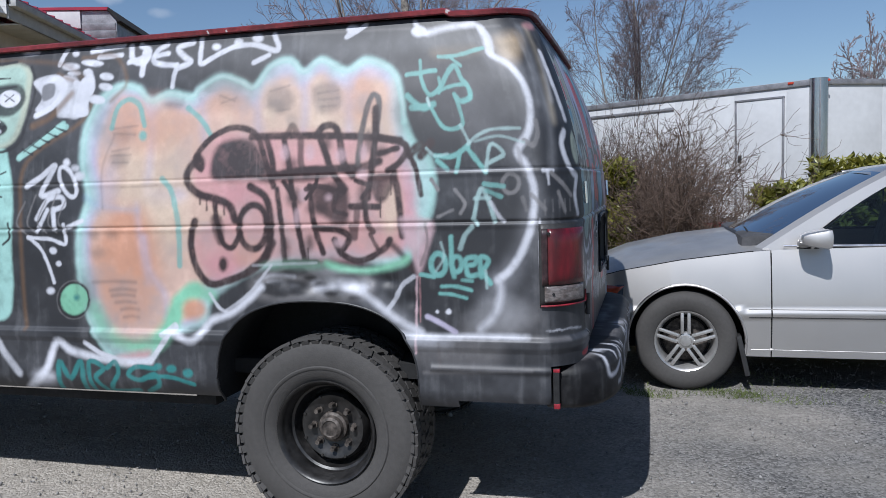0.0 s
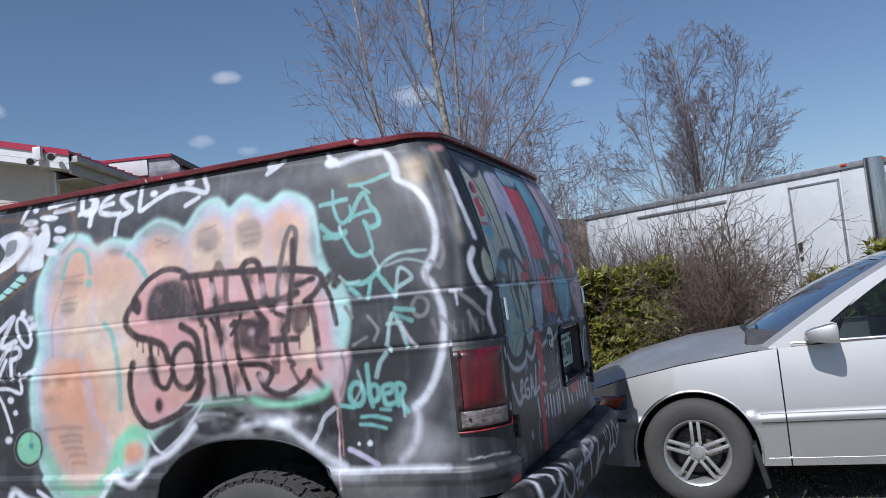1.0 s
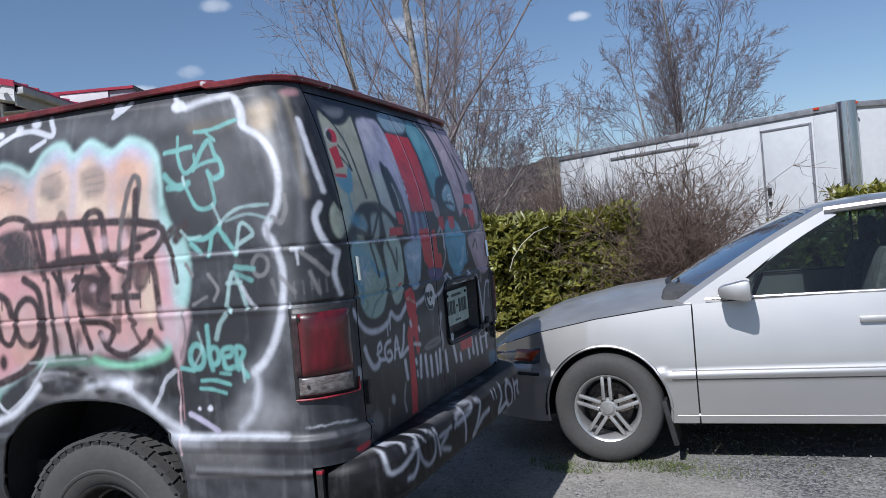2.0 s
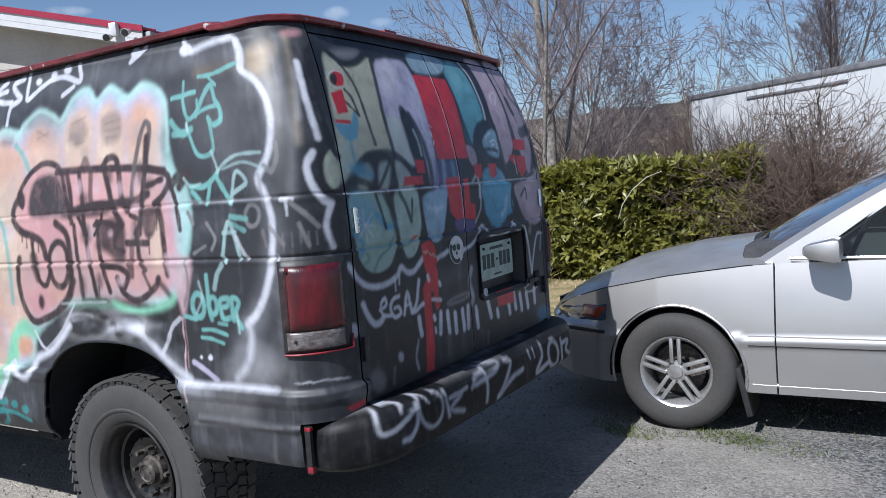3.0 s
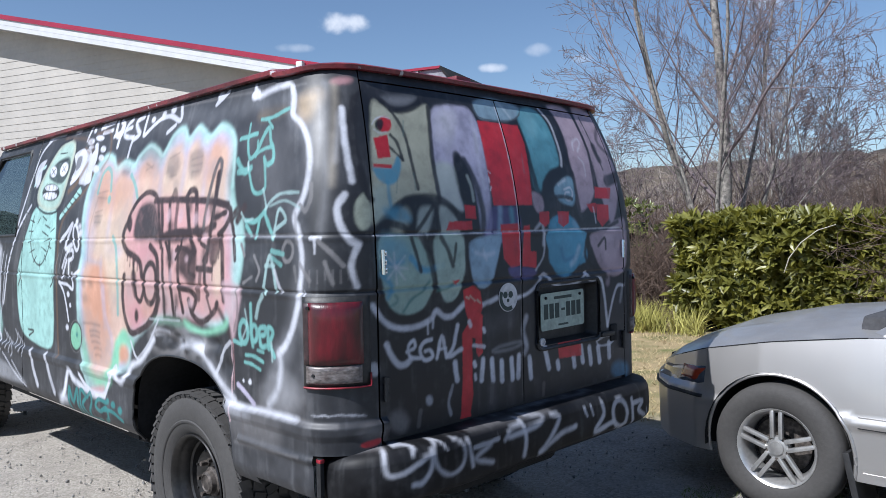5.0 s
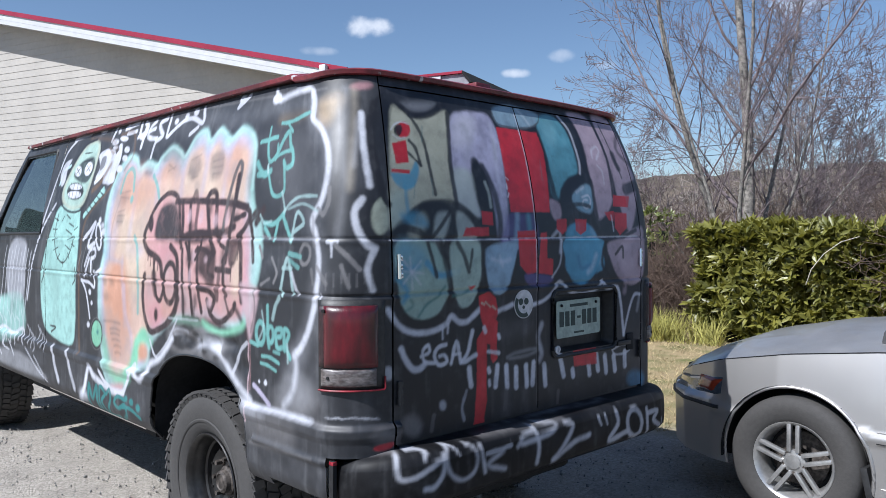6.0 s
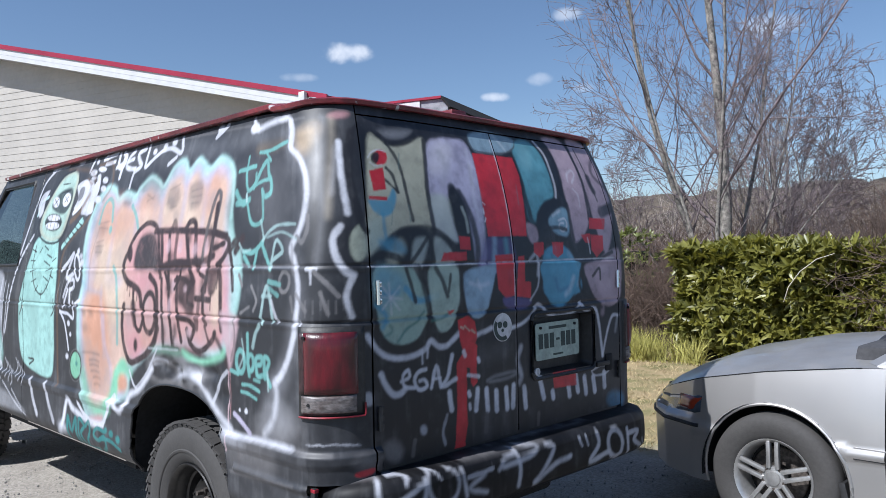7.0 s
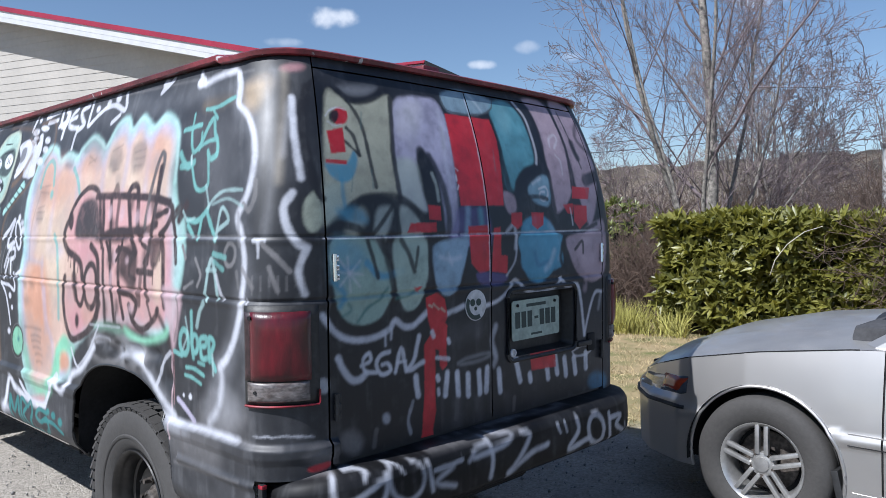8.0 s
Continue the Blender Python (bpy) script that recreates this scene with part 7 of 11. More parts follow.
line(CHALK, 0.023, [(1.033, 1.032), (1.012, 0.98), (1.033, 0.919), (1.019, 0.892)], 0.010, 0.5)
line(CHALK, 0.023, [(0.624, 0.905), (0.634, 0.844)], 0.006, 0.85)
line(CHALK, 0.023, [(0.775, 0.898), (0.764, 0.825)], 0.006, 0.85)
line(CHALK, 0.024, [(0.824, 0.89), (0.829, 0.813)], 0.006, 0.85)
line(CHALK, 0.024, [(0.88, 0.877), (0.881, 0.805)], 0.006, 0.85)
line(CHALK, 0.024, [(0.938, 0.878), (0.943, 0.802)], 0.006, 0.85)
line(CHALK, 0.025, [(0.984, 0.885), (0.978, 0.804)], 0.006, 0.85)
line(CHALK, 0.025, [(1.049, 0.868), (1.057, 0.791)], 0.006, 0.85)
line(CHALK, 0.026, [(1.15, 0.897), (1.175, 0.81)], 0.006, 0.85)
line(CHALK, 0.026, [(1.234, 0.827), (1.24, 0.803)], 0.006, 0.85)
line(CHALK, 0.027, [(1.345, 0.841), (1.354, 0.796)], 0.006, 0.85)
line(CHALK, 0.027, [(1.401, 0.876), (1.416, 0.806)], 0.006, 0.85)
line(CHALK, 0.027, [(1.465, 0.859), (1.476, 0.789)], 0.006, 0.85)
line(CHALK, 0.028, [(1.532, 0.851), (1.543, 0.79)], 0.006, 0.85)
line(CHALK, 0.028, [(1.619, 0.861), (1.62, 0.8)], 0.006, 0.85)
fill(RED, [(1.238, 0.914), (1.401, 0.904), (1.405, 0.833), (1.245, 0.841)], 0.003, 1, False)
line(CHALK, 0.009, [(1.521, 0.88), (1.593, 0.895), (1.667, 0.88), (1.627, 0.856), (1.544, 0.858), (1.521, 0.88)], 0.004, 0.65)
line(CHALK, 0.017, [(1.738, 1.109), (1.719, 1.04)], 0.010, 0.3)
line((0.065, 0.070, 0.079), 0.006, [(0.863, 1.872), (0.875, 1.828), (0.93, 1.815), (1.005, 1.816), (1.088, 1.826), (1.154, 1.856), (1.178, 1.891)], 0.003, 0.9)
# thin pale line along the upper crease of both doors
line(CHALK, 0.005, [(0.263, 1.366), (0.586, 1.366), (0.835, 1.368)], 0.003, 0.75)
line(CHALK, 0.005, [(0.854, 1.369), (1.008, 1.37)], 0.003, 0.55)
line(CHALK, 0.006, [(1.022, 1.37), (1.309, 1.373), (1.728, 1.377)], 0.003, 0.75)
line(CHALK, 0.007, [(0.859, 1.579), (0.86, 1.56)], 0.003, 0.8)
line(CHALK, 0.007, [(0.861, 1.604), (0.873, 1.595)], 0.003, 0.8)
line(CHALK, 0.007, [(0.866, 1.541), (0.859, 1.528)], 0.003, 0.8)
line(HAZE, 0.026, [(0.674, 1.79), (0.692, 1.731), (0.654, 1.669)], 0.020, 0.35)
line(HAZE, 0.018, [(0.827, 1.75), (0.818, 1.68)], 0.014, 0.4)
line(HAZE, 0.061, [(0.832, 1.023), (0.933, 1.03)], 0.030, 0.12)
line((0.054, 0.160, 0.186), 0.004, [(0.389, 1.564), (0.378, 1.507)], 0.004, 0.45)
line((0.054, 0.160, 0.186), 0.005, [(0.467, 1.578), (0.467, 1.52)], 0.004, 0.45)
line((0.054, 0.160, 0.186), 0.005, [(0.454, 1.77), (0.441, 1.712)], 0.004, 0.45)
line((0.054, 0.160, 0.186), 0.005, [(1.094, 1.688), (1.084, 1.606)], 0.004, 0.45)
line(CHALK, 0.006, [(1.0035, 1.20), (1.0035, 1.55), (1.0035, 1.88)], 0.002, 0.75, False)
line(GREY, 0.006, [(1.0035, 0.72), (1.0035, 1.18)], 0.002, 0.5, False)
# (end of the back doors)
# these three pale streaks paint the rounded corner's reflection into the colour
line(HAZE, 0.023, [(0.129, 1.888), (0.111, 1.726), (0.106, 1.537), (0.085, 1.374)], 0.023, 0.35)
line(SANDY_SHEEN, 0.023, [(0.163, 1.889), (0.157, 1.786), (0.141, 1.668), (0.128, 1.537)], 0.021, 0.4)
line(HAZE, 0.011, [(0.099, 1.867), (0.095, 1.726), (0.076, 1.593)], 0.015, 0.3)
line(BLACK, 0.030, [(0.237, 1.812), (0.214, 1.69), (0.23, 1.557), (0.249, 1.498)], 0.011, 0.9)
line(BLACK, 0.037, [(0.204, 1.483), (0.182, 1.41), (0.219, 1.355)], 0.015, 0.9)
fill(KHAKI, [(0.21, 1.479), (0.249, 1.502), (0.263, 1.414), (0.227, 1.384), (0.202, 1.417)], 0.007, 0.9)
line(BLACK, 0.023, [(0.236, 1.837), (0.207, 1.729), (0.227, 1.614), (0.25, 1.511), (0.268, 1.484)], 0.006)
line(BLACK, 0.018, [(0.277, 1.869), (0.249, 1.844), (0.224, 1.79)], 0.004)
line(BLACK, 0.022, [(1.799, 1.498), (1.822, 1.367), (1.785, 1.236)], 0.005)
line(BLACK, 0.022, [(1.909, 1.793), (1.857, 1.606), (1.817, 1.446)], 0.005, 0.7)
line(WHITE, 0.023, [(0.184, 1.795), (0.183, 1.708), (0.188, 1.631), (0.2, 1.545)], 0.008)
line(WHITE, 0.017, [(0.171, 1.776), (0.163, 1.726), (0.144, 1.611)], 0.015, 0.3)
line(WHITE, 0.024, [(0.173, 1.5), (0.146, 1.46), (0.154, 1.402), (0.184, 1.356), (0.211, 1.341)], 0.007)
line(WHITE, 0.020, [(0.208, 1.334), (0.188, 1.284), (0.191, 1.244), (0.204, 1.208)], 0.007)
fill(PINK, [(0.242, 1.907), (0.227, 1.895), (0.194, 1.887), (0.163, 1.889), (0.151, 1.899), (0.165, 1.91), (0.197, 1.917), (0.229, 1.916)], 0.012, 0.6)
line(WHITE, 0.014, [(0.611, 0.828), (0.588, 0.771), (0.599, 0.725)], 0.004, 0.5)
fill(WHITE, [(0.271, 0.932), (0.266, 0.916), (0.253, 0.911), (0.241, 0.919), (0.236, 0.937), (0.241, 0.953), (0.253, 0.958), (0.266, 0.95)], 0.007, 0.75)
fill(WHITE, [(0.51, 0.791), (0.505, 0.779), (0.494, 0.776), (0.482, 0.783), (0.477, 0.796), (0.482, 0.808), (0.494, 0.811), (0.505, 0.804)], 0.008, 0.75)
fill(GREY, [(0.396, 0.74), (0.383, 0.715), (0.352, 0.71), (0.323, 0.727), (0.31, 0.755), (0.323, 0.78), (0.353, 0.786), (0.383, 0.769)], 0.017, 0.8)
fill(GREY, [(0.275, 0.725), (0.261, 0.714), (0.231, 0.714), (0.203, 0.724), (0.192, 0.738), (0.203, 0.749), (0.232, 0.751), (0.261, 0.74)], 0.017, 0.6)
line(GREY, 0.018, [(0.451, 0.764), (0.44, 0.717)], 0.004, 0.6)
line(MID, 0.022, [(0.823, 0.797), (0.817, 0.734)], 0.005, 0.7)
fill(BLUE, [(1.787, 0.717), (1.764, 0.69), (1.71, 0.685), (1.657, 0.705), (1.636, 0.737), (1.657, 0.763), (1.71, 0.768), (1.764, 0.749)], 0.019, 0.7)
line(GREY, 0.019, [(1.14, 0.752), (1.133, 0.702)], 0.005, 0.5)
line(GREY, 0.011, [(0.276, 1.19), (0.268, 1.144)], 0.004, 0.5)
line(MID, 0.026, [(0.143, 0.889), (0.148, 0.799)], 0.018, 0.35)
line(MID, 0.026, [(0.182, 0.887), (0.187, 0.796)], 0.019, 0.35)
line(MID, 0.030, [(0.823, 0.797), (0.833, 0.689)], 0.022, 0.35)
line(MID, 0.031, [(0.938, 0.781), (0.949, 0.669)], 0.022, 0.35)
line(MID, 0.033, [(1.096, 0.758), (1.107, 0.642)], 0.023, 0.35)
fill(GREY, [(0.308, 0.737), (0.289, 0.73), (0.25, 0.733), (0.216, 0.743), (0.203, 0.755), (0.216, 0.763), (0.251, 0.762), (0.289, 0.751)], 0.015, 0.5)
fill(RED, [(0.206, 0.707), (0.266, 0.712), (0.258, 0.695), (0.213, 0.691)], 0.004, 0.8)
line(GREY, 0.005, [(0.04, 1.259), (0.041, 1.208)], 0.004, 0.6)
line(GREY, 0.005, [(0.073, 1.259), (0.074, 1.22)], 0.004, 0.6)
line(GREY, 0.005, [(0.101, 1.259), (0.103, 1.231)], 0.004, 0.6)
line(GREY, 0.005, [(0.128, 1.259), (0.129, 1.209)], 0.004, 0.6)
line(GREY, 0.005, [(0.153, 1.259), (0.154, 1.22)], 0.004, 0.6)
line(GREY, 0.005, [(0.177, 1.259), (0.178, 1.23)], 0.004, 0.6)
line(GREY, 0.005, [(0.202, 1.258), (0.203, 1.208)], 0.004, 0.6)
line(WHITE, 0.007, [(0.018, 1.193), (0.014, 1.084), (0.025, 0.94)], 0.004, 0.65)
line(WHITE, 0.004, [(0.035, 0.799), (0.055, 0.799)], 0.004, 0.35)
line(WHITE, 0.004, [(0.051, 0.796), (0.069, 0.797)], 0.004, 0.47)
line(WHITE, 0.004, [(0.065, 0.798), (0.082, 0.799)], 0.004, 0.59)
line(WHITE, 0.004, [(0.078, 0.801), (0.094, 0.801)], 0.004, 0.41)
line(WHITE, 0.004, [(0.09, 0.802), (0.106, 0.797)], 0.004, 0.53)
line(WHITE, 0.004, [(0.102, 0.798), (0.118, 0.799)], 0.004, 0.35)
line(WHITE, 0.004, [(0.114, 0.799), (0.129, 0.8)], 0.004, 0.47)
line(WHITE, 0.004, [(0.125, 0.801), (0.14, 0.801)], 0.004, 0.59)
line(WHITE, 0.004, [(0.136, 0.802), (0.15, 0.797)], 0.004, 0.41)
line(WHITE, 0.004, [(0.147, 0.803), (0.161, 0.798)], 0.004, 0.53)
line(WHITE, 0.004, [(0.157, 0.797), (0.171, 0.799)], 0.004, 0.35)
line(WHITE, 0.004, [(0.168, 0.798), (0.182, 0.794)], 0.004, 0.47)
line(WHITE, 0.004, [(0.178, 0.799), (0.192, 0.795)], 0.004, 0.59)
line(WHITE, 0.004, [(0.189, 0.799), (0.203, 0.795)], 0.004, 0.41)
line(WHITE, 0.004, [(0.199, 0.793), (0.214, 0.795)], 0.004, 0.53)
line(WHITE, 0.004, [(0.21, 0.793), (0.224, 0.79)], 0.004, 0.35)
line(WHITE, 0.017, [(100.25, 0.705), (100.248, 0.649), (100.26, 0.616), (100.301, 0.615), (100.368, 0.637), (100.424, 0.659)], 0.007, 0.75)
line(WHITE, 0.017, [(100.301, 0.712), (100.337, 0.712), (100.361, 0.696), (100.349, 0.673)], 0.007, 0.7)
line(WHITE, 0.017, [(100.424, 0.663), (100.414, 0.61), (100.378, 0.574), (100.344, 0.573)], 0.008, 0.75)
line(WHITE, 0.015, [(100.458, 0.704), (100.433, 0.655), (100.448, 0.603), (100.497, 0.572), (100.549, 0.585), (100.573, 0.627), (100.562, 0.665), (100.533, 0.689)], 0.008, 0.65)
line(WHITE, 0.010, [(100.468, 0.702), (100.492, 0.656)], 0.006, 0.7)
line(HAZE, 0.006, [(100.337, 0.739), (100.362, 0.741)], 0.006, 0.25)
line(HAZE, 0.006, [(100.366, 0.736), (100.392, 0.736)], 0.006, 0.307143)
line(HAZE, 0.007, [(100.396, 0.733), (100.424, 0.739)], 0.006, 0.364286)
line(HAZE, 0.007, [(100.429, 0.739), (100.458, 0.734)], 0.006, 0.421429)
line(HAZE, 0.007, [(100.463, 0.735), (100.493, 0.737)], 0.006, 0.478571)
line(HAZE, 0.007, [(100.498, 0.74), (100.528, 0.74)], 0.006, 0.535714)
line(HAZE, 0.007, [(100.534, 0.736), (100.565, 0.734)], 0.006, 0.592857)
line(HAZE, 0.007, [(100.57, 0.731), (100.602, 0.737)], 0.006, 0.25)
line(HAZE, 0.007, [(100.608, 0.736), (100.641, 0.73)], 0.006, 0.307143)
line(HAZE, 0.007, [(100.646, 0.732), (100.68, 0.733)], 0.006, 0.364286)
line(HAZE, 0.007, [(100.685, 0.737), (100.72, 0.737)], 0.006, 0.421429)
line(HAZE, 0.007, [(100.725, 0.732), (100.761, 0.73)], 0.006, 0.478571)
line(HAZE, 0.007, [(100.767, 0.727), (100.802, 0.733)], 0.006, 0.535714)
line(HAZE, 0.007, [(100.809, 0.732), (100.845, 0.726)], 0.006, 0.592857)
line(HAZE, 0.007, [(100.851, 0.727), (100.889, 0.729)], 0.006, 0.25)
line(HAZE, 0.007, [(100.895, 0.732), (100.934, 0.732)], 0.006, 0.307143)
line(HAZE, 0.007, [(100.94, 0.727), (100.98, 0.725)], 0.006, 0.364286)
line(HAZE, 0.008, [(100.987, 0.722), (101.027, 0.728)], 0.007, 0.421429)
line(HAZE, 0.008, [(101.034, 0.727), (101.075, 0.721)], 0.007, 0.478571)
line(HAZE, 0.008, [(101.082, 0.722), (101.124, 0.724)], 0.007, 0.535714)
line(HAZE, 0.008, [(101.132, 0.727), (101.175, 0.727)], 0.007, 0.592857)
line(HAZE, 0.008, [(101.182, 0.722), (101.227, 0.719)], 0.007, 0.25)
line(HAZE, 0.008, [(101.234, 0.716), (101.28, 0.722)], 0.007, 0.307143)
line(HAZE, 0.008, [(101.288, 0.721), (101.335, 0.714)], 0.007, 0.364286)
line(HAZE, 0.008, [(101.342, 0.715), (101.391, 0.717)], 0.007, 0.421429)
line(HAZE, 0.008, [(101.399, 0.721), (101.448, 0.721)], 0.007, 0.478571)
line(GREY, 0.009, [(100.078, 0.694), (100.156, 0.708), (100.243, 0.711)], 0.009, 0.7)
line(WHITE, 0.016, [(100.591, 0.671), (100.607, 0.576)], 0.008, 0.8)
line(WHITE, 0.016, [(100.702, 0.63), (100.624, 0.597), (100.708, 0.566)], 0.010, 0.7)
line(WHITE, 0.016, [(100.618, 0.635), (100.743, 0.641)], 0.004, 0.6)
line(WHITE, 0.017, [(100.778, 0.63), (100.815, 0.66), (100.864, 0.671)], 0.008, 0.7)
line(WHITE, 0.019, [(100.876, 0.693), (100.895, 0.612), (100.883, 0.552)], 0.008, 0.8)
line(WHITE, 0.019, [(100.802, 0.634), (100.96, 0.645), (101.007, 0.675), (100.927, 0.699)], 0.009, 0.75)
line(WHITE, 0.020, [(101.061, 0.669), (101.103, 0.645), (101.02, 0.566), (100.98, 0.542), (101.103, 0.584), (101.205, 0.596)], 0.009, 0.8)
line(WHITE, 0.014, [(101.272, 0.655), (101.288, 0.621)], 0.004, 0.8)
line(WHITE, 0.014, [(101.319, 0.652), (101.331, 0.618)], 0.004, 0.8)
line(WHITE, 0.022, [(101.399, 0.657), (101.407, 0.605), (101.343, 0.547), (101.483, 0.563)], 0.007, 0.85)
line(WHITE, 0.023, [(101.592, 0.577), (101.581, 0.545), (101.552, 0.529), (101.517, 0.536), (101.489, 0.561), (101.478, 0.597), (101.489, 0.628), (101.516, 0.644), (101.551, 0.639), (101.58, 0.613), (101.592, 0.577)], 0.006, 0.8)
line(WHITE, 0.020, [(101.632, 0.633), (101.642, 0.529)], 0.005, 0.8)
line(WHITE, 0.021, [(101.642, 0.612), (101.727, 0.608), (101.689, 0.575), (101.757, 0.537)], 0.005, 0.8)
line(GREY, 0.025, [(100.63, 0.702), (100.864, 0.696), (101.061, 0.682)], 0.017, 0.6)
line(GREY, 0.016, [(100.156, 0.703), (100.26, 0.709)], 0.011, 0.6)
line(WHITE, 0.011, [(101.778, 0.564), (101.788, 0.542)], 0.004, 0.7)

# ---- the van ----
FRONT_HUB_X = HUB_X - 3.505
RECESS = (1.320, 1.025, 0.412, 0.236)


def tyre(parent, wide=0.25, inner=0.200, radius=TYRE_R):
    """An all-terrain tyre with open shoulder blocks; the outer face looks along -y."""
    h = wide / 2
    bm = bmesh.new()
    prof = [(inner, -h * 0.72), (inner + 0.02, -h * 0.86), (inner + 0.05, -h * 0.98), (radius * 0.80, -h * 1.02), (radius * 0.90, -h * 0.97), (radius * 0.955, -h * 0.86), (radius * 0.968, -h * 0.5),
            (radius * 0.972, 0), (radius * 0.968, h * 0.5), (radius * 0.955, h * 0.86), (radius * 0.90, h * 0.97), (radius * 0.80, h * 1.02), (inner + 0.03, h * 0.9), (inner, h * 0.72)]
    lathe(prof, 64, bm)
    # raised ring on the wall
    lathe([(inner + 0.055, -h * 1.0), (inner + 0.06, -h * 1.03), (inner + 0.066, -h * 1.03), (inner + 0.07, -h * 1.0)], 64, bm)
    body = bm
    bm = bmesh.new()
    n = 54
    for k in range(n):
        for row, (c, w, shift, deep) in enumerate(((-0.80, 0.34, 0.0, 0.046), (-0.36, 0.36, 0.5, 0.034), (0.08, 0.36, 0.15, 0.034), (0.46, 0.3, 0.65, 0.034), (0.84, 0.30, 0.3, 0.046))):
            a = 2 * math.pi * (k + shift + 0.12 * math.sin(k * 2.3 + row)) / n
            m = Matrix.Rotation(-a, 4, "Y") @ Matrix.Translation((radius * 0.982, c * h, 0)) @ Matrix.Rotation(0.28 * (-1) ** row, 4, "X")
            box((radius * 0.030, w * h * 1.06, deep * 0.93), bm=bm, turn=m)
        # shoulder lugs that reach down the wall
        a = 2 * math.pi * (k + 0.02) / n
        m = Matrix.Rotation(-a, 4, "Y") @ Matrix.Translation((radius * 0.940, -h * 0.93, 0)) @ Matrix.Rotation(radians(-26), 4, "Z")
        box((radius * (0.055 if k % 2 else 0.04), 0.006, 0.030), bm=bm, turn=m)
    wheel_tyre = part("tyre", body, M_RUBBER, parent, "all-terrain tyre with coarse worn tread")
    tagged(part("tread", bm, M_RUBBER, wheel_tyre), kind="stuff")
    return wheel_tyre


def van_wheel(at, parent, flip=False):
    w = empty("wheel", at)
    w.parent = parent
    if flip:
        w.rotation_euler = (0, 0, math.pi)
    tyre(w)
    bm = bmesh.new()
    lathe([(0.203, -0.100), (0.209, -0.108), (0.206, -0.113), (0.198, -0.108), (0.190, -0.088), (0.186, -0.075), (0.180, -0.068), (0.177, -0.04), (0.168, -0.034), (0.164, 0.0), (0.150, 0.018), (0.143, 0.012), (0.139, -0.022), (0.130, -0.034), (0.112, -0.030), (0.085, -0.014), (0.05, -0.012), (0.0, -0.012)], 56, bm)
    lathe([(0.203, -0.100), (0.203, 0.105)], 40, bm)
    for k in range(8):
        a = 2 * math.pi * (k + 0.5) / 8
        c = Vector((0.128 * math.cos(a), -0.03, 0.128 * math.sin(a)))
        rod(c + Vector((0, 0.012, 0)), c + Vector((0, -0.008, 0)), 0.006, n=8, bm=bm)
    rim = part("rim", bm, M_STEEL_BLACK, w, "black steel rim with eight lugs")
    bm = lathe([(0.062, -0.010), (0.060, -0.034), (0.050, -0.040), (0.045, -0.058), (0.034, -0.064), (0.030, -0.060), (0.0, -0.060)], 28)
    part("hub_cap", bm, M_HUB, w)
    for k in range(8):
        a = 2 * math.pi * k / 8
        c = Vector((0.090 * math.cos(a), -0.012, 0.090 * math.sin(a)))
        bm = rod(c, c + Vector((0, -0.038, 0)), 0.0125, 0.010, n=6)
        rod(c, c + Vector((0, -0.008, 0)), 0.017, n=10, bm=bm)
        part("lug_nut", bm, M_HUB, w)
    return w


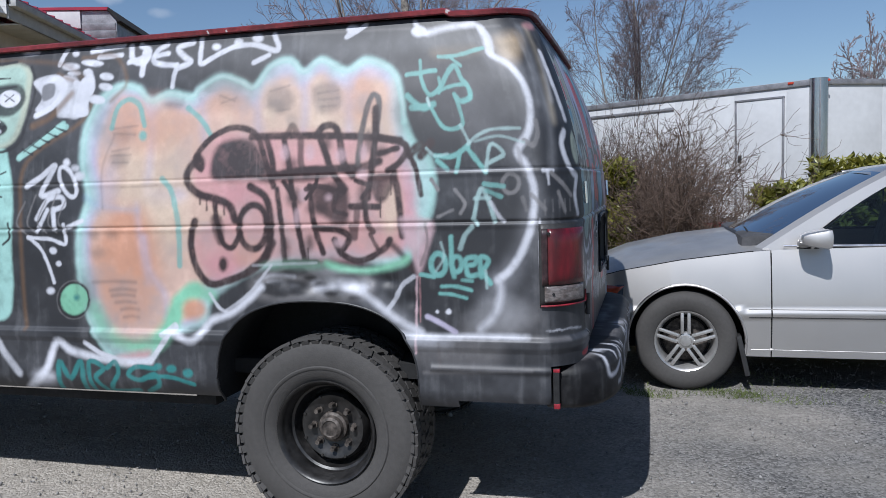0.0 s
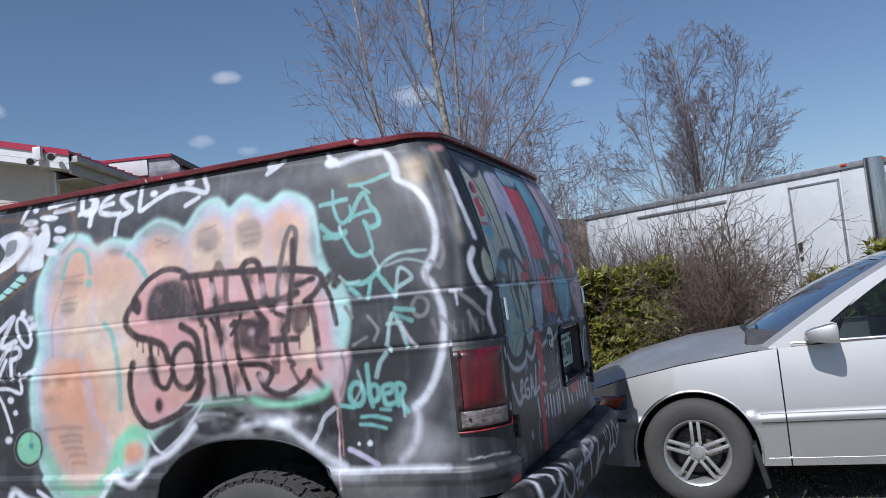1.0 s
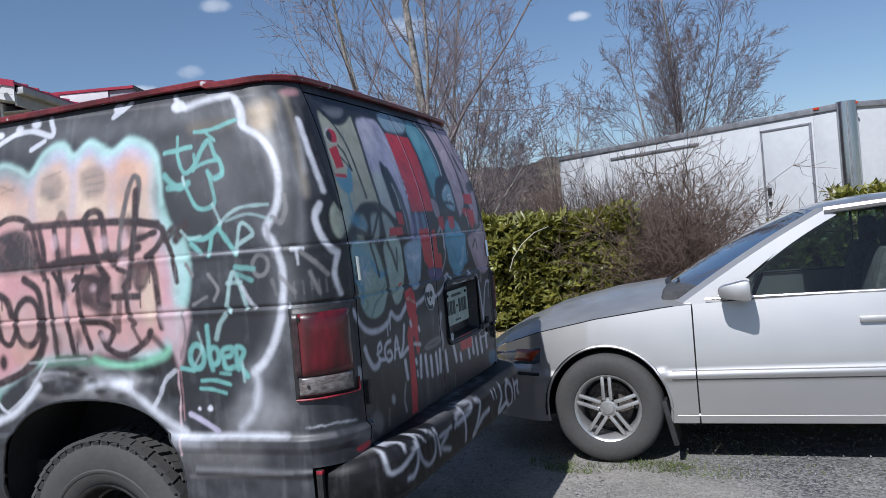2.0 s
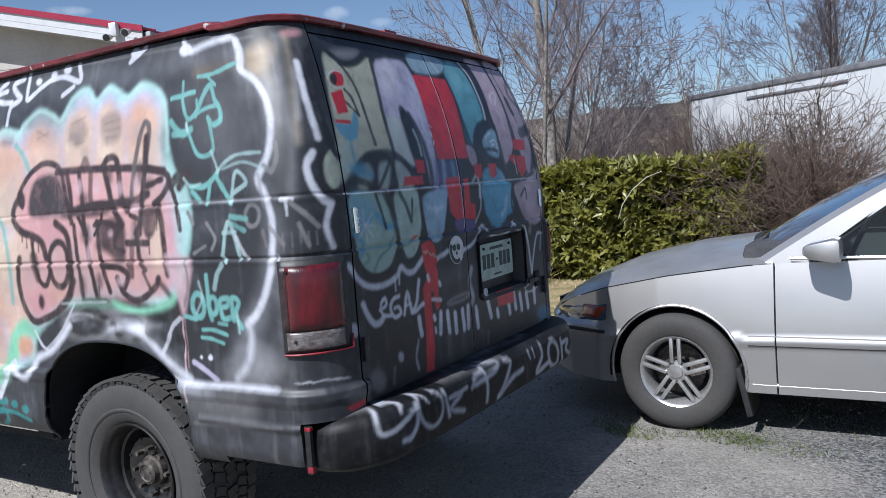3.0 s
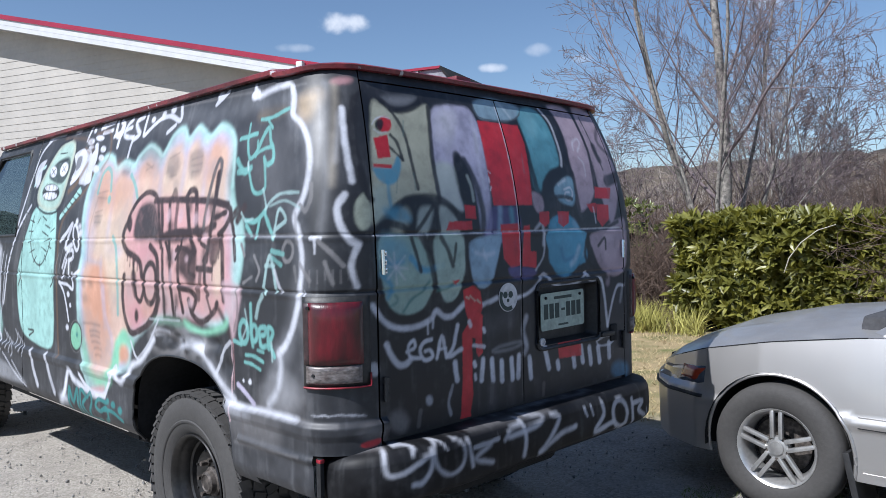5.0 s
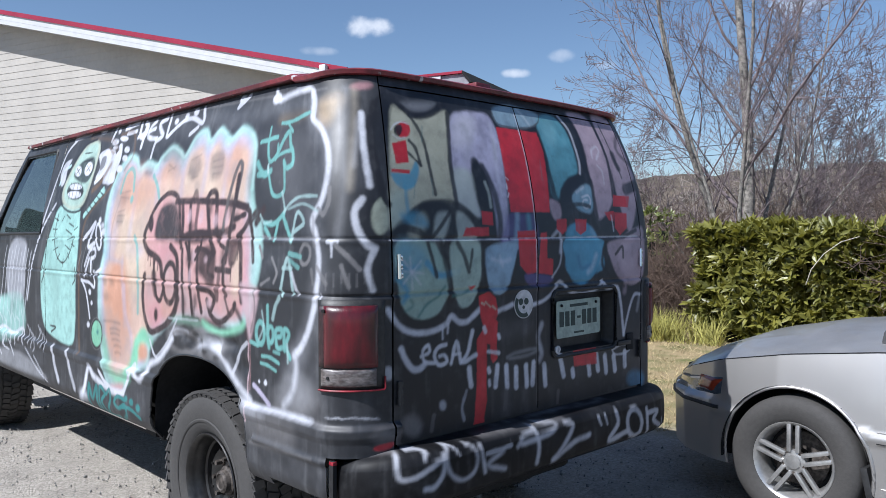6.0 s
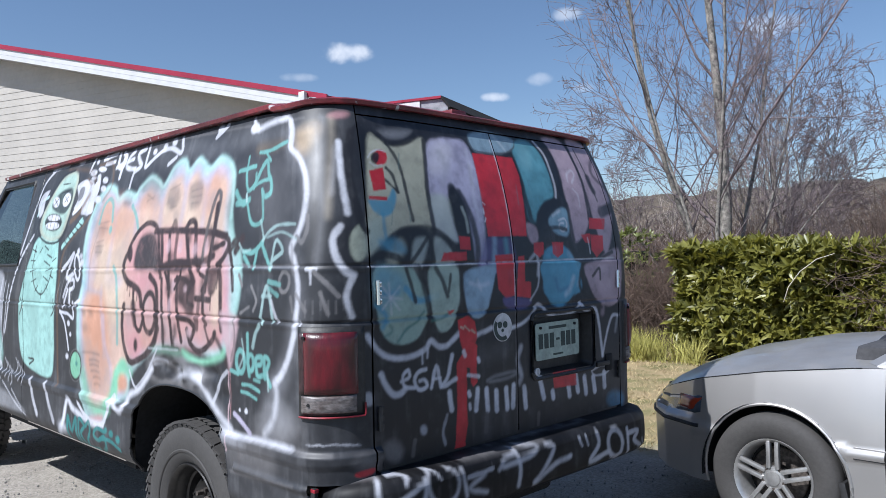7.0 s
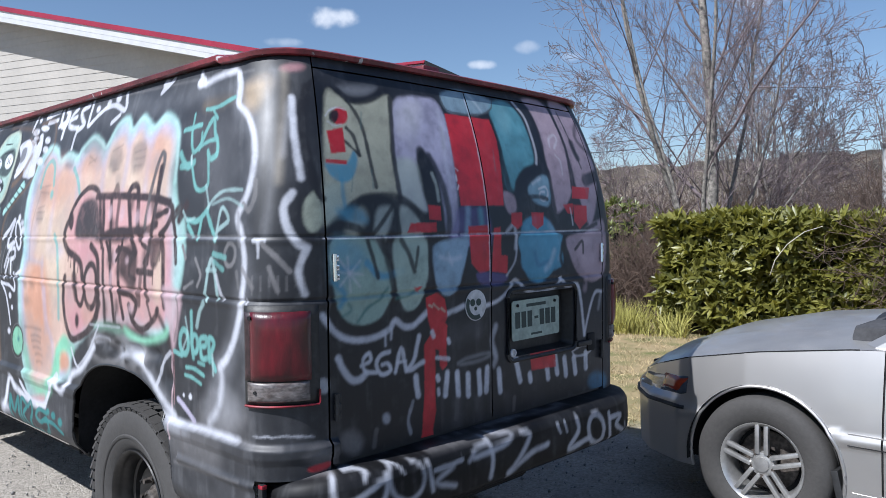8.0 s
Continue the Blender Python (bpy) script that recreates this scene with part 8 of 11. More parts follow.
def build_van():
    van = empty("van", (0, 0, 0), "black cargo van covered in spray-paint graffiti, maroon roof, parked on gravel", "van")
    step = 0.0042
    z = np.concatenate([np.arange(0.505, 1.945, step), [1.945]])
    # near side, from the front door's edge to the back door's edge
    s = np.concatenate([np.arange(-2.735, 0.266, step), [0.267]])
    S, Z = np.meshgrid((s[:-1] + s[1:]) / 2, (z[:-1] + z[1:]) / 2)
    hole = in_arch(S, Z)
    hole |= (S > 0.050) & (Z < 0.675)
    hole |= (S > -0.3) & (Z < 0.535)
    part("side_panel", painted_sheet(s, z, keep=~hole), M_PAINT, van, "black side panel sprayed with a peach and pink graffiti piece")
    # back doors
    zd = np.concatenate([np.arange(0.700, 1.905, step), [1.905]])
    doors = []
    for a, b in ((0.273, 1.007), (1.013, 1.747)):
        sd = np.concatenate([np.arange(a, b, step), [b]])
        Sd, Zd = np.meshgrid((sd[:-1] + sd[1:]) / 2, (zd[:-1] + zd[1:]) / 2)
        cut = (np.abs(Sd - RECESS[0]) < RECESS[2] / 2) & (np.abs(Zd - RECESS[1]) < RECESS[3] / 2)
        doors.append(part("rear_door", painted_sheet(sd, zd, (0.009, 0.010, 0.014), ~cut), M_DOOR_PAINT, van, "rear door sprayed with blue and purple graffiti"))
    # header over the doors
    zt = np.concatenate([np.arange(1.911, 1.95, step), [1.952]])
    part("door_header", painted_sheet(np.arange(0.273, 1.75, 0.01), zt), M_PAINT, van)
    # far side, seen only along its edge
    far = painted_sheet(np.concatenate([np.arange(1.753, 2.02, 0.01)]), z[::2])
    part("rear_corner_panel", far, M_PAINT, van)
    bm = bmesh.new()
    zs = np.linspace(0.505, 1.945, 24)
    edge = lambda h: float(rear_x(h)) - 0.152
    for a, b in zip(zs, zs[1:]):
        v = [bm.verts.new((x, VAN_W - float(side_inset(h) - lean(h)), h)) for x, h in ((-2.9, a), (edge(a), a), (edge(b), b), (-2.9, b))]
        bm.faces.new(v[::-1])
    part("far_side_panel", bm, M_BLACK, van)
    # inner lining, floor and wheel housings
    bm = box((2.62, VAN_W - 0.30, 0.06), (-1.36, VAN_W / 2, 0.60))
    box((0.02, VAN_W - 0.40, 0.62), (0.06, VAN_W / 2, 0.98), bm=bm)
    box((0.02, VAN_W - 0.40, 0.66), (-0.16, VAN_W / 2, 1.60), bm=bm)
    box((0.24, VAN_W - 0.40, 0.02), (-0.05, VAN_W / 2, 1.28), bm=bm)
    box((2.5, 0.02, 0.93), (-1.47, 0.24, 1.41), bm=bm)
    box((2.5, 0.02, 0.93), (-1.47, VAN_W - 0.24, 1.41), bm=bm)
    part("cargo_lining", bm, M_DARK, van)
    for y0, y1 in ((0.02, 0.36), (VAN_W - 0.36, VAN_W - 0.02)):
        bm = bmesh.new()
        ring = []
        for k in range(25):
            a = math.pi * (k / 24) * 1.06 - math.pi * 0.03
            p = arch_at(k / 24, 0.012)
            ring.append((bm.verts.new((p[0], y0, p[1])), bm.verts.new((p[0], y1, p[1]))))
        for u, v in zip(ring, ring[1:]):
            bm.faces.new((u[0], u[1], v[1], v[0]))
        bm.faces.new([u[1 if y0 < 1 else 0] for u in ring])
        part("wheel_housing", bm, M_DARK, van)
    # rolled lip of the wheel arch
    pts = []
    for k in range(41):
        xx, zz = arch_at(k / 40)
        p = np.array(skin(xx, zz)) + np.array((0, -1, 0)) * float(pressed(np.array(xx), np.array(zz)))
        pts.append(tuple(p + np.array((0, 0.004, 0))))
    part("wheel_arch_lip", tube(pts, 0.0055, 8), M_BLACK, van)
    # drip rail and roof
    rail = []
    for x in np.linspace(-3.45, -0.35, 24):
        rail.append((x, float(side_inset(1.945)) - 0.012, 1.961))
    for sv in np.linspace(-0.15, 1.74 + 0.28, 40):
        p = skin(sv, 1.955)
        n = skin_normal(np.array(sv), np.array(1.955))
        rail.append((float(p[0] + n[0] * 0.014), float(p[1] + n[1] * 0.014), float(p[2]) + 0.006))
    rail += [(x, VAN_W - float(side_inset(1.945) - lean(1.945)) + 0.012, 1.957) for x in np.linspace(-0.35, -3.45, 24)]
    bm = bmesh.new()
    prof = [(-0.012, -0.013), (0.004, -0.016), (0.012, -0.012), (0.014, 0.002), (0.004, 0.008), (-0.02, 0.012), (-0.07, 0.020)]
    rows = []
    for i, p in enumerate(rail):
        a, b = Vector(rail[max(i - 1, 0)]), Vector(rail[min(i + 1, len(rail) - 1)])
        d = (b - a).normalized()
        o = Vector((d.y, -d.x, 0))
        rows.append([bm.verts.new(Vector(p) + o * u + Vector((0, 0, v))) for u, v in prof])
    for u, v in zip(rows, rows[1:]):
        for k in range(len(prof) - 1):
            bm.faces.new((u[k], v[k], v[k + 1], u[k + 1]))
    part("drip_rail", bm, M_REDROOF, van, "maroon drip rail with chipped paint")
    bm = bmesh.new()
    back = float(rear_x(1.955))
    xs = np.concatenate([np.linspace(-3.6, back - 0.2, 24), np.linspace(back - 0.15, back - 0.004, 12)])
    us = np.linspace(-1, 1, 21)
    X, U = np.meshgrid(xs, us, indexing="ij")
    fall = np.clip((X + 0.40) / 0.325, 0, 1)
    crown = 1.966 + 0.034 * (1 - np.abs(U) ** 3.2) * (1 - 0.85 * fall ** 2) - 0.014 * fall * np.abs(U) ** 3
    inset = float(side_inset(1.955))
    turn_in = (float(door_inset(1.955)) + 0.20 - inset) * (1 - np.sqrt(1 - np.clip((X - back + 0.15) / 0.15, 0, 1) ** 2))
    Yr = VAN_W / 2 + U * (VAN_W / 2 - inset - 0.004 - turn_in) + float(lean(1.955)) * (1 + U) / 2
    me, _ = grid_mesh(np.stack([X, Yr, crown], -1))
    roof = part("roof", me, M_REDROOF, van, "maroon roof")
    # added unseen box that keeps sunlight from leaking through the front door gap
    part("door_post", box((0.20, 0.03, 1.30), (-2.77, 0.185, 1.19), 0.008), M_DARK, van)
    # added box that blocks sunlight slipping past below the side panel
    part("sill_beam", box((1.9, 0.07, 0.11), (-2.30, 0.115, 0.50), 0.01), M_DARK, van)
    bm = box((0.07, 0.09, 0.04), (-0.155, 0.90, 1.988), 0.010)
    part("roof_vent", bm, M_REDROOF, van)
    van_wheel((HUB_X, 0.165, HUB_Z), van)
    van_wheel((HUB_X, VAN_W - 0.165, HUB_Z), van, True)
    van_wheel((FRONT_HUB_X, 0.165, HUB_Z), van)
    van_wheel((FRONT_HUB_X, VAN_W - 0.165, HUB_Z), van, True)
    return van, doors


M_LENS_RED = material("red_lens", (0.155, 0.004, 0.012), 0.34, vary=0.25, scale=11, coat=0.35, colour2=(0.040, 0.006, 0.008), stretch=(1, 1, 0.35), bump=0.0006, bump_scale=220)
M_LENS_SMOKE = material("smoked_lens", (0.035, 0.016, 0.018), 0.4, vary=0.4, scale=30, coat=0.3)
M_LENS_CLEAR = material("grey_lens", (0.20, 0.18, 0.175), 0.35, vary=0.5, scale=26, coat=0.3, colour2=(0.085, 0.065, 0.06), stretch=(1, 1, 2.5))
M_REDPAINT = material("red_primer", (0.25, 0.012, 0.024), 0.5, vary=0.35, scale=12)
M_SOOT = material("sooty_black_paint", (0.030, 0.029, 0.029), 0.5, vary=0.4, scale=8, bump=0.0006)
M_PLATE = material("plate_green_white", (0.336, 0.416, 0.368), 0.45, vary=0.15, scale=20)
M_PLATE_INK = material("plate_ink", (0.03, 0.05, 0.045), 0.6)
M_STICKER = material("white_sticker", (0.576, 0.576, 0.592), 0.5, vary=0.12, scale=30)
M_SEAT = material("grey_cloth", (0.09, 0.09, 0.095), 0.95, vary=0.3, scale=30)


def skin_pad(s0, s1, z0, z1, lift, n=14, m=10, crown=0.0):
    """A thin moulded pad that follows the van's skin, with its rim turned in."""
    s, z = np.linspace(s0, s1, n), np.linspace(z0, z1, m)
    s = np.concatenate([[s0 - 0.0015], s, [s1 + 0.0015]])
    z = np.concatenate([[z0 - 0.0015], z, [z1 + 0.0015]])
    S, Z = np.meshgrid(s, z)
    up = np.full(S.shape, lift)
    up[1:-1, 1:-1] += crown * (1 - np.linspace(-1, 1, m)[:, None] ** 4) * (1 - np.linspace(-1, 1, n)[None, :] ** 4)
    up[[0, -1], :] = -0.012
    up[:, [0, -1]] = -0.012
    P = np.stack(skin(S, Z), -1) + skin_normal(S, Z) * up[..., None]
    return grid_mesh(P)[0]


def tail_light(parent, s0, s1):
    base = part("tail_light", skin_pad(s0, s1, 0.886, 1.176, 0.006), M_SOOT, parent, "tail lamp with red lens over a clear one")
    part("red_lens", skin_pad(s0 + 0.034, s1 - 0.026, 0.962, 1.158, 0.016, crown=0.010), M_LENS_RED, base, "smoky red lens")
    part("dark_lens", skin_pad(s0 + 0.010, s0 + 0.0335, 0.962, 1.158, 0.013, n=6), M_LENS_SMOKE, base, "blackened edge of the red lens")
    part("reverse_lens", skin_pad(s0 + 0.020, s1 - 0.030, 0.902, 0.957, 0.014, crown=0.005), M_LENS_CLEAR, base, "clouded clear lens")
    bm = bmesh.new()
    pts = []
    for sv, zv in [(v, 0.888) for v in np.linspace(s0 + 0.004, s1 - 0.004, 10)] + [(s1 - 0.002, zv) for zv in np.linspace(0.895, 0.93, 3)]:
        p, n = np.array(skin(sv, zv)), skin_normal(np.array(sv), np.array(zv))
        pts.append(tuple(p + n * 0.010))
    part("red_edge", tube(pts, 0.0035, 6, bm), M_REDPAINT, base, "red edge of the lamp")
    p, n = np.array(skin(s0 + 0.035, 1.142)), skin_normal(np.array(s0 + 0.035), np.array(1.142))
    part("screw", rod(p + n * 0.012, p + n * 0.022, 0.006, n=10), M_DARK, base)
    p2, n2 = np.array(skin(s0 + 0.05, 0.93)), skin_normal(np.array(s0 + 0.05), np.array(0.93))
    part("screw", rod(p2 + n2 * 0.012, p2 + n2 * 0.022, 0.005, n=10), M_DARK, base)


def rear_bumper(parent):
    """A wrapped step bumper, swept round the back."""
    path, runs = bumper_path()
    prof = [(-0.10, 0.530), (-0.04, 0.512), (-0.018, 0.512), (-0.004, 0.522)] + [(0.004 + 0.004 * math.sin(v * 3.1), 0.522 + 0.13 * v) for v in np.linspace(0.1, 1, 24)]
    prof += [(-0.004, 0.668), (-0.014, 0.680), (-0.03, 0.686), (-0.045, 0.687), (-0.06, 0.688), (-0.08, 0.688), (-0.10, 0.689), (-0.16, 0.689)]
    P, SZ = [], []
    for i, (x, y) in enumerate(path):
        a, b = path[max(i - 1, 0)], path[min(i + 1, len(path) - 1)]
        d = Vector((b[0] - a[0], b[1] - a[1], 0)).normalized()
        o = Vector((d.y, -d.x, 0))
        run = runs[i]
        lowered = 0.028 * max(0.0, 1 - run / 0.24)
        P.append([(x + o.x * u, y + o.y * u, v - lowered * (v - 0.5) / 0.19) for u, v in prof])
        SZ.append([(100 + run, v - lowered * (v - 0.5) / 0.19 - (0.35 * u if v > 0.66 else 0.0)) for u, v in prof])
    P, SZ = np.array(P), np.array(SZ)
    me, used = grid_mesh(P)
    me.flip_normals()
    col = np.ones((len(used), 4), np.float32)
    col[:, :3] = sprayed(SZ[..., 0], SZ[..., 1], (0.004, 0.004, 0.005)).reshape(-1, 3)[used]
    me.attributes.new("paint", "FLOAT_COLOR", "POINT").data.foreach_set("color", col.ravel())
    bumper = part("rear_bumper", me, M_BUMPER, parent, "black rear bumper scrawled with white tags")
    for x, y, z0, z1 in ((0.052, 0.012, 0.515, 0.665), (0.052, VAN_W - 0.012, 0.515, 0.665)):
        br = part("end_bracket", box((0.022, 0.016, z1 - z0), (x, y, (z0 + z1) / 2), 0.003), M_DARK, parent)
        for dz, tall in ((z1 - 0.008, 0.022), (z0 + 0.014, 0.034)):
            part("red_dab", box((0.024, 0.018, tall * 0.6), (x + 0.001, y, dz), 0.004), M_REDPAINT, br, "dab of red paint")
    part("bumper_beam", box((0.16, VAN_W - 0.3, 0.10), (0.12, VAN_W / 2, 0.59)), M_DARK, parent)
    part("rear_sill", box((0.06, VAN_W - 0.42, 0.03), (0.105, VAN_W / 2, 0.690), 0.004), M_BLACK, parent)


def door_fittings(parent, doors):
    def spot_on(s, z, lift=0.0):
        p, n = np.array(skin(s, z)), skin_normal(np.array(s), np.array(z))
        return Vector(p + n * lift)
    for d, s in ((doors[0], 0.290), (doors[1], 1.730)):
        for z, m, lab in ((1.279, M_CHROME, "worn steel hinge"), (0.866, M_SOOT, "black hinge")):
            bm = rod(spot_on(s, z - 0.04, 0.010), spot_on(s, z + 0.04, 0.010), 0.0075, n=10)
            for dz in (-0.028, 0.0, 0.028):
                box((0.010, 0.022, 0.018), spot_on(s + 0.006, z + dz, 0.006), 0.002, bm=bm)
            part("hinge", bm, m, d, lab)
    right = doors[1]
    sc, zc, w, h = RECESS
    y0, y1 = sc - 0.08 - w / 2, sc - 0.08 + w / 2
    x = 0.14
    bm = bmesh.new()
    deep = 0.05
    outer = rounded(w + 0.004, h + 0.004, 0.02)
    inner = rounded(w - 0.03, h - 0.02, 0.02)
    ra = [bm.verts.new((x + 0.001, sc - 0.08 + a, zc + b)) for a, b in outer]
    rb = [bm.verts.new((x - deep, sc - 0.08 + a, zc + b)) for a, b in inner]
    for i in range(len(ra)):
        j = (i + 1) % len(ra)
        bm.faces.new((ra[i], ra[j], rb[j], rb[i]))
    bm.faces.new(rb)
    part("plate_recess", bm, M_SOOT, right, "dark recess for the number plate")
    ring = [(x + 0.004, sc - 0.08 + a, zc + b) for a, b in rounded(w + 0.03, h + 0.03, 0.028)]
    part("recess_frame", tube(ring, 0.008, 6, closed=True), M_SOOT, right, "raised frame round the recess")
    turn = Matrix.Translation((x - 0.028, 1.232, 1.036)) @ Matrix.Rotation(math.pi / 2, 4, "Z") @ Matrix.Rotation(math.pi / 2, 4, "X") @ Matrix.Rotation(radians(0.8), 4, "Z")
    pl = part("number_plate", plate(rounded(0.305, 0.153, 0.012), 0.003, m=turn), M_PLATE, right, "pale green plate with dark bars")
    bm = bmesh.new()
    for k in range(3):
        plate([(-0.132 + 0.038 * k + a, b) for a, b in ((0, -0.030), (0.028, -0.030), (0.028, 0.032), (0, 0.032))], 0.0042, bm, turn)
    part("plate_bar", bm, M_PLATE_INK, pl)
    bm = bmesh.new()
    for k in range(3):
        plate([(0.022 + 0.038 * k + a, b) for a, b in ((0, -0.030), (0.028, -0.030), (0.028, 0.032), (0, 0.032))], 0.0042, bm, turn)
    part("plate_bar", bm, M_PLATE_INK, pl)
    part("plate_bar", plate([(-0.012, -0.002), (0.012, -0.002), (0.012, 0.008), (-0.012, 0.008)], 0.0042, m=turn), M_PLATE_INK, pl)
    part("plate_bar", plate([(-0.062, 0.048), (0.062, 0.048), (0.062, 0.060), (-0.062, 0.060)], 0.0042, m=turn), M_PLATE_INK, pl)
    part("plate_bar", plate([(-0.035, -0.064), (0.035, -0.064), (0.035, -0.056), (-0.035, -0.056)], 0.0042, m=turn), M_PLATE_INK, pl)
    for a, b in ((-0.12, 0.058), (0.12, 0.058)):
        part("plate_screw", rod(turn @ Vector((a, b, 0.002)), turn @ Vector((a, b, 0.009)), 0.006, n=10), M_DARK, pl)
    part("lock", lathe([(0.016, 0.0), (0.016, 0.006), (0.009, 0.007), (0.009, 0.003), (0.0, 0.003)], 18, axis="z", at=(0, 0, 0)), M_STICKER, right, "white painted lock").matrix_local = Matrix.Translation((x + 0.004, y0 + 0.012, zc - h / 2 + 0.015)) @ Matrix.Rotation(math.pi / 2, 4, "Y")
    # handle well by the far edge
    part("handle_well", box((0.012, 0.055, 0.075), (x + 0.002, 1.575, 0.905), 0.008), M_DARK, right, "black handle opening")
    part("handle", box((0.014, 0.10, 0.022), (x + 0.010, 1.515, 0.905), 0.006), M_SOOT, right)
    # round sticker across the middle
    c = Matrix.Translation((x + 0.001, 0.842, 1.118)) @ Matrix.Rotation(math.pi / 2, 4, "Z") @ Matrix.Rotation(math.pi / 2, 4, "X")
    disc = [(0.055 * math.cos(a), 0.055 * math.sin(a)) for a in np.arange(28) * 2 * math.pi / 28]
    st = part("sticker", plate(disc, 0.002, m=c), M_STICKER, doors[0], "round white and black sticker")
    for u, v, rr in ((-0.018, 0.010, 0.013), (0.014, 0.010, 0.013), (-0.002, -0.012, 0.007)):
        part("sticker_patch", plate([(u + rr * math.cos(a), v + rr * math.sin(a)) for a in np.arange(14) * 2 * math.pi / 14], 0.0032, m=c), M_PLATE_INK, st)
    part("sticker_patch", plate([(0.052 * math.cos(a), 0.052 * math.sin(a)) for a in np.linspace(2.6, 5.2, 12)] + [(0.036 * math.cos(a), 0.036 * math.sin(a)) for a in np.linspace(5.2, 2.6, 12)], 0.0032, m=c), M_PLATE_INK, st)


def front_end(parent):
    """Front door with its window, fender, nose, windscreen and cab."""
    step = 0.008
    s = np.concatenate([np.arange(-3.93, -2.742, step), [-2.742]])
    z = np.concatenate([np.arange(0.505, 1.94, step), [1.945]])
    S, Z = np.meshgrid((s[:-1] + s[1:]) / 2, (z[:-1] + z[1:]) / 2)
    lean = np.interp(Z, [1.40, 1.88], [-3.84, -3.46])
    window = (Z > 1.40) & (Z < 1.885) & (S < -2.875) & (S > lean)
    outside = (S < np.interp(Z, [1.40, 1.95], [-3.92, -3.49])) & (Z > 1.40)
    arch = (S - FRONT_HUB_X) ** 2 + np.maximum(Z - HUB_Z, 0) ** 2 < ARCH_R ** 2
    door = part("front_door", painted_sheet(s, z, keep=~(window | outside | arch)), M_PAINT, parent, "front door scrawled with white tags")
    P = np.array([[(x, float(side_inset(h)) + 0.010, h) for x in np.linspace(np.interp(h, [1.38, 1.9], [-3.86, -3.45]), -2.86, 6)] for h in np.linspace(1.39, 1.895, 6)])
    glass = part("door_window", grid_mesh(P)[0], M_GLASS, door, "tinted side window")
    glass.visible_shadow = False
    ring = [(-2.87, 1.40), (-2.862, 1.86), (-2.885, 1.893), (-3.45, 1.893), (-3.85, 1.41), (-3.83, 1.395)]
    part("window_seal", tube([(x, float(side_inset(h)) + 0.001, h) for x, h in ring], 0.010, 6, closed=True), M_TRIM, door, "black rubber window seal")
    bm = tube([(-3.50, 0.175, 1.940), (-3.58, 0.155, 1.85), (-3.73, 0.115, 1.67), (-3.90, 0.06, 1.45), (-4.00, 0.04, 1.35)], [0.026, 0.028, 0.030, 0.034, 0.036], 8)
    part("windscreen_pillar", bm, M_BLACK, parent)
    # mirror
    bm = box((0.10, 0.17, 0.26), (-3.78, -0.15, 1.50), 0.03)
    rod((-3.80, 0.0, 1.44), (-3.78, -0.10, 1.45), 0.018, n=8, bm=bm)
    part("door_mirror", bm, M_TRIM, door, "black door mirror")
    # nose: fenders, bonnet and grille as one pressed shell
    xs, us = np.linspace(-3.93, -5.02, 16), np.linspace(-1, 1, 15)
    P = []
    for x in xs:
        t = (x + 3.93) / -1.09
        top, wide = 1.36 - 0.16 * t - 0.22 * max(0, t - 0.8) * 3, VAN_W / 2 - 0.01 - 0.10 * t ** 3
        P.append([(x, VAN_W / 2 + u * wide, top - 0.05 * abs(u) ** 4) for u in us])
    part("bonnet", grid_mesh(np.array(P))[0], M_BLACK, parent)
    for side in (0, 1):
        sx, sz = np.linspace(-3.93, -5.02, 40), np.linspace(0.52, 1.31, 30)
        X, Zz = np.meshgrid(sx, sz)
        t = (X + 3.93) / -1.09
        y = 0.01 + 0.10 * t ** 3
        Zt = 0.52 + (Zz - 0.52) / 0.79 * (0.79 - 0.16 * t - 0.66 * np.clip(t - 0.8, 0, 1))
        Y = y if side == 0 else VAN_W - y
        xm, zm = (X[:-1, :-1] + X[1:, 1:]) / 2, (Zt[:-1, :-1] + Zt[1:, 1:]) / 2
        hole = (xm - FRONT_HUB_X) ** 2 + np.maximum(zm - HUB_Z, 0) ** 2 < ARCH_R ** 2
        part("fender", grid_mesh(np.stack([X, Y, Zt], -1), ~hole)[0], M_BLACK, parent)
    bm = box((0.06, VAN_W - 0.30, 0.36), (-5.03, VAN_W / 2, 0.86), 0.02)
    part("grille", bm, M_TRIM, parent)
    part("front_bumper", box((0.16, VAN_W - 0.04, 0.20), (-5.08, VAN_W / 2, 0.60), 0.04), M_SOOT, parent)
    P = np.array([[(-4.02 + 0.50 * v - 0.02 * (1 - u * u), VAN_W / 2 + u * (0.88 - 0.10 * v), 1.36 + 0.58 * v) for u in np.linspace(-1, 1, 9)] for v in np.linspace(0, 1, 6)])
    part("windscreen", grid_mesh(P)[0], M_GLASS, parent).visible_shadow = False
    # far door with its own window
    bm = box((1.15, 0.04, 0.86), (-3.35, VAN_W - 0.03, 0.95))
    box((0.12, 0.04, 0.52), (-2.85, VAN_W - 0.07, 1.64), bm=bm)
    part("far_door", bm, M_BLACK, parent)
    part("dashboard", box((0.36, VAN_W - 0.2, 0.22), (-3.66, VAN_W / 2, 1.24), 0.05), M_CABIN, parent)
    part("cab_floor", box((1.2, VAN_W - 0.2, 0.05), (-3.35, VAN_W / 2, 0.64)), M_DARK, parent)
    part("cab_bulkhead", box((0.04, VAN_W - 0.26, 1.2), (-2.70, VAN_W / 2, 1.3)), M_DARK, parent)
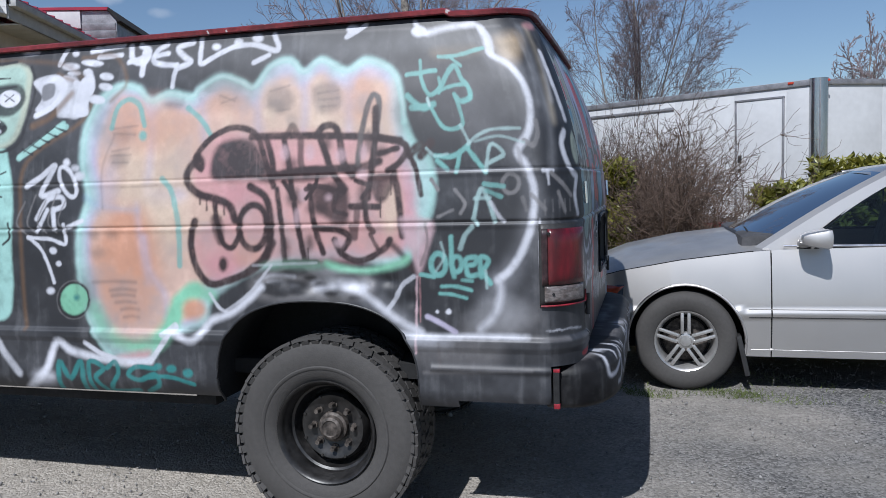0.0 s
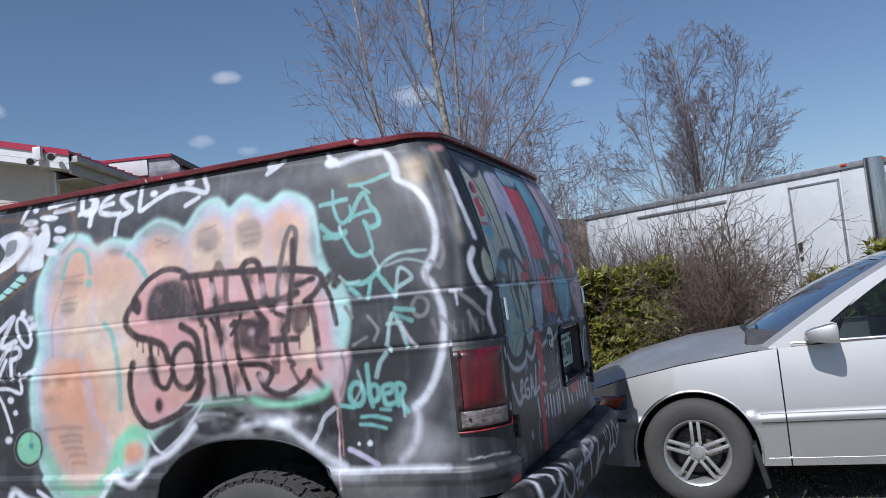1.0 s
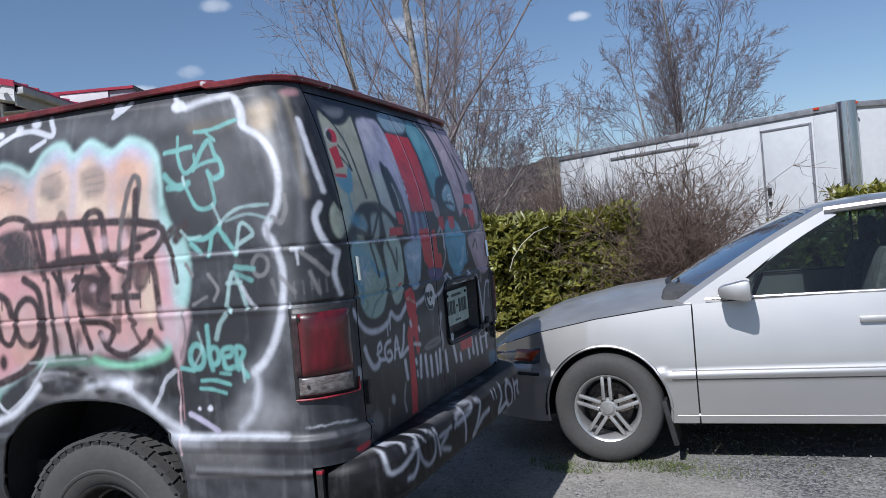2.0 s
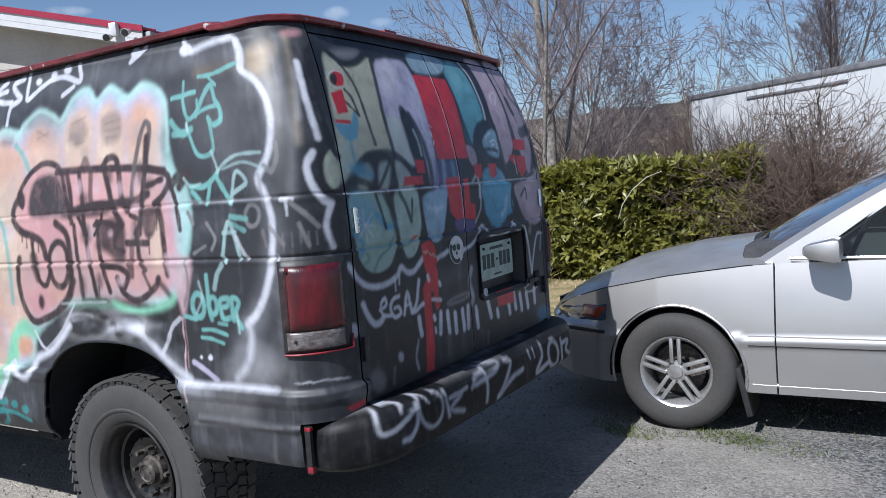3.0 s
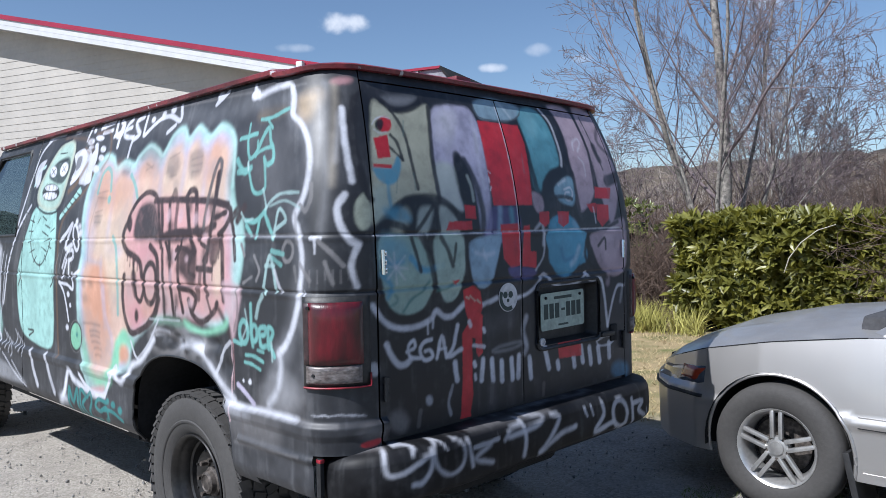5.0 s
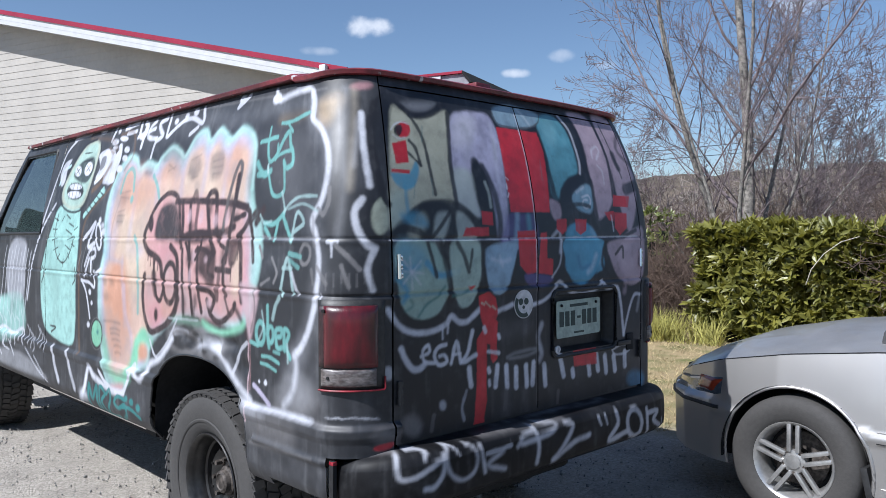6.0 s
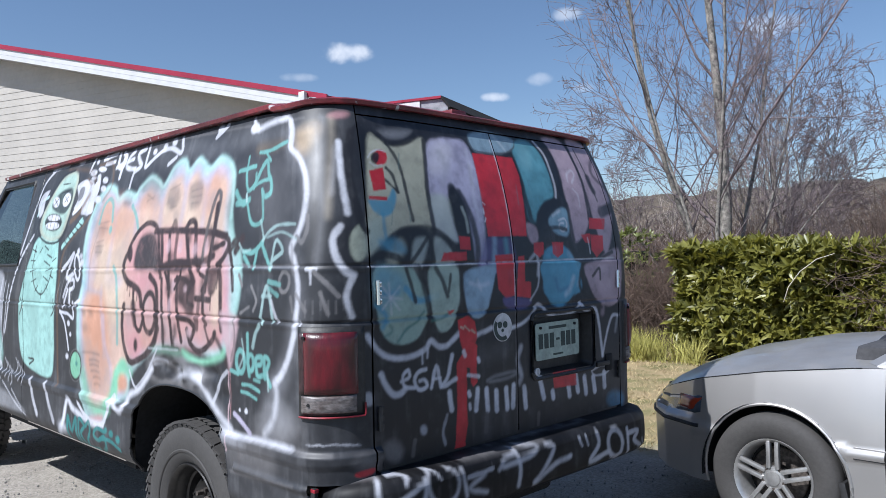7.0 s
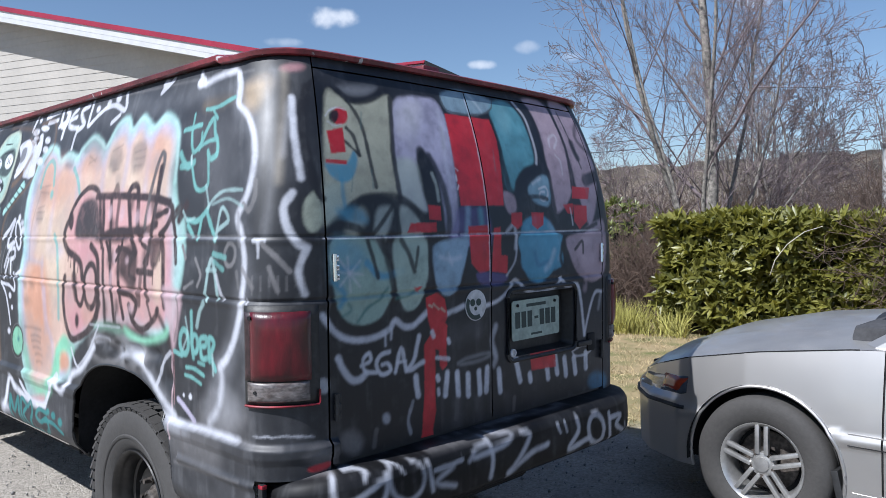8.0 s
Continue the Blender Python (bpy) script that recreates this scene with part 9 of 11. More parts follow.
    for y in (0.48, VAN_W - 0.48):
        bm = box((0.48, 0.50, 0.16), (-3.08, y, 1.02), 0.05)
        box((0.14, 0.50, 0.62), (-2.86, y, 1.33), 0.05, bm=bm, turn=Matrix.Rotation(radians(8), 4, "Y"))
        box((0.10, 0.26, 0.18), (-2.80, y, 1.70), 0.04, bm=bm)
        part("seat", bm, M_SEAT, parent, "grey cloth seat")
    c, ax = Vector((-3.42, 0.50, 1.40)), Matrix.Rotation(radians(-62), 4, "Y")
    part("steering_wheel", tube([c + ax @ Vector((0.19 * math.cos(a), 0.19 * math.sin(a), 0)) for a in np.arange(28) * 2 * math.pi / 28], 0.014, 6, closed=True), M_TRIM, parent)


def underside(parent):
    for y in (0.45, VAN_W - 0.45):
        part("chassis_rail", box((4.9, 0.08, 0.14), (-2.4, y, 0.50), 0.01), M_DARK, parent)
    part("rear_axle", rod((HUB_X, 0.3, HUB_Z), (HUB_X, VAN_W - 0.3, HUB_Z), 0.05, n=12), M_DARK, parent)
    bm = bmesh.new()
    bmesh.ops.create_uvsphere(bm, u_segments=16, v_segments=10, radius=0.16, matrix=Matrix.Translation((HUB_X, VAN_W / 2, HUB_Z)))
    part("differential", bm, M_DARK, parent)
    part("front_axle", rod((FRONT_HUB_X, 0.3, HUB_Z), (FRONT_HUB_X, VAN_W - 0.3, HUB_Z), 0.05, n=12), M_DARK, parent)
    part("exhaust", tube([(-3.4, 1.15, 0.40), (-1.5, 1.2, 0.40), (-1.1, 1.3, 0.50), (-0.6, 1.35, 0.48), (-0.1, 1.45, 0.42)], 0.035, 8), M_HUB, parent)
    part("fuel_tank", box((0.9, 0.5, 0.22), (-2.1, 0.62, 0.45), 0.05), M_DARK, parent)
    # highlight line at the sill's foot, put in as a chrome tube
    part("rocker_trim", tube([(x, 0.028, 0.508) for x in np.linspace(-2.73, -1.40, 12)], 0.010, 8), M_CHROME, parent, "dented bright sill edge")
    part("spare_carrier", box((0.5, 0.7, 0.16), (-0.2, VAN_W / 2, 0.46), 0.05), M_DARK, parent)


van, rear_doors = build_van()
tail_light(van, 0.012, 0.240)
tail_light(van, 1.780, 2.008)
rear_bumper(van)
door_fittings(van, rear_doors)
front_end(van)
underside(van)

# ---- the silver saloon ----
CAR_Y, CAR_W = 2.25, 1.78
CAR_HUB, CAR_HUB_R, CAR_HUB_Z, CAR_R = 0.585, 3.255, 0.308, 0.308
M_AMBER = material("amber_lens", (0.36, 0.05, 0.018), 0.2, vary=0.2, coat=0.6)
M_HEADLAMP = material("headlamp_lens", (0.11, 0.14, 0.18), 0.12, metal=0.3, vary=0.2, coat=1.0)
M_CAR_SEAT = material("beige_grey_cloth", (0.16, 0.15, 0.14), 0.9, vary=0.2, scale=20)


def car_section(x):
    """Half a cross-section of the saloon at x: (inward from the side, height) from the sill to the middle of the deck."""
    plan = float(np.interp(x, [-0.36, -0.33, -0.27, -0.18, -0.05, 0.15, 0.5, 1.0, 3.0, 3.8, 4.2, 4.36, 4.42], [0.74, 0.60, 0.45, 0.29, 0.15, 0.055, 0.012, 0.0, 0.0, 0.03, 0.10, 0.20, 0.5]))
    edge = float(np.interp(x, [-0.36, -0.30, -0.20, -0.05, 0.2, 0.55, 0.95, 1.15, 3.3, 3.7, 4.2, 4.35, 4.42], [0.50, 0.555, 0.60, 0.675, 0.755, 0.822, 0.872, 0.885, 0.93, 0.93, 0.92, 0.88, 0.70]))
    deck = float(np.interp(x, [-0.36, -0.30, -0.20, -0.05, 0.2, 0.55, 0.95, 1.15, 3.3, 3.7, 4.2, 4.35, 4.42], [0.52, 0.60, 0.665, 0.745, 0.840, 0.914, 0.956, 0.968, 0.96, 1.01, 1.00, 0.94, 0.74]))
    sill = float(np.interp(x, [-0.36, -0.2, 0.2, 0.95, 3.0, 3.7, 4.42], [0.26, 0.235, 0.225, 0.225, 0.225, 0.23, 0.30]))
    out = []
    for v in np.linspace(0, 1, 34):
        z = sill + v * (edge - 0.012 - sill)
        k = (z - 0.47) / 0.42
        bulge = 0.012 + 0.055 * max(0, k) ** 1.6 + 0.028 * max(0, -k) ** 1.3
        bulge += 0.075 * min(1.0, max(0.0, (0.22 - x) / 0.30)) * min(1.0, max(0.0, (z - 0.530) / 0.022))
        bulge -= 0.010 * (1.0 if 0.472 < z < 0.512 and x > 0.15 else 0.0)
        out.append((plan + bulge, z))
    last = out[-1]
    half = CAR_W / 2
    for v in np.linspace(0, 1, 15)[1:]:
        y = last[0] + (half - last[0]) * v
        out.append((y, edge - 0.012 * (1 - min(1, v * 8)) + (deck - edge) * math.sin(min(1, v * 1.05) * math.pi / 2) ** 0.9))
    return out


def car_shell():
    xs = np.unique(np.concatenate([np.arange(-0.36, 4.42, 0.014), [1.075, 1.083, 4.42]]))
    near = np.array([car_section(x) for x in xs])
    return xs, near


def car_panel(xs, near, a, b, lo, hi, side=0):
    """A stretch of the shell as one panel, with the wheel openings cut out."""
    pick = np.nonzero((xs >= a - 1e-6) & (xs <= b + 1e-6))[0]
    sec = near[pick][:, lo:hi]
    X = np.repeat(xs[pick][:, None], sec.shape[1], 1)
    Y = CAR_Y + sec[..., 0] if side == 0 else CAR_Y + CAR_W - sec[..., 0]
    P = np.stack([X, Y, sec[..., 1]], -1)
    c = (P[:-1, :-1] + P[1:, 1:]) / 2
    keep = np.ones(c.shape[:2], bool)
    if lo < 30:
        for hx in (CAR_HUB, CAR_HUB_R):
            keep &= (c[..., 0] - hx) ** 2 + np.maximum(c[..., 2] - CAR_HUB_Z, -0.2) ** 2 > 0.352 ** 2
    me = grid_mesh(P, keep)[0]
    if side == 0:
        me.flip_normals()
    return me


def car_wheel(at, parent, flip=False):
    w = empty("wheel", at)
    w.parent = parent
    if flip:
        w.rotation_euler = (0, 0, math.pi)
    R, h = CAR_R, 0.10
    bm = lathe([(0.178, -h * 0.75), (0.187, -h * 0.90), (0.205, -h), (0.25, -h * 1.06), (0.285, -h * 0.98), (R - 0.006, -h * 0.80), (R, -h * 0.55), (R, -h * 0.30), (R - 0.008, -h * 0.27), (R - 0.008, -h * 0.22), (R, -h * 0.19), (R, h * 0.19), (R - 0.008, h * 0.22), (R - 0.008, h * 0.27), (R, h * 0.3), (R - 0.006, h * 0.8), (0.285, h), (0.26, h * 1.04), (0.178, h * 0.75)], 72)
    part("tyre", bm, M_RUBBER, w, "road tyre with dusty side wall")
    bm = lathe([(0.180, -0.070), (0.185, -0.086), (0.190, -0.090), (0.188, -0.094), (0.183, -0.091), (0.173, -0.082), (0.160, -0.040), (0.154, 0.02), (0.154, 0.08)], 60)
    rim = part("rim", bm, M_ALLOY, w, "silver five-spoke alloy rim")
    part("wheel_back", lathe([(0.156, 0.02), (0.10, 0.03), (0.0, 0.03)], 32), M_DARK, w)
    part("brake_disc", lathe([(0.135, 0.0), (0.135, 0.012), (0.05, 0.012)], 32), M_HUB, w)
    for k in range(5):
        a = 2 * math.pi * (k + 0.25) / 5
        spoke = bmesh.new()
        for off in (-0.023, 0.023):
            m = Matrix.Rotation(-a, 4, "Y")
            p0, p1 = m @ Vector((0.045, -0.074, off * 0.75)), m @ Vector((0.176, -0.080, off * 1.0))
            q = (p1 - p0).to_track_quat("X", "Y").to_matrix().to_4x4()
            box(((p1 - p0).length, 0.026, 0.021), (p0 + p1) / 2, 0.006, bm=spoke, turn=Matrix.Rotation(-a, 4, "Y"))
        part("spoke", spoke, M_ALLOY, w)
        c = Matrix.Rotation(-a - math.pi / 5, 4, "Y") @ Vector((0.052, -0.066, 0))
        part("lug_nut", rod(c, c + Vector((0, -0.016, 0)), 0.009, n=6), M_HUB, w)
    part("wheel_cap", lathe([(0.058, -0.062), (0.054, -0.080), (0.036, -0.084), (0.033, -0.090), (0.0, -0.092)], 30), M_ALLOY, w)
    return w


def build_car():
    car = empty("car", (0, 0, 0), "silver four-door saloon parked nose-up to the van's back", "car")
    xs, near = car_shell()
    fender_end, door_end, rear_end = 1.075, 2.10, 3.02
    body = part("body", car_panel(xs, near, 3.03, 4.42, 0, 34), M_SILVER, car)
    part("front_fender", car_panel(xs, near, 0.10, fender_end, 0, 34), M_SILVER, car, "silver front wing")
    fd = part("front_door", car_panel(xs, near, 1.083, door_end, 0, 34), M_SILVER, car, "silver front door")
    rd = part("rear_door", car_panel(xs, near, door_end + 0.008, rear_end, 0, 34), M_SILVER, car, "silver rear door")
    part("bumper_side", car_panel(xs, near, -0.36, 0.1141, 0, 26), M_SILVER, car, "silver front bumper")
    part("nose_panel", car_panel(xs, near, -0.36, 0.1141, 25, 34), M_SILVER, car)
    for lo, hi, a, b, nm in ((0, 34, -0.36, 1.075, "far_wing"), (0, 34, 1.083, 3.02, "far_doors"), (0, 34, 3.03, 4.42, "far_quarter")):
        part(nm, car_panel(xs, near, a, b, lo, hi, 1), M_SILVER, car)
    # bonnet and boot lid: both halves in one sheet
    for a, b, nm in ((-0.30, 1.075, "bonnet"), (3.60, 4.42, "boot_lid")):
        pick = np.nonzero((xs >= a) & (xs <= b))[0]
        sec = near[pick][:, 33:]
        X = np.repeat(xs[pick][:, None], sec.shape[1] * 2 - 1, 1)
        Y = np.concatenate([CAR_Y + sec[..., 0], (CAR_Y + CAR_W - sec[..., 0])[:, ::-1][:, 1:]], 1)
        Z = np.concatenate([sec[..., 1], sec[..., 1][:, ::-1][:, 1:]], 1)
        Z = Z + 0.002
        crease = np.exp(-((np.abs(Y - CAR_Y - CAR_W / 2) - 0.52) / 0.035) ** 2) * 0.006
        me = grid_mesh(np.stack([X, Y, Z + crease], -1))[0]
        me.flip_normals()
        part(nm, me, M_BONNET, car, "silver bonnet with dust and leaf marks" if nm == "bonnet" else "")
    # gap lines
    for x in (1.079, 2.104):
        sec = np.array(car_section(x))[:34]
        part("panel_gap", tube([(x, CAR_Y + y + 0.004, z) for y, z in sec], 0.0025, 5), M_DARK, car)
    sec = [(x, CAR_Y + car_section(x)[33][0] + 0.002, car_section(x)[33][1] + 0.001) for x in np.linspace(0.02, 0.98, 24)]
    part("bonnet_gap", tube(sec, 0.0035, 5), M_DARK, car)
    # front face, bumper lip, grille
    x0 = -0.36
    yc = CAR_Y + CAR_W / 2
    part("bumper_face", box((0.05, 0.30, 0.26), (-0.350, yc, 0.40), 0.02), M_SILVER, car)
    part("grille", box((0.03, 0.26, 0.06), (-0.335, yc, 0.560), 0.012), M_TRIM, car)
    # black rub strip round the bumper
    strip = [(x, CAR_Y + float(np.interp(0.47, [p[1] for p in car_section(x)[:34]], [p[0] for p in car_section(x)[:34]])) - 0.004, 0.505) for x in np.linspace(0.20, -0.26, 20)]
    part("bumper_strip", tube(strip, 0.010, 6), M_TRIM, car)
    # headlamp and amber marker on each front corner
    for side in (0, 1):
        def on_side(x, z):
            sec = car_section(x)[:34]
            y = float(np.interp(z, [p[1] for p in sec], [p[0] for p in sec]))
            return (x, (CAR_Y + y) if side == 0 else CAR_Y + CAR_W - y, z)
        def patch(pts, lift, n=6):
            a, b, c, d = [Vector((p[0], p[1])) for p in pts]
            P = []
            for i in range(n):
                r = []
                for j in range(n):
                    u, v = i / (n - 1), j / (n - 1)
                    q = (a * (1 - u) + b * u) * (1 - v) + (d * (1 - u) + c * u) * v
                    p = Vector(on_side(q.x, q.y))
                    p.y += (-1 if side == 0 else 1) * (lift if 0 < i < n - 1 and 0 < j < n - 1 else -0.004)
                    p.x -= lift * 0.5
                    r.append(tuple(p))
                P.append(r)
            return grid_mesh(np.array(P))[0]
        lamp = part("headlight", patch(((-0.24, 0.535), (0.225, 0.560), (0.245, 0.665), (-0.20, 0.590)), 0.008, 9), M_HEADLAMP, car, "clear wrap-round headlamp")
        part("marker_lens", patch(((0.01, 0.563), (0.175, 0.572), (0.225, 0.648), (0.05, 0.640)), 0.016, 7), M_AMBER, lamp, "amber corner lens")
    # wheel-arch lips and dark housings
    for hx in (CAR_HUB, CAR_HUB_R):
        for side in (0, 1):
            pts = []
            for k in range(37):
                a = math.pi * (k / 36) * 1.14 - math.pi * 0.07
                x, z = hx + 0.352 * math.cos(a), CAR_HUB_Z + 0.352 * math.sin(a)
                sec = car_section(x)[:34]
                y = float(np.interp(z, [p[1] for p in sec], [p[0] for p in sec])) - 0.001
                pts.append((x, CAR_Y + y if side == 0 else CAR_Y + CAR_W - y, z))
            part("arch_lip", tube(pts, 0.0085, 8), M_SILVER, car)
            bm = bmesh.new()
            ya, yb = (CAR_Y + 0.03, CAR_Y + 0.33) if side == 0 else (CAR_Y + CAR_W - 0.03, CAR_Y + CAR_W - 0.33)
            ring = [(bm.verts.new((hx + 0.36 * math.cos(a), ya, CAR_HUB_Z + 0.36 * math.sin(a))), bm.verts.new((hx + 0.36 * math.cos(a), yb, CAR_HUB_Z + 0.36 * math.sin(a)))) for a in np.linspace(-0.12, math.pi + 0.12, 22)]
            for u, v in zip(ring, ring[1:]):
                bm.faces.new((u[0], u[1], v[1], v[0]))
            bm.faces.new([u[1] for u in ring])
            part("wheel_housing", bm, M_DARK, car)
        part("mud_flap", box((0.03, 0.24, 0.25), (hx + 0.335, CAR_Y + 0.135, 0.225), 0.004, turn=Matrix.Rotation(radians(-12), 4, "Y")), M_TRIM, car, "black mud flap")
    # bright sill edge, moulding line, floor
    part("sill_strip", tube([(x, CAR_Y + 0.034, 0.268) for x in np.linspace(0.965, 2.90, 12)], 0.012, 6), M_SILVER, car)
    part("floor_pan", box((4.0, CAR_W - 0.45, 0.06), (2.15, yc, 0.26)), M_DARK, car)
    for z in (0.516, 0.468):
        part("moulding_line", tube([(x, CAR_Y + 0.0 + float(np.interp(z, [p[1] for p in car_section(x)[:34]], [p[0] for p in car_section(x)[:34]])) + 0.001, z) for x in np.linspace(0.95, 3.0, 20)], 0.004, 5), M_SILVER if z > 0.5 else M_TRIM, car)
    # cabin: pillars, roof, glass
    def pair(f):
        return [f(1), f(-1)]
    half = CAR_W / 2
    belt, rail = half - 0.075, half - 0.29
    roof_x = np.array([1.66, 1.80, 2.05, 2.4, 2.75, 3.0, 3.12])
    roof_z = np.array([1.318, 1.358, 1.386, 1.396, 1.386, 1.362, 1.335])
    us = np.linspace(-1, 1, 19)
    P = []
    for x in np.linspace(1.66, 3.12, 30):
        zt = float(np.interp(x, roof_x, roof_z))
        P.append([(x + 0.07 * u * u * (1 if x < 2 else -0.3), yc + u * (rail + 0.05), zt - 0.055 * abs(u) ** 4.5) for u in us])
    me = grid_mesh(np.array(P))[0]
    part("roof", me, M_SILVER, car, "silver roof")
    # windscreen and back glass
    P = []
    for v in np.linspace(0, 1, 8):
        P.append([(0.90 + 0.80 * v + 0.13 * u * u * (1 - 0.45 * v), yc + u * ((1 - v) * (half - 0.13) + v * (rail + 0.015)), 0.946 + 0.388 * v - (0.062 * (1 - v) + 0.02 * v) * u * u + 0.03 * math.sin(math.pi * v)) for u in np.linspace(-1, 1, 15)])
    part("windscreen", grid_mesh(np.array(P))[0], M_GLASS_DARK, car, "tinted windscreen").visible_shadow = False
    P = []
    for v in np.linspace(0, 1, 6):
        P.append([(3.72 - 0.62 * v - 0.06 * u * u, yc + u * ((1 - v) * (half - 0.16) + v * rail), 0.985 + 0.36 * v) for u in np.linspace(-1, 1, 9)])
    part("back_glass", grid_mesh(np.array(P))[0], M_GLASS_DARK, car).visible_shadow = False
    P = []
    for u in np.linspace(-1, 1, 25):
        row = []
        for w_ in np.linspace(0, 1, 8):
            x = (0.890 + 0.130 * u * u) * (1 - w_) + 1.14 * w_
            sec = np.array(car_section(x))[33:]
            off = (1 - abs(u)) * half + abs(u) * 0.105
            row.append((x, yc + (half - off) * (1 if u > 0 else -1), float(np.interp(off, sec[:, 0], sec[:, 1])) + 0.0055))
        P.append(row)
    part("wiper_cowl", grid_mesh(np.array(P))[0], M_TRIM, car, "black cowl below the windscreen")
    part("wiper", tube([(0.985, yc - 0.60, 0.948), (0.99, yc - 0.30, 0.976), (0.985, yc + 0.05, 0.988)], 0.006, 5), M_TRIM, car)
    for sgn in (-1, 1):
        sy = lambda k: yc + sgn * k
        # windscreen pillar: a tapering blade from wing to roof
        bm = bmesh.new()
        rows = []
        for v in np.linspace(0, 1, 12):
            x, z = 1.02 + 0.76 * v + 0.03 * math.sin(math.pi * v), 0.872 + 0.448 * v + 0.035 * math.sin(math.pi * v)
            y = (1 - v) * (half - 0.085) + v * (rail + 0.045)
            rows.append([bm.verts.new((x - 0.030, sy(y - 0.035), z + 0.012)), bm.verts.new((x + 0.012, sy(y), z + 0.004)), bm.verts.new((x + 0.060 + 0.09 * (1 - v) ** 2, sy(y + 0.004), z - 0.032 - 0.03 * (1 - v) ** 2)), bm.verts.new((x + 0.066 + 0.10 * (1 - v) ** 2, sy(y - 0.02), z - 0.038 - 0.03 * (1 - v) ** 2))])
        for u, v in zip(rows, rows[1:]):
            for k in range(3):
                bm.faces.new((u[k], u[k + 1], v[k + 1], v[k]))
        bmesh.ops.recalc_face_normals(bm, faces=bm.faces)
        part("windscreen_pillar", bm, M_SILVER, car)
        # roof rail and rear pillar
        part("roof_rail", tube([(1.78, sy(rail + 0.045), 1.318), (2.1, sy(rail + 0.052), 1.338), (2.5, sy(rail + 0.052), 1.342), (2.9, sy(rail + 0.045), 1.318), (3.25, sy(rail + 0.05), 1.22), (3.62, sy(half - 0.13), 1.0), (3.72, sy(half - 0.10), 0.95)], [0.022, 0.022, 0.022, 0.024, 0.05, 0.07, 0.05], 8), M_SILVER, car)
        # side glass in two panes with black seals
        for a, b, c, d, owner in ((1.24, 2.10, 1.80, 2.07, fd), (2.13, 2.98, 2.12, 2.86, rd)):
            P = []
            for v in np.linspace(0, 1, 7):
                za, zb = 0.895, 1.305
                k = (1 - v) * belt + v * (rail + 0.03)
                P.append([(a + (c - a) * v + (b + (d - b) * v - a - (c - a) * v) * w_, sy(k), za + (zb - za) * v) for w_ in np.linspace(0, 1, 7)])
            g = part("door_window", grid_mesh(np.array(P))[0], M_GLASS_DARK, owner if sgn < 0 else car, "tinted door window")
            g.visible_shadow = False
            edge = [(a, belt, 0.895), (c, rail + 0.03, 1.305), (d, rail + 0.03, 1.305), (b, belt, 0.895)]
            part("window_seal", tube([(x, sy(k), z) for x, k, z in edge], 0.011, 6, closed=True), M_TRIM, owner if sgn < 0 else car)
        part("belt_strip", tube([(x, sy(belt + 0.006), 0.893) for x in (1.15, 1.6, 2.1, 2.6, 3.05)], 0.008, 6), M_CHROME, car, "bright belt moulding")
        # mirror
        bm = bmesh.new()
        box((0.165, 0.19, 0.118), (1.305, sy(half + 0.055), 0.945), 0.034, bm=bm)
        for vt in bm.verts:
            k = min(1.0, max(0.0, (1.375 - vt.co.x) / 0.15)) ** 1.5
            vt.co.z = 0.938 + (vt.co.z - 0.938) * (1 - 0.55 * k)
            vt.co.y = sy(half + 0.03) + (vt.co.y - sy(half + 0.03)) * (1 - 0.30 * k)
        rod((1.25, sy(half - 0.08), 0.905), (1.30, sy(half + 0.02), 0.925), 0.03, 0.024, 10, bm)
        part("door_mirror", bm, M_SILVER, fd if sgn < 0 else car, "silver door mirror")
        part("mirror_glass", box((0.004, 0.13, 0.075), (1.372, sy(half + 0.055), 0.945), 0.001), M_CHROME, car)
    part("door_handle", box((0.17, 0.024, 0.032), (1.97, CAR_Y + 0.030, 0.755), 0.010), M_SILVER, fd, "silver pull handle")
    part("door_handle", box((0.17, 0.024, 0.032), (2.90, CAR_Y + 0.030, 0.765), 0.010), M_SILVER, rd)
    # seats and dash
    part("dashboard", box((0.42, CAR_W - 0.30, 0.20), (1.12, yc, 0.86), 0.06), M_CABIN, car)
    for x in (1.75, 2.75):
        for y in ((yc - 0.37, yc + 0.37) if x < 2 else (yc,)):
            w_ = 0.50 if x < 2 else 1.30
            bm = box((0.50, w_, 0.16), (x, y, 0.55), 0.05)
            box((0.14, w_, 0.56), (x + 0.30, y, 0.82), 0.05, bm=bm, turn=Matrix.Rotation(radians(14), 4, "Y"))
            if x < 2:
                box((0.09, 0.26, 0.16), (x + 0.38, y, 1.17), 0.04, bm=bm)
            part("seat", bm, M_CAR_SEAT, car, "grey cloth seat")
    ax = Matrix.Translation((1.42, yc - 0.37, 0.92)) @ Matrix.Rotation(radians(-65), 4, "Y")
    part("steering_wheel", tube([ax @ Vector((0.18 * math.cos(a), 0.18 * math.sin(a), 0)) for a in np.arange(24) * 2 * math.pi / 24], 0.013, 6, closed=True), M_TRIM, car)
    for hx in (CAR_HUB, CAR_HUB_R):
        car_wheel((hx, CAR_Y + 0.115, CAR_HUB_Z), car)
        car_wheel((hx, CAR_Y + CAR_W - 0.115, CAR_HUB_Z), car, True)
    return car


car = build_car()

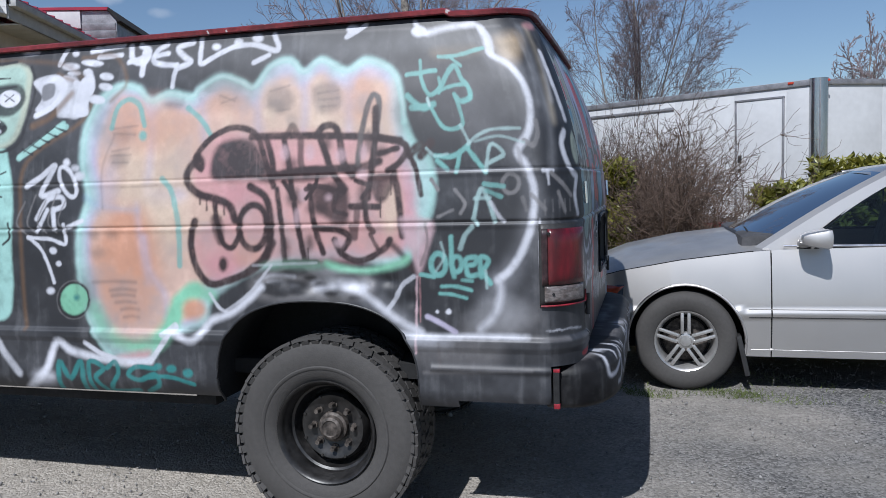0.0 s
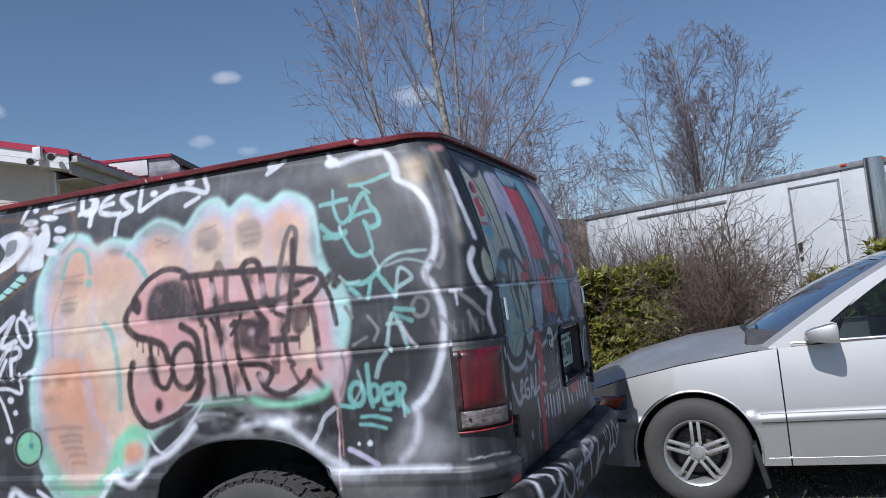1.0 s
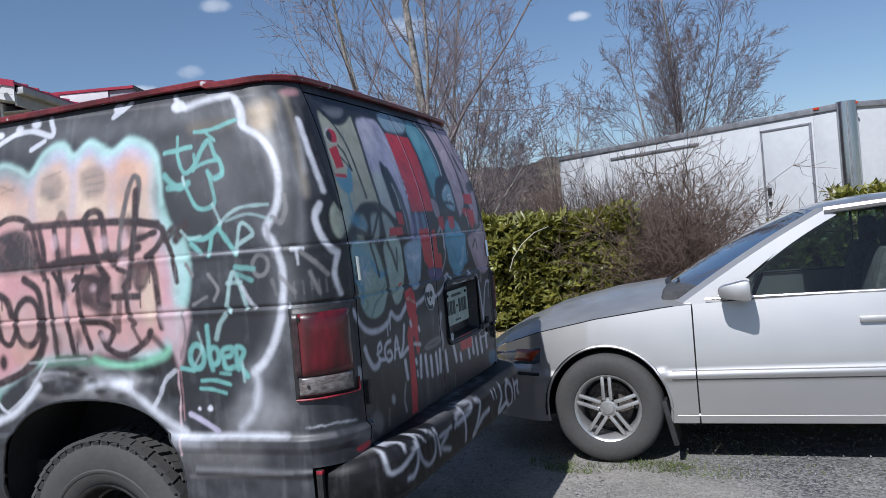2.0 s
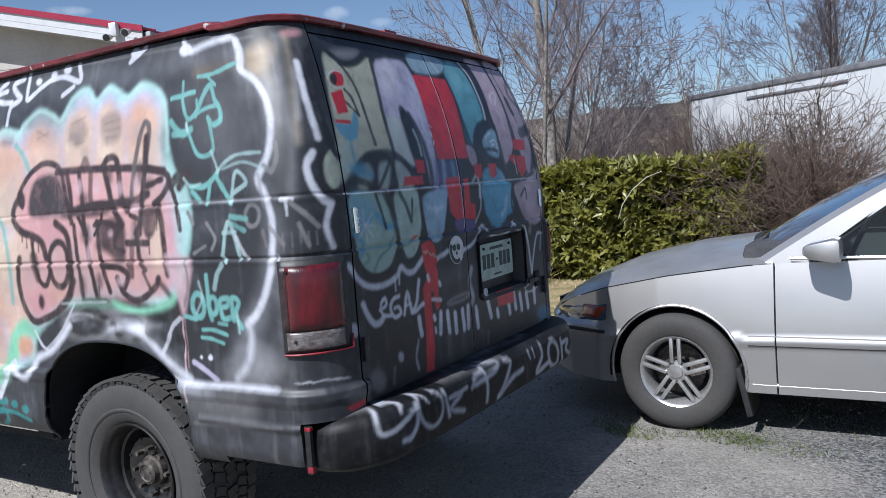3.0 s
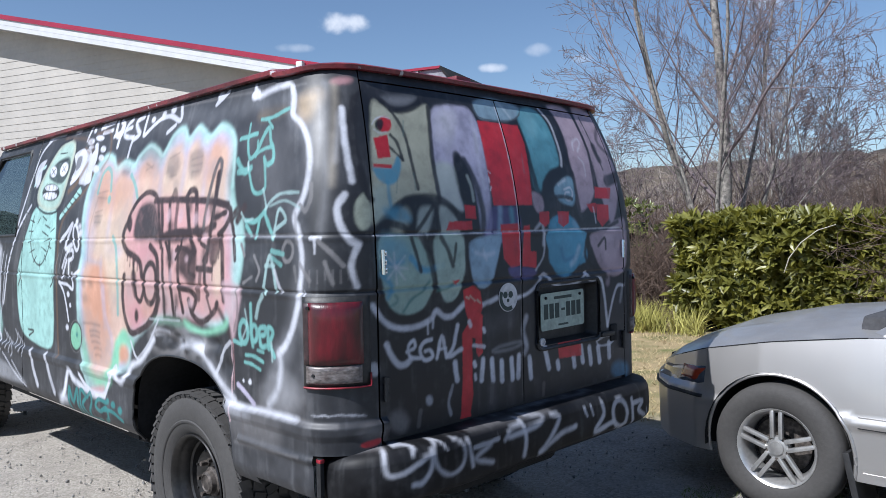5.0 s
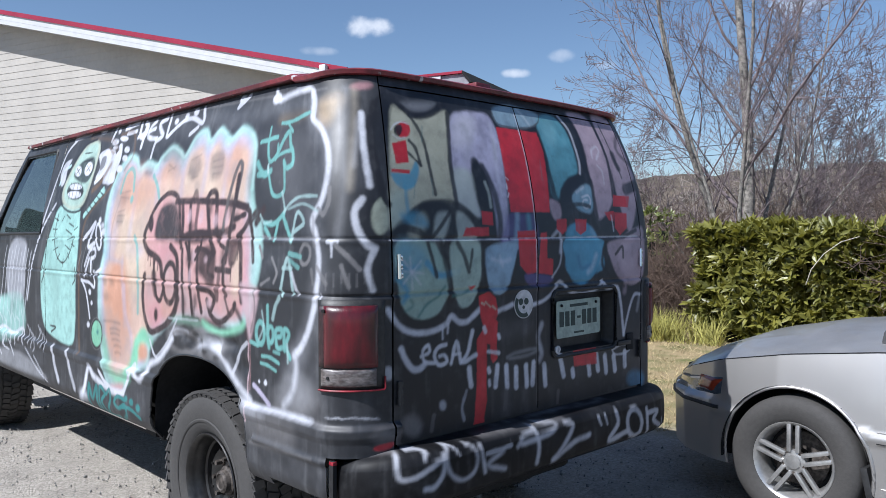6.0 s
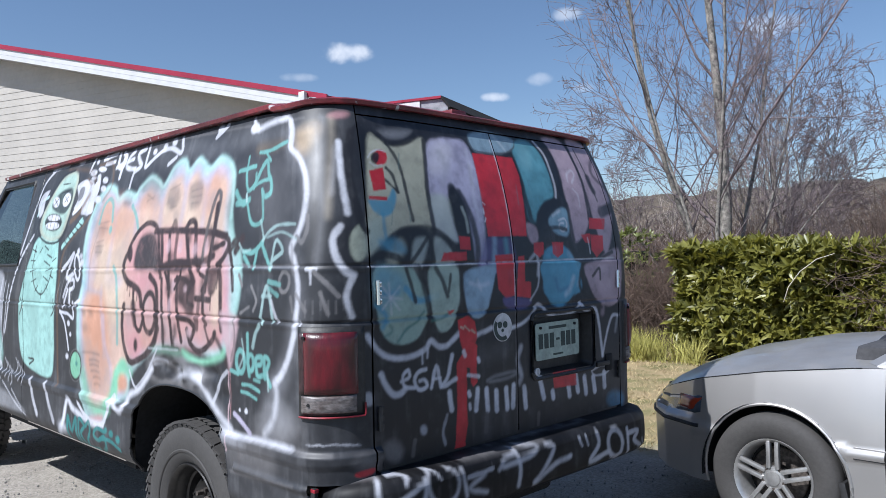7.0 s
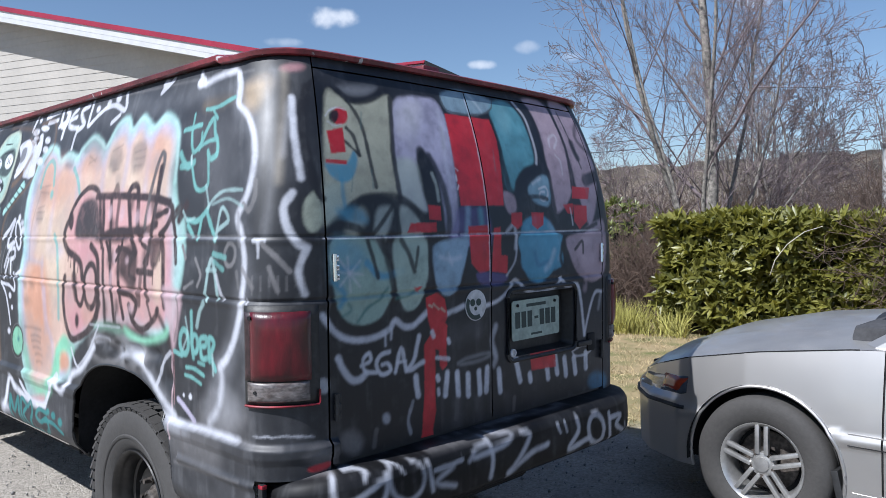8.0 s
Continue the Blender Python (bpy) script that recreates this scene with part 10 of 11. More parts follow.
# ---- ground ----
def ground_material():
    m = bpy.data.materials.new("gravel_yard")
    m.use_nodes = True
    n, l = m.node_tree.nodes, m.node_tree.links
    b = n["Principled BSDF"]
    tc = n.new("ShaderNodeTexCoord")

    def noise_of(scale, detail=6.0):
        t = n.new("ShaderNodeTexNoise")
        t.inputs["Scale"].default_value, t.inputs["Detail"].default_value = scale, detail
        l.new(tc.outputs["Object"], t.inputs["Vector"])
        return t.outputs["Fac"]

    def blend(a, bcol, fac):
        x = n.new("ShaderNodeMix")
        x.data_type = "RGBA"
        for key, v in (("A", a), ("B", bcol)):
            if isinstance(v, tuple):
                x.inputs[key].default_value = (*v, 1)
            else:
                l.new(v, x.inputs[key])
        l.new(fac, x.inputs["Factor"])
        return x.outputs["Result"]

    def ramp(v, lo, hi, a=0.0, c=1.0):
        r = n.new("ShaderNodeMapRange")
        for k, val in (("From Min", lo), ("From Max", hi), ("To Min", a), ("To Max", c)):
            r.inputs[k].default_value = val
        l.new(v, r.inputs["Value"])
        return r.outputs[0]

    def mathop(op, a, c):
        x = n.new("ShaderNodeMath")
        x.operation = op
        for k, v in ((0, a), (1, c)):
            if isinstance(v, float):
                x.inputs[k].default_value = v
            else:
                l.new(v, x.inputs[k])
        return x.outputs[0]

    sep = n.new("ShaderNodeSeparateXYZ")
    l.new(tc.outputs["Object"], sep.inputs[0])
    # worn dusty wheel track by the van, greyer chippings behind it
    drift = mathop("ADD", sep.outputs["X"], ramp(noise_of(0.9), 0.3, 0.7, -1.0, 1.0))
    dusty = ramp(drift, -0.8, 1.1, 1.0, 0.0)
    stones = n.new("ShaderNodeTexVoronoi")
    stones.inputs["Scale"].default_value = 85.0
    l.new(tc.outputs["Object"], stones.inputs["Vector"])
    fine = n.new("ShaderNodeTexVoronoi")
    fine.inputs["Scale"].default_value = 240.0
    l.new(tc.outputs["Object"], fine.inputs["Vector"])
    chip = n.new("ShaderNodeSeparateColor")
    l.new(stones.outputs["Color"], chip.inputs[0])
    grey = blend((0.060, 0.060, 0.062), (0.225, 0.220, 0.215), ramp(chip.outputs[0], 0.1, 0.95))
    tan = blend((0.29, 0.262, 0.225), (0.45, 0.41, 0.36), ramp(chip.outputs[1], 0.1, 0.9))
    base = blend(grey, tan, mathop("MULTIPLY", dusty, 0.9))
    patches = ramp(noise_of(1.6), 0.38, 0.66)
    base = blend(base, (0.27, 0.25, 0.22), mathop("MULTIPLY", patches, 0.42))
    dark = ramp(noise_of(4.0), 0.55, 0.75)
    base = blend(base, (0.09, 0.085, 0.08), mathop("MULTIPLY", dark, 0.30))
    # dry turf beyond the yard
    far = ramp(mathop("ADD", sep.outputs["Y"], ramp(noise_of(0.7), 0.3, 0.7, -0.7, 0.7)), 2.9, 3.9)
    turf = blend((0.33, 0.255, 0.145), (0.15, 0.155, 0.06), ramp(noise_of(2.4), 0.42, 0.7))
    base = blend(base, turf, far)
    l.new(base, b.inputs["Base Color"])
    b.inputs["Roughness"].default_value = 0.95
    b.inputs["Specular IOR Level"].default_value = 0.2
    b1, b2, b3 = (n.new("ShaderNodeBump") for _ in range(3))
    for bp, d, src, inv in ((b1, 0.006, stones.outputs["Distance"], True), (b2, 0.0025, fine.outputs["Distance"], True), (b3, 0.03, noise_of(5.0), False)):
        bp.inputs["Distance"].default_value, bp.invert = d, inv
        bp.inputs["Strength"].default_value = 0.9
        l.new(src, bp.inputs["Height"])
    l.new(b1.outputs[0], b2.inputs["Normal"])
    l.new(b2.outputs[0], b3.inputs["Normal"])
    l.new(b3.outputs[0], b.inputs["Normal"])
    return m


def build_ground():
    near = np.concatenate([[-600, -120, -40, -20], np.arange(-12, 12.01, 0.25), [20, 40, 120, 600]])
    X, Y = np.meshgrid(near, near + 2)
    rough = 0.010 * np.sin(X * 2.1 + np.sin(Y * 1.7)) * np.sin(Y * 1.3) + 0.006 * np.sin(X * 5.3) * np.sin(Y * 4.7 + 1)
    flat = np.exp(-((X - 0.6) / 6) ** 4 - ((Y - 1.5) / 5) ** 4)
    Z = rough * (1 - 0.75 * flat) - 0.006
    me = grid_mesh(np.stack([X, Y, Z], -1))[0]
    tagged(part("ground", me, ground_material()), "grey and tan gravel yard with dry turf beyond", "ground", kind="structure")


build_ground()
rng = np.random.RandomState(11)


def scatter_mesh(shape_v, shape_f, spots):
    """Many copies of one small shape in one mesh: spots are (matrix 3x3, place)."""
    sv, sf = np.array(shape_v, float), np.array(shape_f, int)
    V = np.concatenate([sv @ m.T + p for m, p in spots])
    Fs = np.concatenate([sf + i * len(sv) for i in range(len(spots))])
    me = bpy.data.meshes.new("many")
    me.vertices.add(len(V))
    me.vertices.foreach_set("co", V.astype(np.float32).ravel())
    k = sf.shape[1]
    me.loops.add(Fs.size)
    me.loops.foreach_set("vertex_index", Fs.astype(np.int32).ravel())
    me.polygons.add(len(Fs))
    me.polygons.foreach_set("loop_start", np.arange(0, Fs.size, k, dtype=np.int32))
    me.update(calc_edges=True)
    return me


def turn3(a, b, c):
    return np.array(Euler((a, b, c)).to_matrix())


M_STONE = material("yard_stone", (0.225, 0.217, 0.21), 0.9, vary=0.2, per_piece=0.55)
OCTA_V = [(1, 0, 0), (-1, 0, 0), (0, 1, 0), (0, -1, 0), (0, 0, 0.6), (0, 0, -0.6)]
OCTA_F = [(0, 2, 4), (2, 1, 4), (1, 3, 4), (3, 0, 4), (2, 0, 5), (1, 2, 5), (3, 1, 5), (0, 3, 5)]
spots = []
for i in range(9000):
    x, y = rng.uniform(-5.5, 3.2), rng.uniform(-1.2, 3.2)
    r = 0.0035 + 0.007 * rng.rand() ** 3
    if rng.rand() < 0.01:
        r *= 2
    m = turn3(*rng.uniform(0, 6.28, 3)) @ np.diag(r * rng.uniform(0.6, 1.4, 3))
    spots.append((m, np.array((x, y, r * 0.2))))
tagged(part("gravel_stones", scatter_mesh(OCTA_V, OCTA_F, spots), M_STONE), "loose grey stones lying on the yard", "gravel", kind="stuff")

# ---- grass ----
M_GRASS = material("short_grass", (0.112, 0.143, 0.038), 0.8, vary=0.2, per_piece=0.5)
M_DRY = material("dry_grass", (0.452, 0.359, 0.203), 0.9, vary=0.2, per_piece=0.4)
M_SEDGE = material("yellow_green_grass", (0.40, 0.37, 0.10), 0.7, vary=0.2, per_piece=0.4)
BLADE_V = [(-0.5, 0, 0), (0.5, 0, 0), (0.34, 0.10, 0.55), (-0.34, 0.10, 0.55), (0.0, 0.42, 1.0)]
BLADE_F = [(0, 1, 2), (0, 2, 3), (3, 2, 4)]


def grass(name, label, mat, patches, height, width, lean=0.5):
    out = []
    for cx, cy, rx, ry, count in patches:
        for _ in range(count):
            a, r = rng.uniform(0, 6.28), math.sqrt(rng.rand())
            if math.sin(7 * (cx + rx * r * math.cos(a)) + 9 * (cy + ry * r * math.sin(a))) + rng.uniform(-1, 1.5) < 0:
                continue
            h = height * rng.uniform(0.45, 1.2)
            m = turn3(rng.uniform(-lean, lean), rng.uniform(-lean, lean), rng.uniform(0, 6.28)) @ np.diag((width * rng.uniform(0.6, 1.3), h, h))
            out.append((m, np.array((cx + rx * r * math.cos(a), cy + ry * r * math.sin(a), -0.004))))
    tagged(part(name, scatter_mesh(BLADE_V, BLADE_F, out), mat), label, "grass", kind="stuff")


def pale_shoot():
    pts = [(-1.50, 7.86, 0.80), (-1.42, 7.80, 0.98), (-1.28, 7.78, 1.16), (-1.10, 7.80, 1.30), (-0.92, 7.84, 1.36)]
    tagged(part("dry_shoot", tube(pts, [0.006, 0.006, 0.005, 0.005, 0.003], 5), material("pale_dry_stem", (0.55, 0.50, 0.42), 0.8)), "pale dry shoot arching over the hedge", "twig")


pale_shoot()
grass("grass_tufts", "sparse short green grass round the car's front wheel", M_GRASS, [(0.42, 2.17, 0.20, 0.10, 700), (0.80, 2.22, 0.24, 0.10, 600), (1.15, 2.14, 0.30, 0.10, 300), (1.9, 2.2, 0.5, 0.10, 120), (0.25, 2.3, 0.15, 0.15, 300), (1.0, 2.5, 0.5, 0.3, 500)], 0.030, 0.004, 0.9)
grass("dry_lawn", "dry tan grass between the yard and the hedge", M_DRY, [(-2.0, 6.4, 2.6, 1.3, 7000), (-1.6, 4.6, 1.5, 1.4, 5500), (-3.6, 7.9, 1.8, 0.9, 4000)], 0.055, 0.006, 1.1)
grass("grass_clump", "yellow-green clump of grass beside the hedge", M_SEDGE, [(-3.5, 7.75, 0.50, 0.32, 2600), (-2.85, 7.72, 0.4, 0.2, 500), (-4.3, 8.3, 0.6, 0.4, 700)], 0.40, 0.010, 0.6)

# ---- hedge of laurel ----
def leaf_material(name, a, b_, rough=0.38):
    m = material(name, a, rough, vary=0.12, scale=4, colour2=b_, per_piece=0.45, spec=0.5)
    n, l = m.node_tree.nodes, m.node_tree.links
    p = n["Principled BSDF"]
    tr = n.new("ShaderNodeBsdfTranslucent")
    tr.inputs[0].default_value = (min(1, a[0] * 1.3), min(1, a[1] * 1.3), a[2] * 0.8, 1)
    mx = n.new("ShaderNodeMixShader")
    mx.inputs[0].default_value = 0.22
    l.new(p.outputs[0], mx.inputs[1])
    l.new(tr.outputs[0], mx.inputs[2])
    l.new(mx.outputs[0], n["Material Output"].inputs[0])
    return m


M_LEAF = leaf_material("laurel_leaf", (0.275, 0.260, 0.055), (0.090, 0.100, 0.022), 0.42)
M_LEAF_DARK = leaf_material("shrub_leaf", (0.15, 0.165, 0.045), (0.06, 0.08, 0.022))
# near-black colour stands in for the shade deep in the hedge
M_CORE = material("hedge_inner_shade", (0.018, 0.020, 0.008), 0.95, vary=0.4)
LEAF_V = [(0, 0, 0), (0.13, 0.30, 0.05), (0.15, 0.60, 0.03), (0, 1.0, -0.12), (-0.15, 0.60, 0.03), (-0.13, 0.30, 0.05), (0, 0.5, -0.015)]
LEAF_F = [(0, 1, 6), (1, 2, 6), (2, 3, 6), (3, 4, 6), (4, 5, 6), (5, 0, 6)]


def whorl(out, leaves):
    """The turns of some leaves that spread from one shoot, which points outward and up."""
    d = (Vector(out) * 0.75 + Vector(rng.normal(0, 0.42, 3)) + Vector((0, 0, 0.55))).normalized()
    a = d.cross(Vector((0.3, 0.2, 1))).normalized()
    b = d.cross(a)
    turns = []
    for k in range(leaves):
        w = 6.283 * k / leaves + rng.uniform(-0.5, 0.5)
        ring = a * math.cos(w) + b * math.sin(w)
        open_ = rng.uniform(0.35, 1.25)
        along = (d * math.cos(open_) + ring * math.sin(open_)).normalized()
        up = (d * math.sin(open_) - ring * math.cos(open_) + Vector(rng.normal(0, 0.25, 3)))
        side = along.cross(up).normalized()
        up = side.cross(along)
        turns.append(np.array([[side.x, along.x, up.x], [side.y, along.y, up.y], [side.z, along.z, up.z]]))
    return turns


def hedge(name, label, x0, x1, y0, y1, top, count, leaf=0.105, mat=None, singles=0):
    mat = mat or M_LEAF
    thing = empty(name, ((x0 + x1) / 2, (y0 + y1) / 2, 0), label, "hedge")
    off = np.array(thing.location)
    lump = lambda u, v: 0.12 * math.sin(u * 2.7 + 1.3 * math.sin(v * 3.1)) + 0.07 * math.sin(u * 6.1 + v * 4.3) + 0.04 * math.sin(u * 13 + v * 11)
    areas = [(x1 - x0) * top * 1.15, (x1 - x0) * (y1 - y0) * 1.1, (y1 - y0) * top * 0.7, (y1 - y0) * top * 0.7]
    faces = rng.choice(4, count // 6, p=np.array(areas) / sum(areas))
    out, near = [], []
    for f in faces:
        u, v, deep = rng.rand(), rng.rand(), 0.30 * rng.rand() ** 1.25
        if f == 0:
            x, z = x0 + u * (x1 - x0), 0.06 + v * (top - 0.06)
            o, p = (0, -1, 0.2), (x, y0 + deep - lump(x, z) * 0.8, z + 0.05 * math.sin(x * 4))
        elif f == 1:
            x, y = x0 + u * (x1 - x0), y0 + v * (y1 - y0)
            o, p = (0, -0.2, 1), (x, y, top - deep * 0.7 + lump(x, y * 2) * 0.4)
        else:
            y, z = y0 + u * (y1 - y0), 0.06 + v * (top - 0.06)
            s_ = -1 if f == 2 else 1
            o, p = (s_, -0.3, 0.2), ((x0 if f == 2 else x1) - s_ * deep + s_ * lump(y + 5, z), y, z)
        for turn in whorl(o, 6):
            item = (turn * leaf * rng.uniform(0.65, 1.25), np.array(p) - off)
            (near if f == 0 and deep < 0.06 and len(near) < singles and p[2] > 0.5 else out).append(item)
    leaves = part("leaves", scatter_mesh(LEAF_V, LEAF_F, out), mat, thing)
    tagged(leaves, kind="stuff")
    if near:
        one = raw_mesh(LEAF_V, LEAF_F)
        for m, p in near:
            lf = part("leaf", one, mat, thing)
            mm = Matrix.Identity(4)
            for r in range(3):
                for c in range(3):
                    mm[r][c] = m[r][c]
            lf.matrix_local = Matrix.Translation(p) @ mm
    # added filler box; its colour holds the shade behind the leaves
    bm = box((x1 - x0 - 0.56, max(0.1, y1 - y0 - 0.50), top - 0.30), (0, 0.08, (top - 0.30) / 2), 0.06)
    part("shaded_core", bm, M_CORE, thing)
    return thing


hedge("laurel_hedge", "clipped green laurel hedge with glossy yellow-green leaves", -3.05, 0.10, 8.02, 8.75, 1.45, 17000, 0.150, singles=300)
hedge("laurel_shrub", "dark evergreen shrub past the end of the hedge", -5.2, -4.1, 9.2, 10.0, 1.75, 1500, 0.10, M_LEAF_DARK)
hedge("laurel_shrub", "low laurel shrub in front of the white trailer", 1.75, 3.3, 8.1, 8.8, 1.12, 3600, 0.15)
hedge("laurel_shrub", "tall laurel shrub beside the trailer's corner", 2.55, 4.2, 8.6, 9.3, 1.42, 3600, 0.15)

# ---- bare trees and thickets ----
M_BARK = material("grey_bark", (0.29, 0.265, 0.235), 0.9, vary=0.35, scale=14, bump=0.004, bump_scale=40)
M_TWIG = material("reddish_twigs", (0.205, 0.163, 0.168), 0.85, vary=0.25, per_piece=0.4)
M_PALE_TWIG = material("pale_twigs", (0.336, 0.288, 0.248), 0.85, vary=0.25, per_piece=0.4)
M_BRAMBLE = material("brown_bramble", (0.140, 0.096, 0.075), 0.9, vary=0.3, per_piece=0.5)


class Limbs:
    """Collects tapering limbs, and turns them into thin prisms all at once."""

    def __init__(self, sides=3):
        self.kept, self.sides = {}, sides

    def add(self, pts, radii, sides=None):
        self.kept.setdefault((len(pts), sides or self.sides), []).append((pts, radii))

    def mesh(self):
        Vs, Fs, start = [], [], 0
        for (n, k), rows in self.kept.items():
            P = np.array([r[0] for r in rows], float)
            R = np.array([r[1] for r in rows], float)
            D = np.empty_like(P)
            D[:, 1:-1], D[:, 0], D[:, -1] = P[:, 2:] - P[:, :-2], P[:, 1] - P[:, 0], P[:, -1] - P[:, -2]
            D /= np.linalg.norm(D, axis=-1, keepdims=True) + 1e-9
            A = np.cross(D, (0.31, 0.77, 0.55))
            A /= np.linalg.norm(A, axis=-1, keepdims=True) + 1e-9
            B = np.cross(D, A)
            t = 2 * math.pi * np.arange(k) / k
            V = P[:, :, None] + R[:, :, None, None] * (np.cos(t)[None, None, :, None] * A[:, :, None] + np.sin(t)[None, None, :, None] * B[:, :, None])
            idx = start + np.arange(V[..., 0].size).reshape(V.shape[:3])
            nxt = np.roll(idx, -1, 2)
            Fs.append(np.stack([idx[:, :-1], nxt[:, :-1], nxt[:, 1:], idx[:, 1:]], -1).reshape(-1, 4))
            Vs.append(V.reshape(-1, 3))
            start += V[..., 0].size
        return scatter_mesh(np.concatenate(Vs), np.concatenate(Fs), [(np.eye(3), np.zeros(3))])


def limb(start, heading, length, bend, n, lift, r):
    x, y, z = (float(v) for v in start)
    a, b, c = (float(v) for v in heading)
    step, jit = length / n, r.normal(0, bend, (n, 3)).tolist()
    pts = [(x, y, z)]
    for i, j, k in jit:
        a, b, c = a + i, b + j, c + k + lift
        q = step / math.sqrt(a * a + b * b + c * c)
        x, y, z = x + a * q, y + b * q, z + c * q
        q /= step
        a, b, c = a * q, b * q, c * q
        pts.append((x, y, z))
    return np.array(pts)


BUD_V = [(1, 0, 0), (-0.5, 0.87, 0), (-0.5, -0.87, 0), (0, 0, 1.7), (0, 0, -1.2)]
BUD_F = [(0, 1, 3), (1, 2, 3), (2, 0, 3), (1, 0, 4), (2, 1, 4), (0, 2, 4)]
M_BUD = material("red_brown_buds", (0.20, 0.135, 0.14), 0.8, vary=0.2, per_piece=0.5)


def bare_tree(name, label, at, height, stems, spread, seed, dense=1.0, girth=0.085, twig=M_TWIG, thin=0.006, leans=None, wide=0.8, buds=0.0, lift=0.035):
    """A leafless tree: stems that fork three times into twigs. leans: (sideways, away, start, thickness, length) of each stem."""
    r = np.random.RandomState(seed)
    tree = empty(name, at, label, "tree", "bare trees")
    trunk, crown, tips = Limbs(8), Limbs(3), []

    def grow(start, heading, length, radius, level):
        n = (9, 7, 5, 4)[level]
        pts = limb(np.array(start), heading, length, (0.055, 0.11, 0.15, 0.18)[level], n, lift, r)
        tip = max(thin * 0.6, radius * 0.2)
        radii = radius + (tip - radius) * np.linspace(0, 1, n + 1) ** 0.85
        (trunk if level == 0 else crown).add(pts, radii, (8, 5, 3, 3)[level])
        if level >= 2 and buds:
            for k in range(2, len(pts)):
                if r.rand() < 0.6:
                    tips.append((np.diag((buds, buds, buds)) * r.uniform(0.6, 1.3), pts[k] + r.normal(0, 0.006, 3)))
        if level == 3:
            return
        kids = int((13, 9, 5)[level] * dense * r.uniform(0.8, 1.2))
        for i in range(kids):
            t = (0.14, 0.2, 0.25)[level] + (0.84, 0.78, 0.73)[level] * (i + r.rand()) / kids
            f = t * n
            j = min(int(f), n - 1)
            p = pts[j] + (pts[j + 1] - pts[j]) * (f - j)
            d = pts[j + 1] - pts[j]
            d = d / np.linalg.norm(d)
            side = np.cross(d, r.normal(0, 1, 3))
            side /= np.linalg.norm(side) + 1e-9
            h = d + side * (wide, 0.85, 0.9)[level] * r.uniform(0.7, 1.3)
            ln = length * (0.44, 0.46, 0.48)[level] * (1.12 - 0.72 * t) * r.uniform(0.7, 1.25)
            grow(p, h / np.linalg.norm(h), max(ln, 0.15), max(radii[j] * (0.36, 0.42, 0.5)[level], thin), level + 1)

    for lx, ly, x, thick, tall in leans or ():
        grow((x * 0.707, x * 0.707, -0.05), (lx * 0.707 - ly * 0.707, lx * 0.707 + ly * 0.707, 1), height * tall, girth * thick, 0)
    for i in range(0 if leans else stems):
        a = 2 * math.pi * (i + r.rand() * 0.6) / stems
        lean = spread * (0.35 + 0.65 * r.rand()) if stems > 1 else 0.04
        grow((0.10 * math.cos(a), 0.10 * math.sin(a), -0.05), (lean * math.cos(a), lean * math.sin(a), 1), height * r.uniform(0.82, 1.05), girth * r.uniform(0.65, 1.1), 0)
    tr = part("trunk", trunk.mesh(), M_BARK, tree, "grey branching trunks")
    tr.data.polygons.foreach_set("use_smooth", [True] * len(tr.data.polygons))
    cr = part("crown", crown.mesh(), twig, tree, "bare twigs")
    if tips:
        tagged(part("bud_spray", scatter_mesh(BUD_V, BUD_F, tips), M_BUD, tree, "small red-brown buds"), kind="stuff")
    return tree


bare_tree("bare_tree", "tall many-stemmed bare tree behind the laurel hedge", (-4.12, 11.9, 0), 10.0, 5, 0.22, 5, 1.26, 0.125, M_TWIG, 0.0050,
          [(0.04, 0.0, 0.0, 1.0, 1.0), (-0.17, 0.10, -0.06, 0.50, 0.92), (-0.36, -0.10, -0.12, 0.34, 0.66), (-0.08, -0.20, -0.08, 0.40, 0.85),
           (0.34, 0.05, 0.08, 0.34, 0.62), (0.16, 0.15, 0.06, 0.40, 0.84), (0.66, -0.10, 0.10, 0.22, 0.42), (-0.75, 0.10, -0.14, 0.22, 0.42)], 0.85, 0.006, 0.036)
bare_tree("bare_tree", "upright bare tree with a fine twiggy crown", (-0.05, 22.2, 0), 8.4, 4, 0.26, 8, 1.4, 0.090, M_TWIG, 0.0062,
          [(0.0, 0.0, 0.0, 1.0, 1.0), (0.08, 0.0, 0.35, 0.8, 0.95), (-0.10, 0.1, -0.10, 0.6, 0.9), (0.18, -0.1, 0.4, 0.45, 0.8), (-0.20, 0.0, -0.2, 0.4, 0.75), (0.03, -0.1, 0.1, 0.5, 0.9)], 0.62, 0.008, 0.045)
bare_tree("bare_tree", "thin bare sapling beyond the brush", (-3.7, 23.4, 0), 5.9, 2, 0.2, 13, 0.8, 0.05, M_TWIG, 0.008)
bare_tree("bare_tree", "thin bare sapling beyond the brush", (-4.6, 28.0, 0), 6.3, 2, 0.2, 14, 0.8, 0.05, M_TWIG, 0.009)
bare_tree("bare_tree", "pale bare tree among the brush", (-7.0, 21.5, 0), 6.4, 4, 0.35, 15, 1.0, 0.07, M_PALE_TWIG, 0.009)
bare_tree("bare_tree", "low spreading bare tree among the brush", (-5.0, 18.2, 0), 5.4, 5, 0.40, 16, 1.0, 0.05, M_TWIG, 0.008)
bare_tree("bare_tree", "wide brown tree far behind the trailer", (11.0, 38.0, 0), 7.6, 5, 0.5, 19, 0.9, 0.12, M_TWIG, 0.02)


